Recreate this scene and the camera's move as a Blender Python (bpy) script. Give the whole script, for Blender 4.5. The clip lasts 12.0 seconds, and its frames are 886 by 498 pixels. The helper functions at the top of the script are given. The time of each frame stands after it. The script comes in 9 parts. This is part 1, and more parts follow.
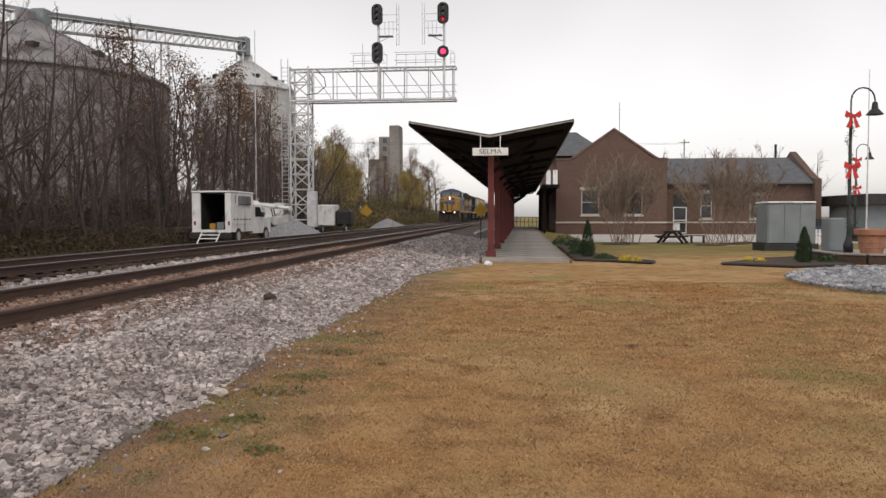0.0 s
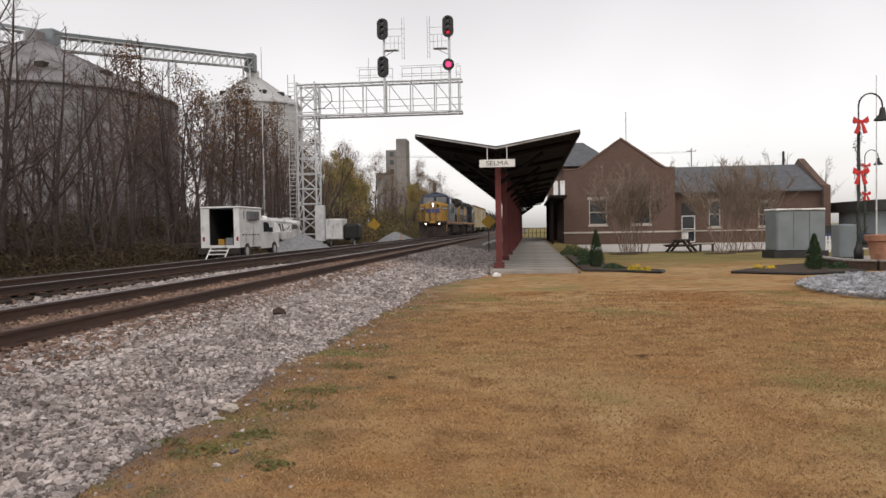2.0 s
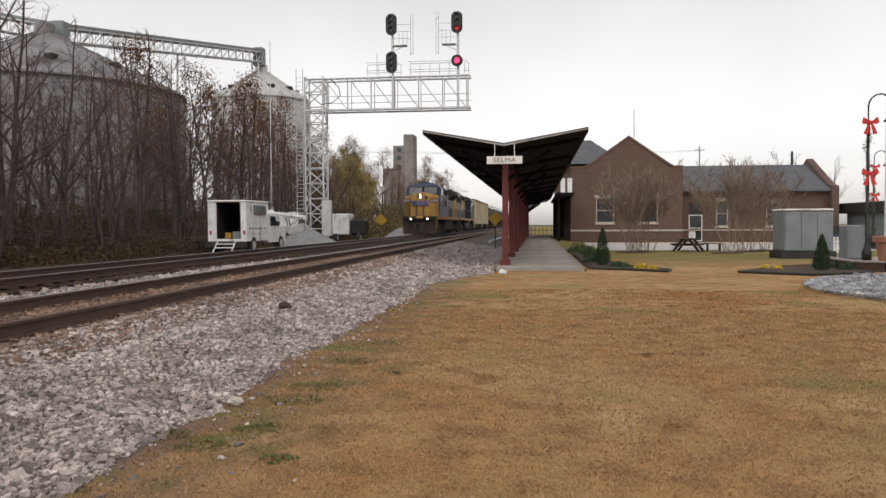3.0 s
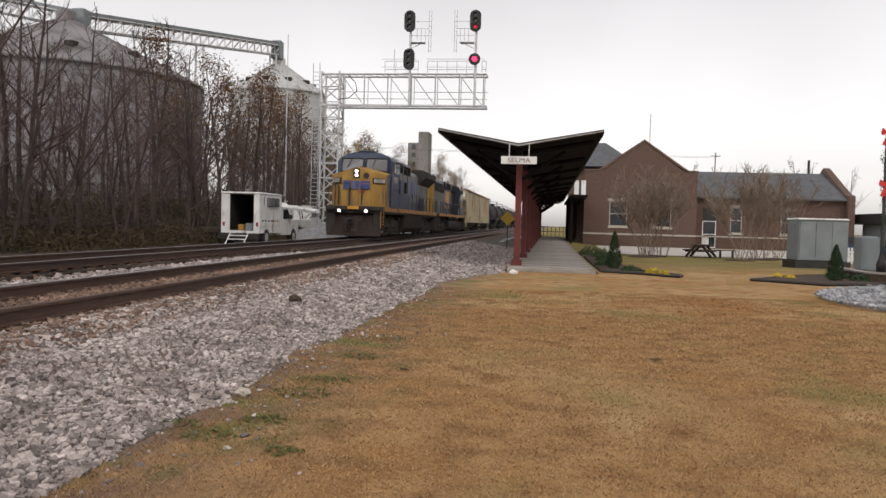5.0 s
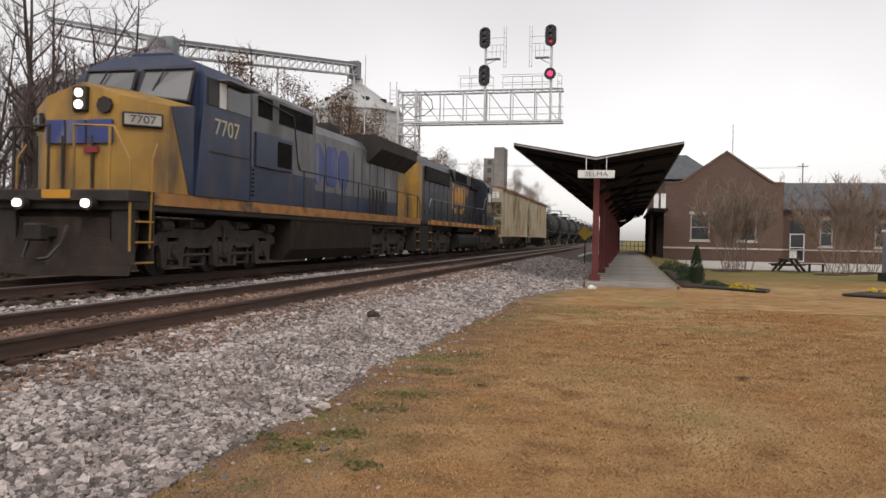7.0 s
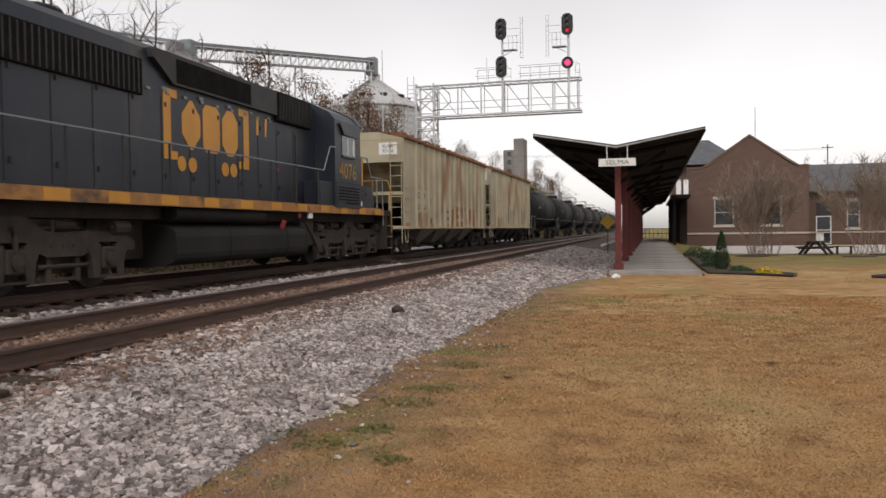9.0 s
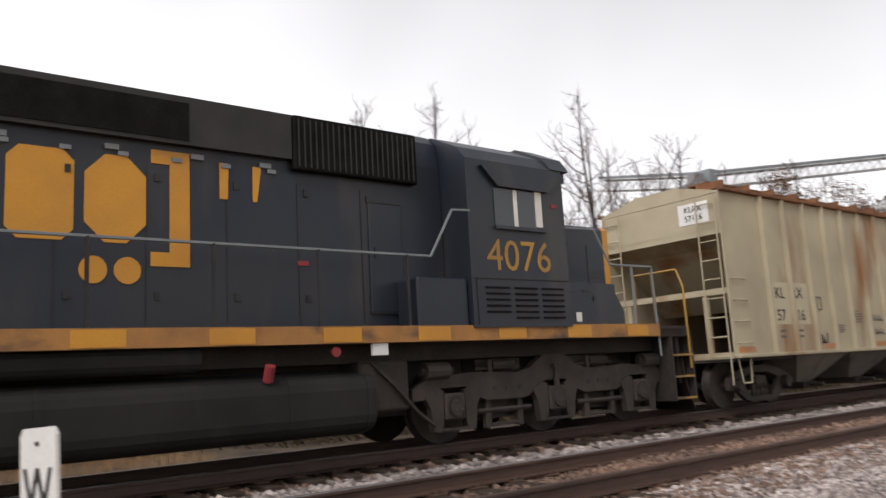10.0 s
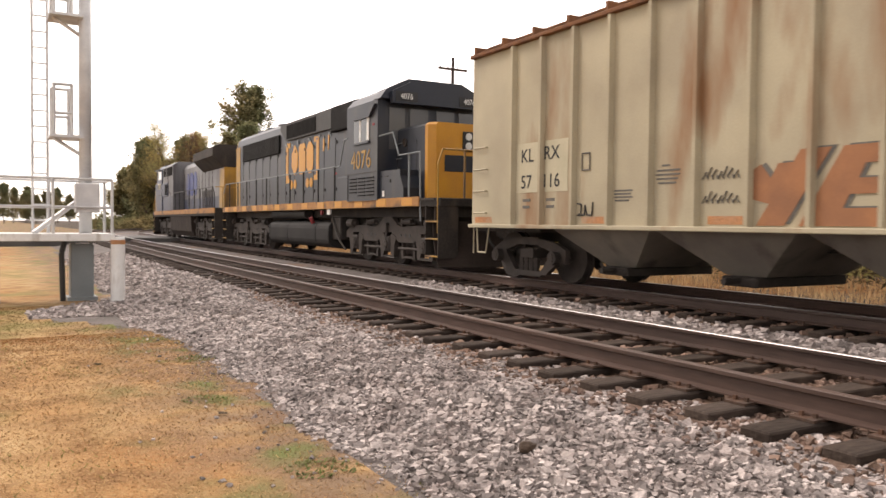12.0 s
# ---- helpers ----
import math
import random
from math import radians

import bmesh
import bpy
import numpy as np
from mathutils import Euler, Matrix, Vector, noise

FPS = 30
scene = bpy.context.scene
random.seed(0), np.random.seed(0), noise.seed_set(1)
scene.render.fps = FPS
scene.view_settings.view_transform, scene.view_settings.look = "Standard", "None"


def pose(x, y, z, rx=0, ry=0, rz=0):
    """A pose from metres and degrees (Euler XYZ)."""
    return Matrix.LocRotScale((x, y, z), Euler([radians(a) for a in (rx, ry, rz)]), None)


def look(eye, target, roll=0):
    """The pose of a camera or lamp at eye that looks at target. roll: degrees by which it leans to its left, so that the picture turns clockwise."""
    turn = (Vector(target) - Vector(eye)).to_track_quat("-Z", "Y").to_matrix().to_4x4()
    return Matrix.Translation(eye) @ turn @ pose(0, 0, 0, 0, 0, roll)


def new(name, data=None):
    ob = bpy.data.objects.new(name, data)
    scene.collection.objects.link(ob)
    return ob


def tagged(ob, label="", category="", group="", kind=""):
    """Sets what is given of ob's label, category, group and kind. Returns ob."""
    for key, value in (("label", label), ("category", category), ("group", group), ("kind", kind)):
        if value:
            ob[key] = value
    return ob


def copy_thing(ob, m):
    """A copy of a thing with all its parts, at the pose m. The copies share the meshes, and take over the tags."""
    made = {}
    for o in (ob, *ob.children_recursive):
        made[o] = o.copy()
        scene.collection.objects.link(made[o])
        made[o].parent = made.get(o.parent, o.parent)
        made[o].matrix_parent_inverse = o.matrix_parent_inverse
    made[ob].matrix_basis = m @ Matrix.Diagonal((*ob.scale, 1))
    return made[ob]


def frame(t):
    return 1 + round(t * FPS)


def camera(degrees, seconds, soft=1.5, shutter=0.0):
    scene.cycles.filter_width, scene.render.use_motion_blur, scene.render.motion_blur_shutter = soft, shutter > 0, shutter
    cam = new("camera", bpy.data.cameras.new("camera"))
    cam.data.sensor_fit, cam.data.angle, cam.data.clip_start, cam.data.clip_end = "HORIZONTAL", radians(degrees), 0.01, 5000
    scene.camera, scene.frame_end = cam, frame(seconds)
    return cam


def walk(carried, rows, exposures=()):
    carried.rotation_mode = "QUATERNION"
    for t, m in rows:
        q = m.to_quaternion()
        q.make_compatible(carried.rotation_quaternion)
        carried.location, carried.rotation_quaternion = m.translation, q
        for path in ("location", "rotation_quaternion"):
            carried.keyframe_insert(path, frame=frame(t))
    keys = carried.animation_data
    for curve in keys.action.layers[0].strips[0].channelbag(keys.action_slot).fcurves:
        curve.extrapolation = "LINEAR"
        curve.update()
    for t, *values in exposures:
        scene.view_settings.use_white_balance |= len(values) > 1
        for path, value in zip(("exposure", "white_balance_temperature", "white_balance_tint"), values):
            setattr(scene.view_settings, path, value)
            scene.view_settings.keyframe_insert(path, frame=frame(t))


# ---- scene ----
cam = camera(58.77, 12.0, soft=1.5, shutter=0.12)
PATH = [
    (0.0, pose(0.000, 0.000, 1.400, 87.58, 0.07, 5.74)),
    (0.5, pose(0.000, 0.000, 1.400, 87.66, 0.44, 5.78)),
    (1.0, pose(0.000, 0.000, 1.400, 87.95, 0.60, 5.86)),
    (1.5, pose(0.000, 0.000, 1.400, 88.21, 0.52, 5.92)),
    (2.0, pose(0.000, 0.000, 1.400, 88.48, 0.93, 6.31)),
    (2.5, pose(0.000, 0.000, 1.400, 88.23, 0.49, 6.54)),
    (4.5, pose(0.000, 0.000, 1.400, 88.17, -0.26, 7.31)),
    (5.0, pose(0.000, 0.000, 1.400, 88.06, -1.55, 7.68)),
    (5.5, pose(0.000, 0.000, 1.400, 88.73, -1.28, 7.23)),
    (6.0, pose(0.000, 0.000, 1.400, 88.68, -1.32, 9.01)),
    (6.5, pose(0.000, 0.000, 1.400, 89.16, -1.25, 11.05)),
    (7.0, pose(0.000, 0.000, 1.400, 89.07, -1.05, 13.23)),
    (7.2, pose(-0.002, -0.003, 1.400, 88.86, -0.98, 14.55)),
    (8.8, pose(0.000, 0.000, 1.400, 87.53, -0.62, 12.99)),
    (9.0, pose(-0.003, -0.004, 1.401, 88.60, 0.72, 14.81)),
    (9.5, pose(-0.043, -0.071, 1.412, 91.12, 3.10, 27.64)),
    (9.7, pose(-0.069, -0.113, 1.419, 94.03, 3.69, 35.72)),
    (10.0, pose(-0.122, -0.200, 1.433, 99.18, 3.29, 52.22)),
    (10.2, pose(-0.157, -0.258, 1.443, 101.04, 2.41, 63.37)),
    (10.5, pose(-0.222, -0.364, 1.461, 102.17, 2.26, 83.72)),
    (10.7, pose(-0.273, -0.447, 1.475, 99.31, 2.54, 99.56)),
    (11.0, pose(-0.332, -0.544, 1.491, 95.01, 2.42, 118.14)),
    (11.2, pose(-0.365, -0.597, 1.500, 92.36, 0.53, 128.39)),
    (11.5, pose(-0.401, -0.657, 1.510, 89.62, -1.10, 139.72)),
    (12.0, pose(-0.430, -0.705, 1.518, 88.16, -0.64, 149.97)),
]
walk(cam, PATH, exposures=[(0.0, 0.46, 6750, 13), (9.0, 0.5, 6750, 13), (9.5, 0.7, 6750, 13), (10.0, 0.82, 6650, 13), (10.5, 0.95, 6600, 13), (11.0, 1.88, 7000, 15), (11.5, 2.15, 7150, 16), (12.0, 1.45, 7300, 17)])

# overcast winter sky: a whitened sky and a very soft sun
world = bpy.data.worlds.new("world")
world.use_nodes = True
scene.world = world
wn = world.node_tree
sky = wn.nodes.new("ShaderNodeTexSky")
sky.sky_type, sky.sun_disc = "NISHITA", False
sky.sun_elevation, sky.sun_rotation = radians(48), radians(215)
sky.air_density, sky.dust_density, sky.ozone_density = 1.0, 1.2, 1.0
pale = wn.nodes.new("ShaderNodeHueSaturation")
pale.inputs["Saturation"].default_value = 0.10
wn.links.new(sky.outputs[0], pale.inputs["Color"])
wn.links.new(pale.outputs[0], wn.nodes["Background"].inputs[0])
cloud = wn.nodes.new("ShaderNodeTexNoise")
cloud.inputs["Scale"].default_value, cloud.inputs["Detail"].default_value = 1.6, 3
geo = wn.nodes.new("ShaderNodeTexCoord")
wn.links.new(geo.outputs["Generated"], cloud.inputs["Vector"])
cover = wn.nodes.new("ShaderNodeMapRange")
cover.inputs["From Min"].default_value, cover.inputs["From Max"].default_value = 0.3, 0.7
cover.inputs["To Min"].default_value, cover.inputs["To Max"].default_value = 0.82, 1.12
wn.links.new(cloud.outputs["Fac"], cover.inputs["Value"])
side = wn.nodes.new("ShaderNodeSeparateXYZ")
wn.links.new(geo.outputs["Generated"], side.inputs[0])
west = wn.nodes.new("ShaderNodeMapRange")
west.inputs["From Min"].default_value, west.inputs["From Max"].default_value = -1.0, 1.0
west.inputs["To Min"].default_value, west.inputs["To Max"].default_value = 1.24, 0.76
wn.links.new(side.outputs["X"], west.inputs["Value"])
layers = wn.nodes.new("ShaderNodeMath")
layers.operation = "MULTIPLY"
wn.links.new(cover.outputs[0], layers.inputs[0])
wn.links.new(west.outputs[0], layers.inputs[1])
wn.links.new(layers.outputs[0], pale.inputs["Value"])
wn.nodes["Background"].inputs[1].default_value = 0.126
sun = new("sun", bpy.data.lights.new("sun", "SUN"))
sun.data.energy, sun.data.angle, sun.data.color = 1.0, radians(22), (1.0, 0.97, 0.93)
sun.matrix_world = look((40, -60, 80), (0, 0, 0))

ZR = 0.468            # top of rail over the lawn
XN, XF = -5.864, -10.206   # the two track centres


def bend(y):
    """Sideways drift of the tracks behind the viewer."""
    return -4.46e-4 * y * y - (4e-3 * (y + 70) ** 2 if y < -70 else 0.0) if y < 0 else 0.0


# ---------------------------------------------------------------- materials
MATS = {}


def M(name, c1, c2=None, scale=2.0, rough=0.75, metal=0.0, bump=0.2, fine=40.0, stain=None, rnd=0.0, spec=0.4, island=False, stretch=(1, 1, 1), thin=False):
    """A weathered surface: two tones at a broad scale, grain at a fine one, and stains of another colour (colour, amount, scale, stretch)."""
    if name in MATS:
        return MATS[name]
    m = bpy.data.materials.new(name)
    m.use_nodes = True
    n, l = m.node_tree.nodes, m.node_tree.links
    bsdf = n["Principled BSDF"]
    bsdf.inputs["Roughness"].default_value = rough
    bsdf.inputs["Metallic"].default_value = metal
    bsdf.inputs["Specular IOR Level"].default_value = spec
    tc = n.new("ShaderNodeTexCoord")
    c2 = c2 or tuple(x * 0.75 for x in c1)

    def noise_tex(s, detail, st=(1, 1, 1)):
        mp = n.new("ShaderNodeMapping")
        mp.inputs["Scale"].default_value = st
        t = n.new("ShaderNodeTexNoise")
        t.inputs["Scale"].default_value, t.inputs["Detail"].default_value = s, detail
        l.new(tc.outputs["Object"], mp.inputs["Vector"])
        l.new(mp.outputs[0], t.inputs["Vector"])
        return t.outputs["Fac"]

    def ramp(src, lo, hi):
        r = n.new("ShaderNodeMapRange")
        r.inputs["From Min"].default_value, r.inputs["From Max"].default_value = lo, hi
        l.new(src, r.inputs["Value"])
        return r.outputs[0]

    def mix(fac, a, b, mode="MIX"):
        x = n.new("ShaderNodeMix")
        x.data_type, x.blend_type = "RGBA", mode
        for sock, v in ((x.inputs[0], fac), (x.inputs[6], a), (x.inputs[7], b)):
            if isinstance(v, (int, float)):
                sock.default_value = v
            elif isinstance(v, tuple):
                sock.default_value = (*v, 1)
            else:
                l.new(v, sock)
        return x.outputs[2]

    col = mix(ramp(noise_tex(scale, 4, stretch), 0.35, 0.65), c1, c2)
    grain = noise_tex(fine, 3, stretch)
    gr = n.new("ShaderNodeMapRange")
    gr.inputs["From Min"].default_value, gr.inputs["From Max"].default_value = 0.3, 0.7
    gr.inputs["To Min"].default_value, gr.inputs["To Max"].default_value = (0.76, 1.2) if bump > 0.1 else (0.95, 1.05)
    l.new(grain, gr.inputs["Value"])
    col = mix(1.0, col, gr.outputs[0], "MULTIPLY")
    if stain:
        sc, amount, ss, st = stain
        f = ramp(noise_tex(ss, 5, st), 0.62 - 0.3 * amount, 0.78 - 0.25 * amount)
        col = mix(f, col, sc)
    if rnd or island:
        src = n.new("ShaderNodeNewGeometry").outputs["Random Per Island"] if island else n.new("ShaderNodeObjectInfo").outputs["Random"]
        r = n.new("ShaderNodeMapRange")
        r.inputs["To Min"].default_value, r.inputs["To Max"].default_value = 1 - rnd, 1 + rnd
        l.new(src, r.inputs["Value"])
        col = mix(1.0, col, r.outputs[0], "MULTIPLY")
    l.new(col, bsdf.inputs["Base Color"])
    if thin:   # leaves and blades let some light through
        tr, ms = n.new("ShaderNodeBsdfTranslucent"), n.new("ShaderNodeMixShader")
        ms.inputs[0].default_value = 0.45
        l.new(col, tr.inputs["Color"])
        l.new(bsdf.outputs[0], ms.inputs[1])
        l.new(tr.outputs[0], ms.inputs[2])
        l.new(ms.outputs[0], n["Material Output"].inputs["Surface"])
    if bump:
        b = n.new("ShaderNodeBump")
        b.inputs["Strength"].default_value, b.inputs["Distance"].default_value = bump, 0.02
        l.new(grain, b.inputs["Height"])
        l.new(b.outputs[0], bsdf.inputs["Normal"])
    MATS[name] = m
    return m


def glow(name, c, power):
    m = bpy.data.materials.new(name)
    m.use_nodes = True
    b = m.node_tree.nodes["Principled BSDF"]
    b.inputs["Base Color"].default_value = (*c, 1)
    b.inputs["Emission Color"].default_value = (*c, 1)
    b.inputs["Emission Strength"].default_value = power
    return m


def glass(name, c=(0.03, 0.035, 0.04), rough=0.08):
    m = bpy.data.materials.new(name)
    m.use_nodes = True
    b = m.node_tree.nodes["Principled BSDF"]
    b.inputs["Base Color"].default_value = (*c, 1)
    b.inputs["Roughness"].default_value = rough
    b.inputs["Specular IOR Level"].default_value = 0.6
    return m


def ground_material():
    """Dry tan winter grass with greener and barer patches, turning to gravel dirt past the lawn."""
    m = bpy.data.materials.new("dry_grass")
    m.use_nodes = True
    n, l = m.node_tree.nodes, m.node_tree.links
    b = n["Principled BSDF"]
    b.inputs["Roughness"].default_value = 0.95
    b.inputs["Specular IOR Level"].default_value = 0.1
    tc = n.new("ShaderNodeTexCoord")

    def nz(scale, detail, lo, hi, st=(1, 1, 1)):
        mp = n.new("ShaderNodeMapping")
        mp.inputs["Scale"].default_value = st
        t = n.new("ShaderNodeTexNoise")
        t.inputs["Scale"].default_value, t.inputs["Detail"].default_value = scale, detail
        r = n.new("ShaderNodeMapRange")
        r.inputs["From Min"].default_value, r.inputs["From Max"].default_value = lo, hi
        l.new(tc.outputs["Object"], mp.inputs["Vector"])
        l.new(mp.outputs[0], t.inputs["Vector"])
        l.new(t.outputs["Fac"], r.inputs["Value"])
        return r.outputs[0]

    def mix(fac, a, c):
        x = n.new("ShaderNodeMix")
        x.data_type = "RGBA"
        for sock, v in ((x.inputs[0], fac), (x.inputs[6], a), (x.inputs[7], c)):
            if isinstance(v, tuple):
                sock.default_value = (*v, 1)
            else:
                l.new(v, sock)
        return x.outputs[2]

    col = mix(nz(0.5, 6, 0.37, 0.63), (0.37, 0.18, 0.07), (0.50, 0.345, 0.18))
    col = mix(nz(2.6, 7, 0.44, 0.68), col, (0.21, 0.105, 0.047))
    col = mix(nz(0.22, 4, 0.52, 0.66), col, (0.47, 0.33, 0.17))
    col = mix(nz(0.55, 6, 0.54, 0.68, (1, 0.8, 1)), col, (0.205, 0.19, 0.07))
    col = mix(nz(45, 4, 0.46, 0.74), col, (0.43, 0.28, 0.135))
    col = mix(nz(110, 3, 0.50, 0.72), col, (0.17, 0.10, 0.042))
    # worn dirt and weeds where the lawn runs into the ballast; greener turf by the depot
    sep = n.new("ShaderNodeSeparateXYZ")
    l.new(tc.outputs["Object"], sep.inputs[0])

    def both(a, c):
        x = n.new("ShaderNodeMath")
        x.operation = "MULTIPLY"
        l.new(a, x.inputs[0])
        l.new(c, x.inputs[1])
        return x.outputs[0]

    def edge(out, lo, hi):
        r = n.new("ShaderNodeMapRange")
        r.inputs["From Min"].default_value, r.inputs["From Max"].default_value = lo, hi
        l.new(sep.outputs[out], r.inputs["Value"])
        return r.outputs[0]
    col = mix(both(edge("X", -1.1, -2.4), nz(2.2, 6, 0.30, 0.55)), col, (0.20, 0.135, 0.095))
    col = mix(both(edge("X", -1.0, -2.0), nz(1.3, 5, 0.52, 0.66)), col, (0.15, 0.165, 0.06))
    turf = mix(nz(0.6, 5, 0.35, 0.65), (0.16, 0.145, 0.055), (0.27, 0.20, 0.085))
    col = mix(edge("Y", 25, 34), col, turf)
    # the strip by the trees: dark leaf litter and cinders; by the depot: greener turf
    litter = mix(nz(1.2, 6, 0.4, 0.6), (0.055, 0.045, 0.038), (0.10, 0.075, 0.055))
    col = mix(edge("X", -12.0, -13.5), col, litter)
    l.new(col, b.inputs["Base Color"])
    bp = n.new("ShaderNodeBump")
    bp.inputs["Strength"].default_value, bp.inputs["Distance"].default_value = 0.5, 0.03
    l.new(nz(60, 4, 0.2, 0.8), bp.inputs["Height"])
    l.new(bp.outputs[0], b.inputs["Normal"])
    return m


m_ground = ground_material()
m_board_face = M("dull_board_face", (0.42, 0.40, 0.37), (0.34, 0.32, 0.29), 4, 0.6, bump=0)
m_table_wood = M("dark_stained_wood", (0.045, 0.032, 0.026), (0.07, 0.05, 0.04), 4, 0.8, stretch=(0.2, 1, 1))
m_spray = M("faded_orange_spray", (0.36, 0.16, 0.075), (0.27, 0.125, 0.065), 2.0, 0.8, bump=0)
m_ballast = M("ballast", (0.15, 0.125, 0.115), (0.085, 0.07, 0.062), 1.2, 0.9, bump=0.8, fine=28, stain=((0.17, 0.10, 0.06), 0.25, 0.7, (1, 0.4, 1)))
m_bed = M("rusty_track_bed", (0.17, 0.105, 0.075), (0.10, 0.064, 0.048), 1.5, 0.95, bump=0.8, fine=30)
m_stone = M("ballast_stone", (0.40, 0.35, 0.33), (0.25, 0.21, 0.195), 2.5, 0.9, bump=0.3, fine=60, rnd=0.6, island=True)
m_stone_rust = M("rusty_stone", (0.25, 0.16, 0.115), (0.15, 0.10, 0.08), 0.6, 0.9, bump=0.3, fine=60, rnd=0.45, island=True)
m_rail = M("rail_steel", (0.095, 0.055, 0.042), (0.06, 0.039, 0.032), 1.5, 0.6, 0.2, 0.15, 30, stretch=(1, 0.1, 1))
m_railtop = M("worn_rail_head", (0.36, 0.35, 0.35), (0.22, 0.19, 0.18), 2, 0.42, 0.9, 0.02, 30, stretch=(1, 0.05, 1))
m_tie = M("creosoted_tie", (0.035, 0.027, 0.023), (0.07, 0.052, 0.042), 3, 0.9, spec=0.1, bump=0.5, fine=30, rnd=0.35, stretch=(0.3, 1, 1))
m_plate = M("tie_plate", (0.10, 0.05, 0.03), (0.06, 0.04, 0.03), 6, 0.8, 0.1)
m_grey_gravel = M("grey_gravel", (0.26, 0.26, 0.27), (0.17, 0.17, 0.175), 6, 0.95, bump=0.8, fine=35)
m_asphalt = M("asphalt", (0.11, 0.105, 0.10), (0.075, 0.07, 0.068), 0.8, 0.9, fine=60)
m_pale_road = M("pale_concrete_road", (0.50, 0.47, 0.44), (0.42, 0.39, 0.36), 0.5, 0.9, fine=50)
m_concrete = M("concrete", (0.34, 0.31, 0.28), (0.25, 0.225, 0.20), 0.9, 0.85, fine=50, stain=((0.15, 0.13, 0.11), 0.3, 1.1, (1, 1, 1)), rnd=0.12)
m_white = M("white_paint", (0.78, 0.78, 0.77), (0.66, 0.655, 0.64), 1.5, 0.5, bump=0.05, stain=((0.35, 0.30, 0.26), 0.15, 3, (1, 1, 0.3)))
m_alu = M("galvanised_steel", (0.62, 0.62, 0.62), (0.50, 0.50, 0.51), 3, 0.5, 0.35, 0.05)
m_black = M("black_paint", (0.018, 0.017, 0.017), (0.03, 0.028, 0.027), 2, 0.55, bump=0.05)
m_dark = M("grimy_underframe", (0.024, 0.020, 0.018), (0.042, 0.034, 0.029), 1.5, 0.8, bump=0.25, fine=20, stain=((0.06, 0.045, 0.036), 0.2, 2, (1, 1, 0.4)))
m_truckcast = M("grimy_cast_truck", (0.060, 0.047, 0.040), (0.034, 0.028, 0.025), 2.5, 0.75, 0.1, 0.08, 14)
m_blue = M("faded_blue_paint", (0.028, 0.042, 0.092), (0.018, 0.028, 0.060), 1.2, 0.45, bump=0.04, stain=((0.06, 0.055, 0.06), 0.3, 1.4, (1, 1, 0.25)))
m_grey = M("faded_grey_paint", (0.19, 0.19, 0.20), (0.125, 0.125, 0.135), 0.9, 0.5, bump=0.04, stain=((0.075, 0.07, 0.075), 0.35, 1.1, (1, 1, 0.2)))
m_yellow = M("weathered_yellow_paint", (0.40, 0.225, 0.04), (0.30, 0.17, 0.042), 1.5, 0.5, bump=0.04, stain=((0.12, 0.075, 0.04), 0.38, 1.6, (1, 1, 0.25)))
m_yellow_new = M("fresh_yellow_paint", (0.58, 0.275, 0.03), (0.50, 0.23, 0.035), 1.5, 0.45, bump=0.03)
m_sill = M("rusty_orange_sill", (0.42, 0.20, 0.055), (0.28, 0.135, 0.05), 2.0, 0.65, bump=0.1, stain=((0.07, 0.05, 0.04), 0.25, 2.5, (1, 0.5, 1)))
m_navy = M("dark_navy_paint", (0.016, 0.021, 0.034), (0.024, 0.028, 0.037), 0.8, 0.42, bump=0.03, stain=((0.045, 0.042, 0.041), 0.28, 1.2, (1, 1, 0.25)))
m_grille = M("black_grille", (0.009, 0.008, 0.008), (0.015, 0.014, 0.014), 3, 0.9, spec=0.08)
m_cream = M("cream_hopper_paint", (0.45, 0.395, 0.275), (0.35, 0.30, 0.21), 0.7, 0.6, bump=0.06, stain=((0.25, 0.125, 0.055), 0.27, 1.1, (1, 1, 0.28)))
m_patch = M("pale_paint_patch", (0.50, 0.45, 0.32), (0.44, 0.40, 0.28), 2, 0.6, bump=0.03)
m_rust = M("rust", (0.22, 0.095, 0.04), (0.13, 0.06, 0.035), 3, 0.9, bump=0.3)
m_orange = M("orange_spray_paint", (0.50, 0.22, 0.09), (0.36, 0.19, 0.10), 1.5, 0.65, stain=((0.45, 0.40, 0.30), 0.3, 1.5, (1, 1, 1)))
m_tank = M("black_tank_paint", (0.017, 0.016, 0.016), (0.028, 0.026, 0.025), 0.8, 0.7, bump=0.04, stain=((0.05, 0.044, 0.041), 0.18, 1, (1, 1, 0.3)), spec=0.18)
m_red_post = M("oxblood_paint", (0.145, 0.028, 0.024), (0.10, 0.022, 0.02), 2, 0.55, bump=0.06)
# near-black timber: the shade beneath the roofs is put into its colour
m_shaded_underside = M("shade_darkened_timber", (0.011, 0.008, 0.008), (0.018, 0.013, 0.012), 2, 0.85, stretch=(1, 0.2, 1), spec=0.12)
m_roofing = M("grey_roof_shingle", (0.115, 0.12, 0.13), (0.085, 0.09, 0.10), 1.5, 0.9, bump=0.5, fine=12)
m_coping = M("brown_stone_coping", (0.17, 0.11, 0.08), (0.12, 0.08, 0.06), 2, 0.85)
m_dusty = M("dusty_grey_steel", (0.21, 0.19, 0.16), (0.145, 0.13, 0.115), 1.2, 0.75, bump=0.1, stain=((0.06, 0.05, 0.045), 0.3, 1.5, (1, 1, 0.4)))
m_plow = M("grimy_brown_plow", (0.040, 0.029, 0.024), (0.026, 0.019, 0.016), 1.5, 0.8, spec=0.15, stain=((0.07, 0.05, 0.04), 0.1, 2, (1, 1, 0.4)))
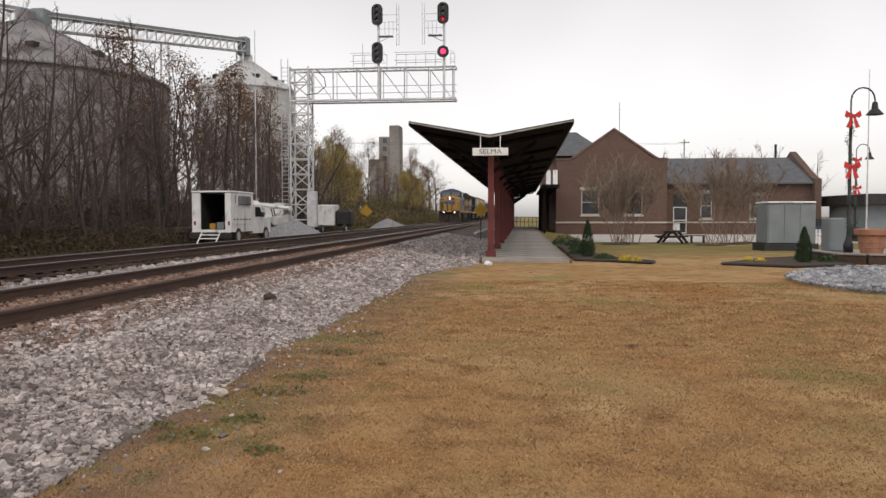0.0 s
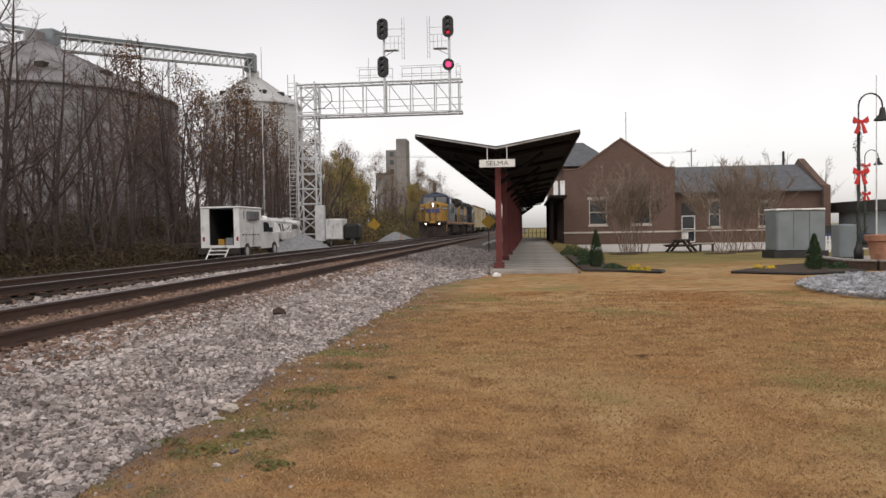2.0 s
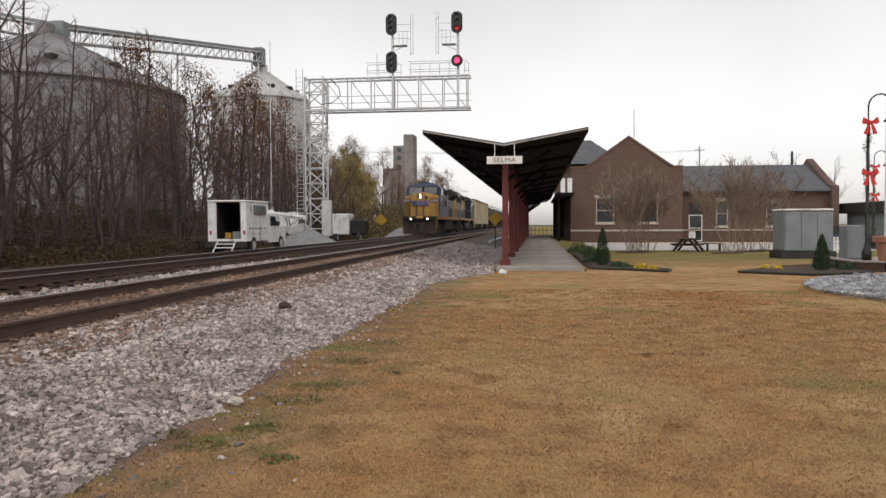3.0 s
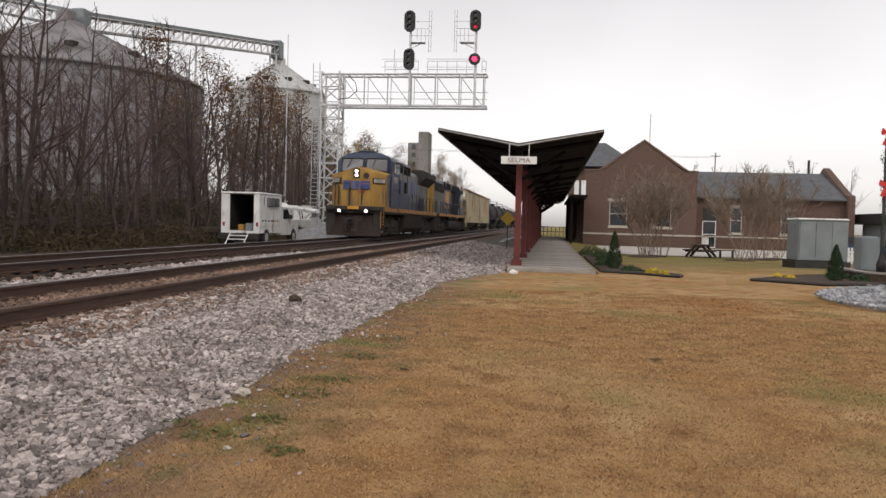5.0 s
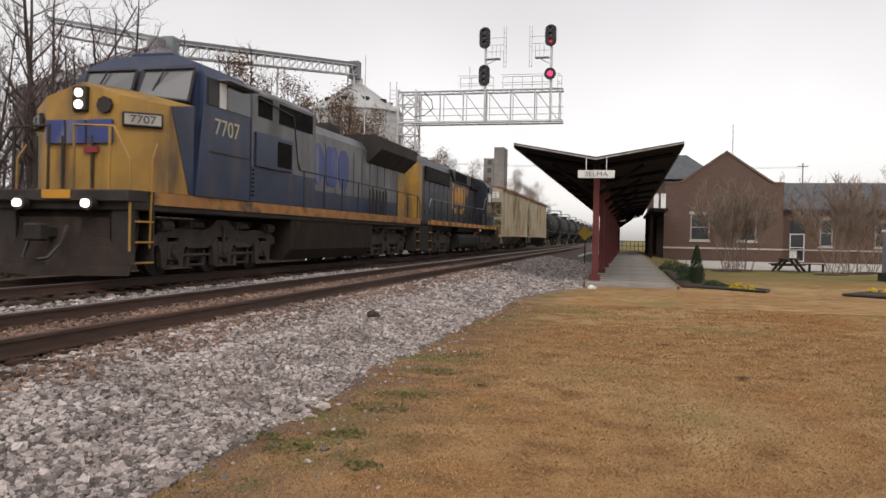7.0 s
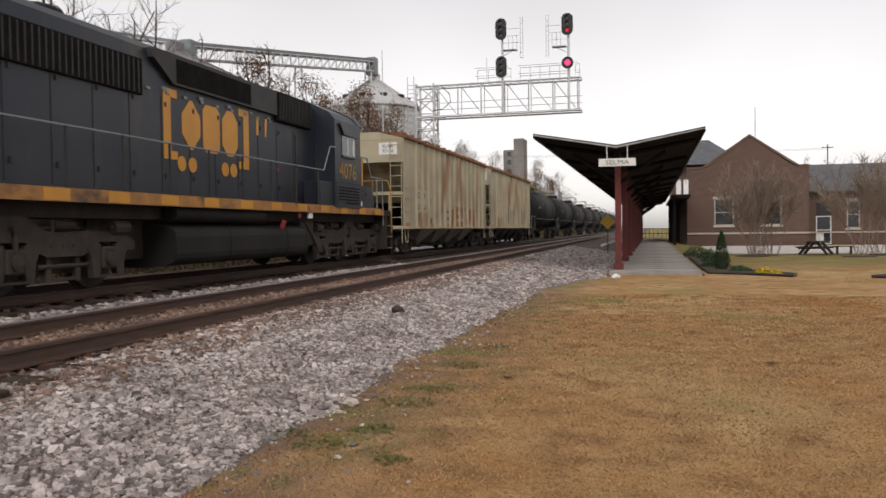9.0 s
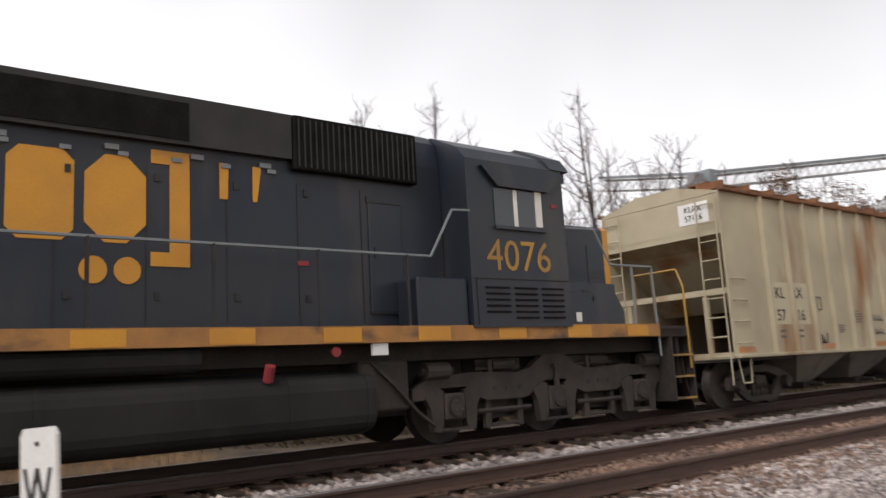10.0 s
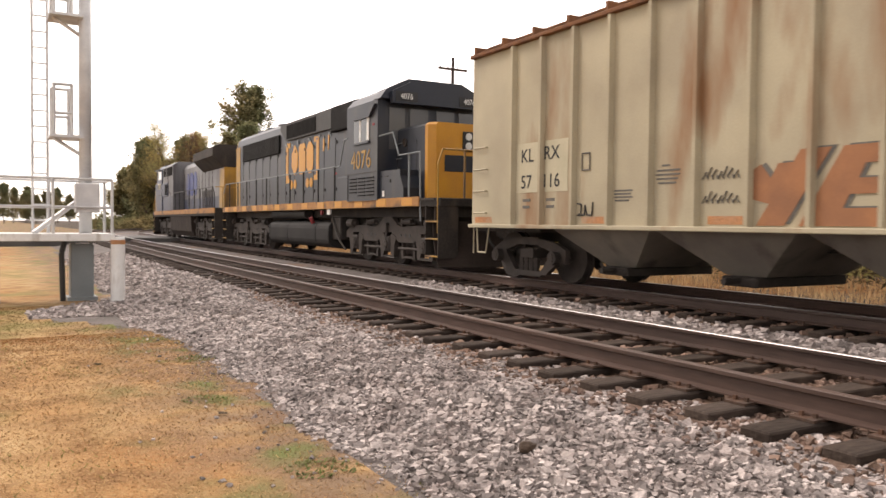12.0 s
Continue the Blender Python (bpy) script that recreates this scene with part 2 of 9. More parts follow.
m_stone_trim = M("limestone", (0.46, 0.41, 0.35), (0.38, 0.34, 0.29), 2, 0.85)
m_bark = M("grey_brown_bark", (0.075, 0.055, 0.047), (0.045, 0.034, 0.030), 3, 0.9, bump=0.5, fine=18, rnd=0.35)
m_twig_tan = M("tan_twigs", (0.24, 0.18, 0.14), (0.18, 0.135, 0.105), 1, 0.9, bump=0, rnd=0.2)
m_mark_blue = M("blue_mark_paint", (0.045, 0.07, 0.25), (0.04, 0.06, 0.18), 1.5, 0.5, bump=0.02, stain=((0.2, 0.2, 0.21), 0.25, 1.5, (1, 1, 0.3)))
m_twig = M("winter_twigs", (0.12, 0.083, 0.075), (0.075, 0.055, 0.05), 1, 0.9, bump=0, rnd=0.35)
m_leaf_rust = M("russet_leaves", (0.19, 0.095, 0.038), (0.13, 0.075, 0.035), 1.5, 0.8, bump=0, rnd=0.45, island=True, thin=True)
m_leaf_gold = M("yellowing_leaves", (0.44, 0.31, 0.11), (0.29, 0.275, 0.11), 0.4, 0.8, bump=0, rnd=0.45, island=True, thin=True)
m_leaf_green = M("dull_green_leaves", (0.16, 0.175, 0.09), (0.27, 0.20, 0.10), 0.12, 0.8, bump=0, rnd=0.5, island=True, thin=True)
m_leaf_brown = M("withered_brush_leaves", (0.095, 0.062, 0.038), (0.065, 0.055, 0.026), 0.6, 0.85, bump=0, rnd=0.5, island=True, thin=True)
m_leaf_olive = M("olive_brown_leaves", (0.17, 0.125, 0.06), (0.11, 0.10, 0.048), 0.15, 0.85, bump=0, rnd=0.5, island=True, thin=True)
m_conifer = M("evergreen_shrub", (0.018, 0.038, 0.014), (0.03, 0.055, 0.018), 6, 0.8, bump=0, rnd=0.4, island=True)
m_bin = M("galvanised_bin", (0.60, 0.60, 0.59), (0.50, 0.50, 0.50), 0.4, 0.55, 0.3, 0.1, 6, stain=((0.24, 0.21, 0.19), 0.2, 0.5, (1, 1, 0.2)))
# darker than m_bin: weathering, plus the near bin's shade put into the colour
m_bin_shaded = M("weathered_shaded_bin_steel", (0.27, 0.255, 0.26), (0.19, 0.18, 0.185), 0.3, 0.7, 0.15, 0.1, 6, stain=((0.09, 0.075, 0.07), 0.3, 0.4, (1, 1, 0.2)))
m_elevator = M("aged_concrete_tower", (0.24, 0.22, 0.20), (0.17, 0.155, 0.145), 0.15, 0.9, fine=3)
m_terracotta = M("terracotta", (0.36, 0.17, 0.10), (0.28, 0.13, 0.08), 4, 0.75)
m_cabinet = M("grey_cabinet_paint", (0.20, 0.225, 0.235), (0.165, 0.185, 0.195), 1.5, 0.5, bump=0.03)
m_glass = glass("dark_window_glass")
m_windshield = glass("windshield_glass", (0.09, 0.092, 0.095), 0.16)
m_signwhite = M("sign_white", (0.72, 0.71, 0.68), (0.66, 0.65, 0.62), 4, 0.6, bump=0)
m_ink = M("black_lettering", (0.02, 0.02, 0.022), (0.03, 0.03, 0.03), 4, 0.6, bump=0)
m_ink_faded = M("faded_lettering", (0.10, 0.095, 0.085), (0.14, 0.13, 0.115), 6, 0.7, bump=0)
m_letter_white = M("white_lettering", (0.75, 0.75, 0.74), (0.68, 0.68, 0.66), 4, 0.6, bump=0)
m_signyellow = M("yellow_sign", (0.42, 0.26, 0.025), (0.36, 0.21, 0.03), 4, 0.6, bump=0)
m_bow = M("red_ribbon", (0.62, 0.035, 0.03), (0.48, 0.025, 0.02), 8, 0.5)
m_flower = M("yellow_flowers", (0.62, 0.42, 0.02), (0.35, 0.28, 0.03), 6, 0.8, rnd=0.4, island=True)
m_mulch = M("dark_mulch", (0.05, 0.033, 0.024), (0.075, 0.05, 0.035), 5, 0.95, bump=0.8, fine=25)
m_lamp_on = glow("headlamp_lit", (1.0, 0.90, 0.84), 3.0)
m_red_on = glow("red_signal_lit", (1.0, 0.02, 0.09), 2.2)
m_red_dim = glow("red_signal_dim", (0.8, 0.02, 0.05), 0.35)
m_red_tag = M("red_decal", (0.30, 0.04, 0.045), (0.22, 0.03, 0.035), 5, 0.6, bump=0)


def brick_material():
    m = bpy.data.materials.new("brown_brick")
    m.use_nodes = True
    n, l = m.node_tree.nodes, m.node_tree.links
    b = n["Principled BSDF"]
    b.inputs["Roughness"].default_value = 0.9
    tc, mp, br = n.new("ShaderNodeTexCoord"), n.new("ShaderNodeMapping"), n.new("ShaderNodeTexBrick")
    mp.inputs["Rotation"].default_value = (radians(90), 0, 0)
    l.new(tc.outputs["Object"], mp.inputs["Vector"])
    l.new(mp.outputs[0], br.inputs["Vector"])
    br.inputs["Color1"].default_value = (0.112, 0.056, 0.038, 1)
    br.inputs["Color2"].default_value = (0.070, 0.037, 0.027, 1)
    br.inputs["Mortar"].default_value = (0.15, 0.115, 0.095, 1)
    for k, v in (("Scale", 1.0), ("Brick Width", 0.21), ("Row Height", 0.075), ("Mortar Size", 0.008)):
        br.inputs[k].default_value = v
    t = n.new("ShaderNodeTexNoise")
    t.inputs["Scale"].default_value = 0.5
    l.new(tc.outputs["Object"], t.inputs["Vector"])
    x = n.new("ShaderNodeMix")
    x.data_type, x.blend_type = "RGBA", "MULTIPLY"
    x.inputs[0].default_value = 0.6
    l.new(br.outputs["Color"], x.inputs[6])
    l.new(t.outputs["Color"], x.inputs[7])
    l.new(br.outputs["Color"], b.inputs["Base Color"])
    bp = n.new("ShaderNodeBump")
    bp.inputs["Strength"].default_value = 0.3
    l.new(br.outputs["Fac"], bp.inputs["Height"])
    l.new(bp.outputs[0], b.inputs["Normal"])
    return m


m_brick = brick_material()

# ---------------------------------------------------------------- mesh helpers


def box(bm, x0, x1, y0, y1, z0, z1, bev=0.0):
    v = [bm.verts.new((x, y, z)) for z in (z0, z1) for x, y in ((x0, y0), (x1, y0), (x1, y1), (x0, y1))]
    fs = [bm.faces.new([v[i] for i in f]) for f in ((3, 2, 1, 0), (4, 5, 6, 7), (0, 1, 5, 4), (1, 2, 6, 5), (2, 3, 7, 6), (3, 0, 4, 7))]
    if bev:
        es = list({e for f in fs for e in f.edges})
        bmesh.ops.bevel(bm, geom=es, offset=bev, segments=1, affect="EDGES")
    return bm


def rod(bm, a, b, r, seg=6, r2=None, caps=True):
    a, b = Vector(a), Vector(b)
    r2 = r if r2 is None else r2
    q = (b - a).to_track_quat("Z", "Y")
    ring = []
    for p, rr in ((a, r), (b, r2)):
        ring.append([bm.verts.new(p + q @ Vector((rr * math.cos(2 * math.pi * i / seg), rr * math.sin(2 * math.pi * i / seg), 0))) for i in range(seg)])
    for i in range(seg):
        j = (i + 1) % seg
        bm.faces.new((ring[0][i], ring[0][j], ring[1][j], ring[1][i]))
    if caps:
        bm.faces.new(ring[0][::-1])
        bm.faces.new(ring[1])
    return bm


def pipe(bm, pts, r, seg=6):
    for a, b in zip(pts, pts[1:]):
        rod(bm, a, b, r, seg)
    return bm


def prism(bm, pts, axis, lo, hi):
    """An outline pushed along an axis: 'y' takes (x, z) points, 'x' takes (y, z), 'z' takes (x, y)."""
    def at(p, d):
        return {"y": (p[0], d, p[1]), "x": (d, p[0], p[1]), "z": (p[0], p[1], d)}[axis]
    a = [bm.verts.new(at(p, lo)) for p in pts]
    b = [bm.verts.new(at(p, hi)) for p in pts]
    k = len(pts)
    bm.faces.new(a)
    bm.faces.new(b[::-1])
    for i in range(k):
        j = (i + 1) % k
        bm.faces.new((a[j], a[i], b[i], b[j]))
    return bm


def lathe(bm, prof, seg=16, centre=(0, 0)):
    """Turned about z from (radius, z) points."""
    rings = []
    for r, z in prof:
        rings.append([bm.verts.new((centre[0] + r * math.cos(2 * math.pi * i / seg), centre[1] + r * math.sin(2 * math.pi * i / seg), z)) for i in range(seg)])
    for p, q in zip(rings, rings[1:]):
        for i in range(seg):
            j = (i + 1) % seg
            bm.faces.new((p[i], p[j], q[j], q[i]))
    bm.faces.new(rings[0][::-1])
    bm.faces.new(rings[-1])
    return bm


def smooth_mesh(me, on):
    if on:
        me.polygons.foreach_set("use_smooth", [True] * len(me.polygons))


def mesh_of(name, bm, material, smooth=False):
    bmesh.ops.recalc_face_normals(bm, faces=bm.faces)
    me = bpy.data.meshes.new(name)
    bm.to_mesh(me)
    bm.free()
    me.materials.append(material)
    smooth_mesh(me, smooth)
    return me


def part(name, bm, material, parent, label="", smooth=False):
    ob = new(name, mesh_of(name, bm, material, smooth))
    ob.parent = parent
    return tagged(ob, label)


def thing(name, label, category, group="", kind="", at=None):
    ob = new(name)
    ob.empty_display_size = 0.2
    if at is not None:
        ob.matrix_basis = at
    return tagged(ob, label, category, group, kind)


def solid(name, bm, material, label="", category="", group="", kind="", smooth=False):
    return tagged(new(name, mesh_of(name, bm, material, smooth)), label, category, group, kind)


def raw(name, verts, faces, material, smooth=False):
    me = bpy.data.meshes.new(name)
    me.from_pydata(verts, [], faces)
    me.materials.append(material)
    smooth_mesh(me, smooth)
    return me


def words(name, text, size, m, material, parent, deep=0.012, label="", wide=1.0):
    """Lettering in the built-in font, centred on m, whose x runs along the line and z out of the surface."""
    cu = bpy.data.curves.new(name, "FONT")
    cu.body, cu.size, cu.extrude, cu.align_x, cu.align_y = text, size, deep / 2, "CENTER", "CENTER"
    cu.resolution_u = 3
    tmp = bpy.data.objects.new("lettering", cu)
    me = bpy.data.meshes.new_from_object(tmp)
    bpy.data.objects.remove(tmp)
    me.name = name
    me.transform(m @ Matrix.Diagonal((wide, 1, 1, 1)))
    me.materials.clear()
    me.materials.append(material)
    ob = new(name, me)
    ob.parent = parent
    return tagged(ob, label)


def facing_x(x, y, z):
    return Matrix(((0, 0, 1, x), (1, 0, 0, y), (0, 1, 0, z), (0, 0, 0, 1)))


def facing_front(x, y, z):
    return Matrix(((1, 0, 0, x), (0, 0, -1, y), (0, 1, 0, z), (0, 0, 0, 1)))


def facing_back(x, y, z):
    return Matrix(((-1, 0, 0, x), (0, 0, 1, y), (0, 1, 0, z), (0, 0, 0, 1)))


def smoothstep(a, b, x):
    t = min(1.0, max(0.0, (x - a) / (b - a)))
    return t * t * (3 - 2 * t)

# ---------------------------------------------------------------- ground and tracks
rng = np.random.default_rng(7)


def lawn_edge(y):
    """Where the ballast meets the lawn."""
    return -2.45 + 0.22 * noise.noise((0.0, y * 0.45, 3.1)) + 0.1 * noise.noise((0.0, y * 1.7, 8.0)) + 1.7 * math.exp(-((y + 14.6) / 1.6) ** 2) + 1.15 * smoothstep(18, 22.8, y)


def ground_z(x, y):
    xr = x - bend(y)
    fall = -0.27 * smoothstep(26, 46, y)
    if xr > -2.45:
        return fall * smoothstep(1.2, 4.5, xr) + 0.02 * noise.noise((x * 0.3, y * 0.3, 0))
    if xr > -4.0:
        return 0.21 * smoothstep(-2.45, -4.0, xr)
    if xr > -12.2:
        return 0.21 + bed_rise(xr, y)
    return 0.21 - 0.165 * smoothstep(-12.2, -13.9, xr) + 0.05 * noise.noise((x * 0.15, y * 0.15, 5)) * smoothstep(-13, -16, xr)


def bed_rise(xr, y):
    """Rust-brown fines that bury the near track's ties north of the viewer."""
    return 0.080 * smoothstep(3.0, 8.0, y) * smoothstep(-7.5, -7.15, xr) * smoothstep(-4.15, -4.6, xr)


def build_ground():
    xs = [-900, -400, -200, -110, -70, -45, -32, -24, -19, -16, -14.6, -13.9, -13.2, -12.7, -12.2, -11, -9.5, -8, -7.5, -7.2, -6.5, -5, -4.6, -4.4, -4.15, -4.0, -3.7, -3.4]
    xs += [round(-3.2 + 0.15 * i, 3) for i in range(18)] + [-0.2, 0.4, 1, 2, 3, 4, 5, 6, 7, 8, 10, 12, 15, 20, 28, 40, 60, 110, 220, 450, 900]
    ys = [-900, -450, -230, -140, -100, -75, -60, -50, -42, -36, -31, -27, -24] + [-22 + 0.5 * i for i in range(104)] + [31, 33, 36, 40, 45, 50, 55, 60, 66, 75, 90, 120, 180, 300, 550, 1000]
    verts = [(x, y, ground_z(x, y)) for y in ys for x in xs]
    k = len(xs)
    faces, kinds = [], []
    for j in range(len(ys) - 1):
        for i in range(k - 1):
            faces.append((j * k + i, j * k + i + 1, (j + 1) * k + i + 1, (j + 1) * k + i))
            xc, yc = (xs[i] + xs[i + 1]) / 2, (ys[j] + ys[j + 1]) / 2
            xr = xc - bend(yc)
            kinds.append((2 if -7.3 < xr < -4.3 and yc > -16 else 1) if -13.3 < xr < lawn_edge(yc) and -260 < yc < 500 else 0)
    me = raw("ground", verts, faces, m_ground, True)
    me.materials.append(m_ballast)
    me.materials.append(m_bed)
    me.polygons.foreach_set("material_index", kinds)
    tagged(new("ground", me), "dry tan winter lawn beside grey railway ballast", "ground", kind="structure")


build_ground()


def stones(name, label, material, count, xr0, xr1, y0, y1, size, seed, lift=0.0, keep=None):
    r = np.random.default_rng(seed)
    x, y = r.uniform(xr0, xr1, count), r.uniform(y0, y1, count)
    sel = [i for i in range(count) if (keep is None or keep(x[i], y[i]))]
    x, y = x[sel], y[sel]
    n = len(x)
    z = np.array([ground_z(a + bend(b), b) for a, b in zip(x, y)]) + lift
    x = x + np.array([bend(b) for b in y])
    s = size * np.clip(r.lognormal(0, 0.32, n), 0.5, 2.2)
    cube = np.array([(a, b, c) for c in (-1, 1) for a, b in ((-1, -1), (1, -1), (1, 1), (-1, 1))], float)
    p = cube[None] * r.uniform(0.40, 1.25, (n, 8, 3)) * np.array([1.1, 0.9, 0.78]) * s[:, None, None]
    ang, tl = r.uniform(0, 2 * np.pi, n), r.uniform(-1.25, 1.25, n)
    ca, sa, ct, st = np.cos(ang), np.sin(ang), np.cos(tl), np.sin(tl)
    py = p[:, :, 1] * ct[:, None] - p[:, :, 2] * st[:, None]
    pz = p[:, :, 1] * st[:, None] + p[:, :, 2] * ct[:, None]
    px = p[:, :, 0] * ca[:, None] - py * sa[:, None]
    py = p[:, :, 0] * sa[:, None] + py * ca[:, None]
    v = np.stack([px + x[:, None], py + y[:, None], pz + (z + s * 0.25)[:, None]], -1).reshape(-1, 3)
    f = np.array([(3, 2, 1, 0), (4, 5, 6, 7), (0, 1, 5, 4), (1, 2, 6, 5), (2, 3, 7, 6), (3, 0, 4, 7)])
    f = (f[None] + 8 * np.arange(n)[:, None, None]).reshape(-1, 4)
    me = bpy.data.meshes.new(name)
    me.vertices.add(len(v))
    me.vertices.foreach_set("co", v.ravel())
    me.loops.add(f.size)
    me.loops.foreach_set("vertex_index", f.ravel().astype(np.int32))
    me.polygons.add(len(f))
    me.polygons.foreach_set("loop_start", np.arange(0, f.size, 4, dtype=np.int32))
    me.update(calc_edges=True)
    me.shade_flat()
    me.materials.append(material)
    tagged(new(name, me), label, "ballast", kind="stuff")


def between_ties(y):
    return abs(((y + 50) / 0.53) % 1 - 0.5) < 0.27


def on_shoulder(x, y):
    return (x > -4.42 or between_ties(y) or y > 5) and x < lawn_edge(y) + 0.12 * noise.noise((x * 4, y * 4, 1.0))


stones("ballast_stones", "loose grey crushed ballast stones on the track shoulder", m_stone, 92000, -4.9, -2.1, -14, 15, 0.0155, 11, keep=on_shoulder)
stones("ballast_stones", "loose grey crushed ballast stones further along the shoulder", m_stone, 22000, -4.9, -1.25, 15, 48, 0.023, 12, keep=on_shoulder)
stones("ballast_stones", "grey ballast stones on the shoulder and path behind", m_stone, 22000, -4.9, -0.3, -34, -14, 0.024, 18, keep=on_shoulder)
stones("track_stones", "grey ballast stones between the two tracks", m_stone, 13000, -8.9, -6.9, -16, 26, 0.027, 13, keep=lambda x, y: -8.75 < x < -7.25 or between_ties(y))
stones("track_stones", "rust-stained ballast stones in the track bed", m_stone_rust, 26000, -7.1, -4.5, -16, 28, 0.020, 14, keep=lambda x, y: between_ties(y) or y > 5)
stones("shoulder_stones", "rust-stained stones beside the near rail", m_stone_rust, 10000, -4.75, -4.0, -14, 30, 0.015, 17, lift=0.012, keep=lambda x, y: (x > -4.42 or between_ties(y) or y > 5) and random.random() < smoothstep(-3.95, -4.5, x))
stones("track_stones", "rust-stained ballast stones in the main track bed", m_stone_rust, 12000, -12.3, -8.9, -16, 30, 0.026, 15, keep=lambda x, y: between_ties(y))
stones("scattered_stones", "single ballast stones scattered on the lawn's edge", m_stone, 3600, -2.75, -0.9, -12, 17, 0.011, 16, keep=lambda x, y: random.random() < math.exp(-max(0.0, x - lawn_edge(y)) * 3.4))


def rail_outline():
    return [(-0.07, 0), (0.07, 0), (0.07, 0.012), (0.012, 0.03), (0.012, 0.125), (0.037, 0.135), (0.037, 0.162), (0.030, 0.170), (-0.030, 0.170), (-0.037, 0.162), (-0.037, 0.135), (-0.012, 0.125), (-0.012, 0.03), (-0.07, 0.012)]


def rail(track, xc, side, shiny):
    ys = [-180, -160, -140, -125, -110, -97, -85, -75, -65, -50, -40, -30, -22, -15, -9, -4, 0, 15, 60, 160, 420]
    prof = rail_outline()
    verts = [(xc + side * 0.7525 + bend(y) + px, y, ZR - 0.170 + pz) for y in ys for px, pz in prof]
    k = len(prof)
    faces, kinds = [], []
    for j in range(len(ys) - 1):
        for i in range(k):
            faces.append((j * k + i, j * k + (i + 1) % k, (j + 1) * k + (i + 1) % k, (j + 1) * k + i))
            kinds.append(1 if i in (7, 6, 8) and shiny else 0)
    me = raw("rail", verts, faces, m_rail)
    me.materials.append(m_railtop)
    me.polygons.foreach_set("material_index", kinds)
    ob = new("rail", me)
    ob.parent = track
    tagged(ob, "brown steel rail with a worn bright head")


tie_bm = bmesh.new()
box(tie_bm, -1.32, 1.32, -0.115, 0.115, -0.16, 0.0, 0.012)
TIE = mesh_of("tie", tie_bm, m_tie)
plate_bm = bmesh.new()
for s in (-1, 1):
    box(plate_bm, s * 0.7525 - 0.17, s * 0.7525 + 0.17, -0.09, 0.09, 0.001, 0.020)
    for d in (-0.1, 0.1):
        for e in (-0.05, 0.05):
            box(plate_bm, s * 0.7525 + d - 0.012, s * 0.7525 + d + 0.012, e - 0.012, e + 0.012, 0.02, 0.05)
PLATE = mesh_of("tie_plate", plate_bm, m_plate)


def track(xc, label, y0, y1):
    t = thing("railway_track", label, "railway track", "the two tracks", "structure")
    for s in (-1, 1):
        rail(t, xc, s, not (xc == XN and s > 0))
    k = 0
    y = y0
    while y < y1:
        o = new("tie", TIE)
        o.parent = t
        turn = random.uniform(-0.6, 0.6)
        o.matrix_basis = pose(xc + bend(y) + random.uniform(-0.05, 0.05), y, ZR - 0.192 + random.uniform(-0.008, 0.006), 0, 0, turn)
        if -20 < y < 30:
            p = new("tie_plate", PLATE)
            p.parent = t
            p.matrix_basis = pose(xc + bend(y), y, ZR - 0.192, 0, 0, 0)
        y += 0.53
        k += 1
    far = bmesh.new()
    while y < 150:
        box(far, xc - 1.3, xc + 1.3, y - 0.11, y + 0.11, ZR - 0.35, ZR - 0.195)
        y += 0.53
    part("distant_ties", far, m_tie, t)["kind"] = "stuff"
    return t


track(XN, "near railway track with rusty rails on creosoted timber ties", -50.0, 70)
track(XF, "main railway track with bright-worn rails carrying the train", -50.0, 70)

# level crossing behind
bm = bmesh.new()
prism(bm, [(-60, 0.0), (-60, 0.14), (-18, 0.30), (-14.5, 0.462), (-2.5, 0.462), (4, 0.12), (40, 0.08), (40, 0)], "y", -58, -50)
solid("level_crossing", bm, m_asphalt, "grey asphalt road crossing the tracks", "road", kind="structure")

# road before the depot
bm = bmesh.new()
box(bm, 3.2, 70, 49.5, 69.8, -0.5, -0.245)
solid("street", bm, m_pale_road, "pale concrete drive before the brick depot", "road", kind="structure")


# ---------------------------------------------------------------- lawn details
def blades(name, label, count, x0, x1, y0, y1, height, material, seed, lean=0.6, keep=None):
    r = np.random.default_rng(seed)
    x, y = r.uniform(x0, x1, count), y0 + (y1 - y0) * r.uniform(0, 1, count) ** 1.6
    sel = [i for i in range(count) if x[i] > lawn_edge(y[i]) - 0.1 and (keep is None or keep(x[i], y[i]))]
    x, y = x[sel], y[sel]
    n = len(x)
    z = np.array([ground_z(a, b) for a, b in zip(x, y)])
    h = height * r.uniform(0.4, 1.4, n)
    a = r.uniform(0, 2 * np.pi, n)
    w = 0.0025 + 0.0005 * np.abs(y)
    dx, dy = r.normal(0, lean, n) * h, r.normal(0, lean, n) * h
    v = np.empty((n, 3, 3))
    v[:, 0] = np.stack([x - w * np.cos(a), y - w * np.sin(a), z - 0.003], -1)
    v[:, 1] = np.stack([x + w * np.cos(a), y + w * np.sin(a), z - 0.003], -1)
    v[:, 2] = np.stack([x + dx, y + dy, z + h], -1)
    me = bpy.data.meshes.new(name)
    me.vertices.add(3 * n)
    me.vertices.foreach_set("co", v.ravel())
    me.loops.add(3 * n)
    me.loops.foreach_set("vertex_index", np.arange(3 * n, dtype=np.int32))
    me.polygons.add(n)
    me.polygons.foreach_set("loop_start", np.arange(0, 3 * n, 3, dtype=np.int32))
    me.update(calc_edges=True)
    me.shade_flat()
    me.materials.append(material)
    tagged(new(name, me), label, "grass", kind="stuff")


m_blade = M("dry_grass_blade", (0.50, 0.36, 0.20), (0.32, 0.155, 0.064), 0.5, 0.9, bump=0, rnd=0.4, island=True, spec=0.1, thin=True)
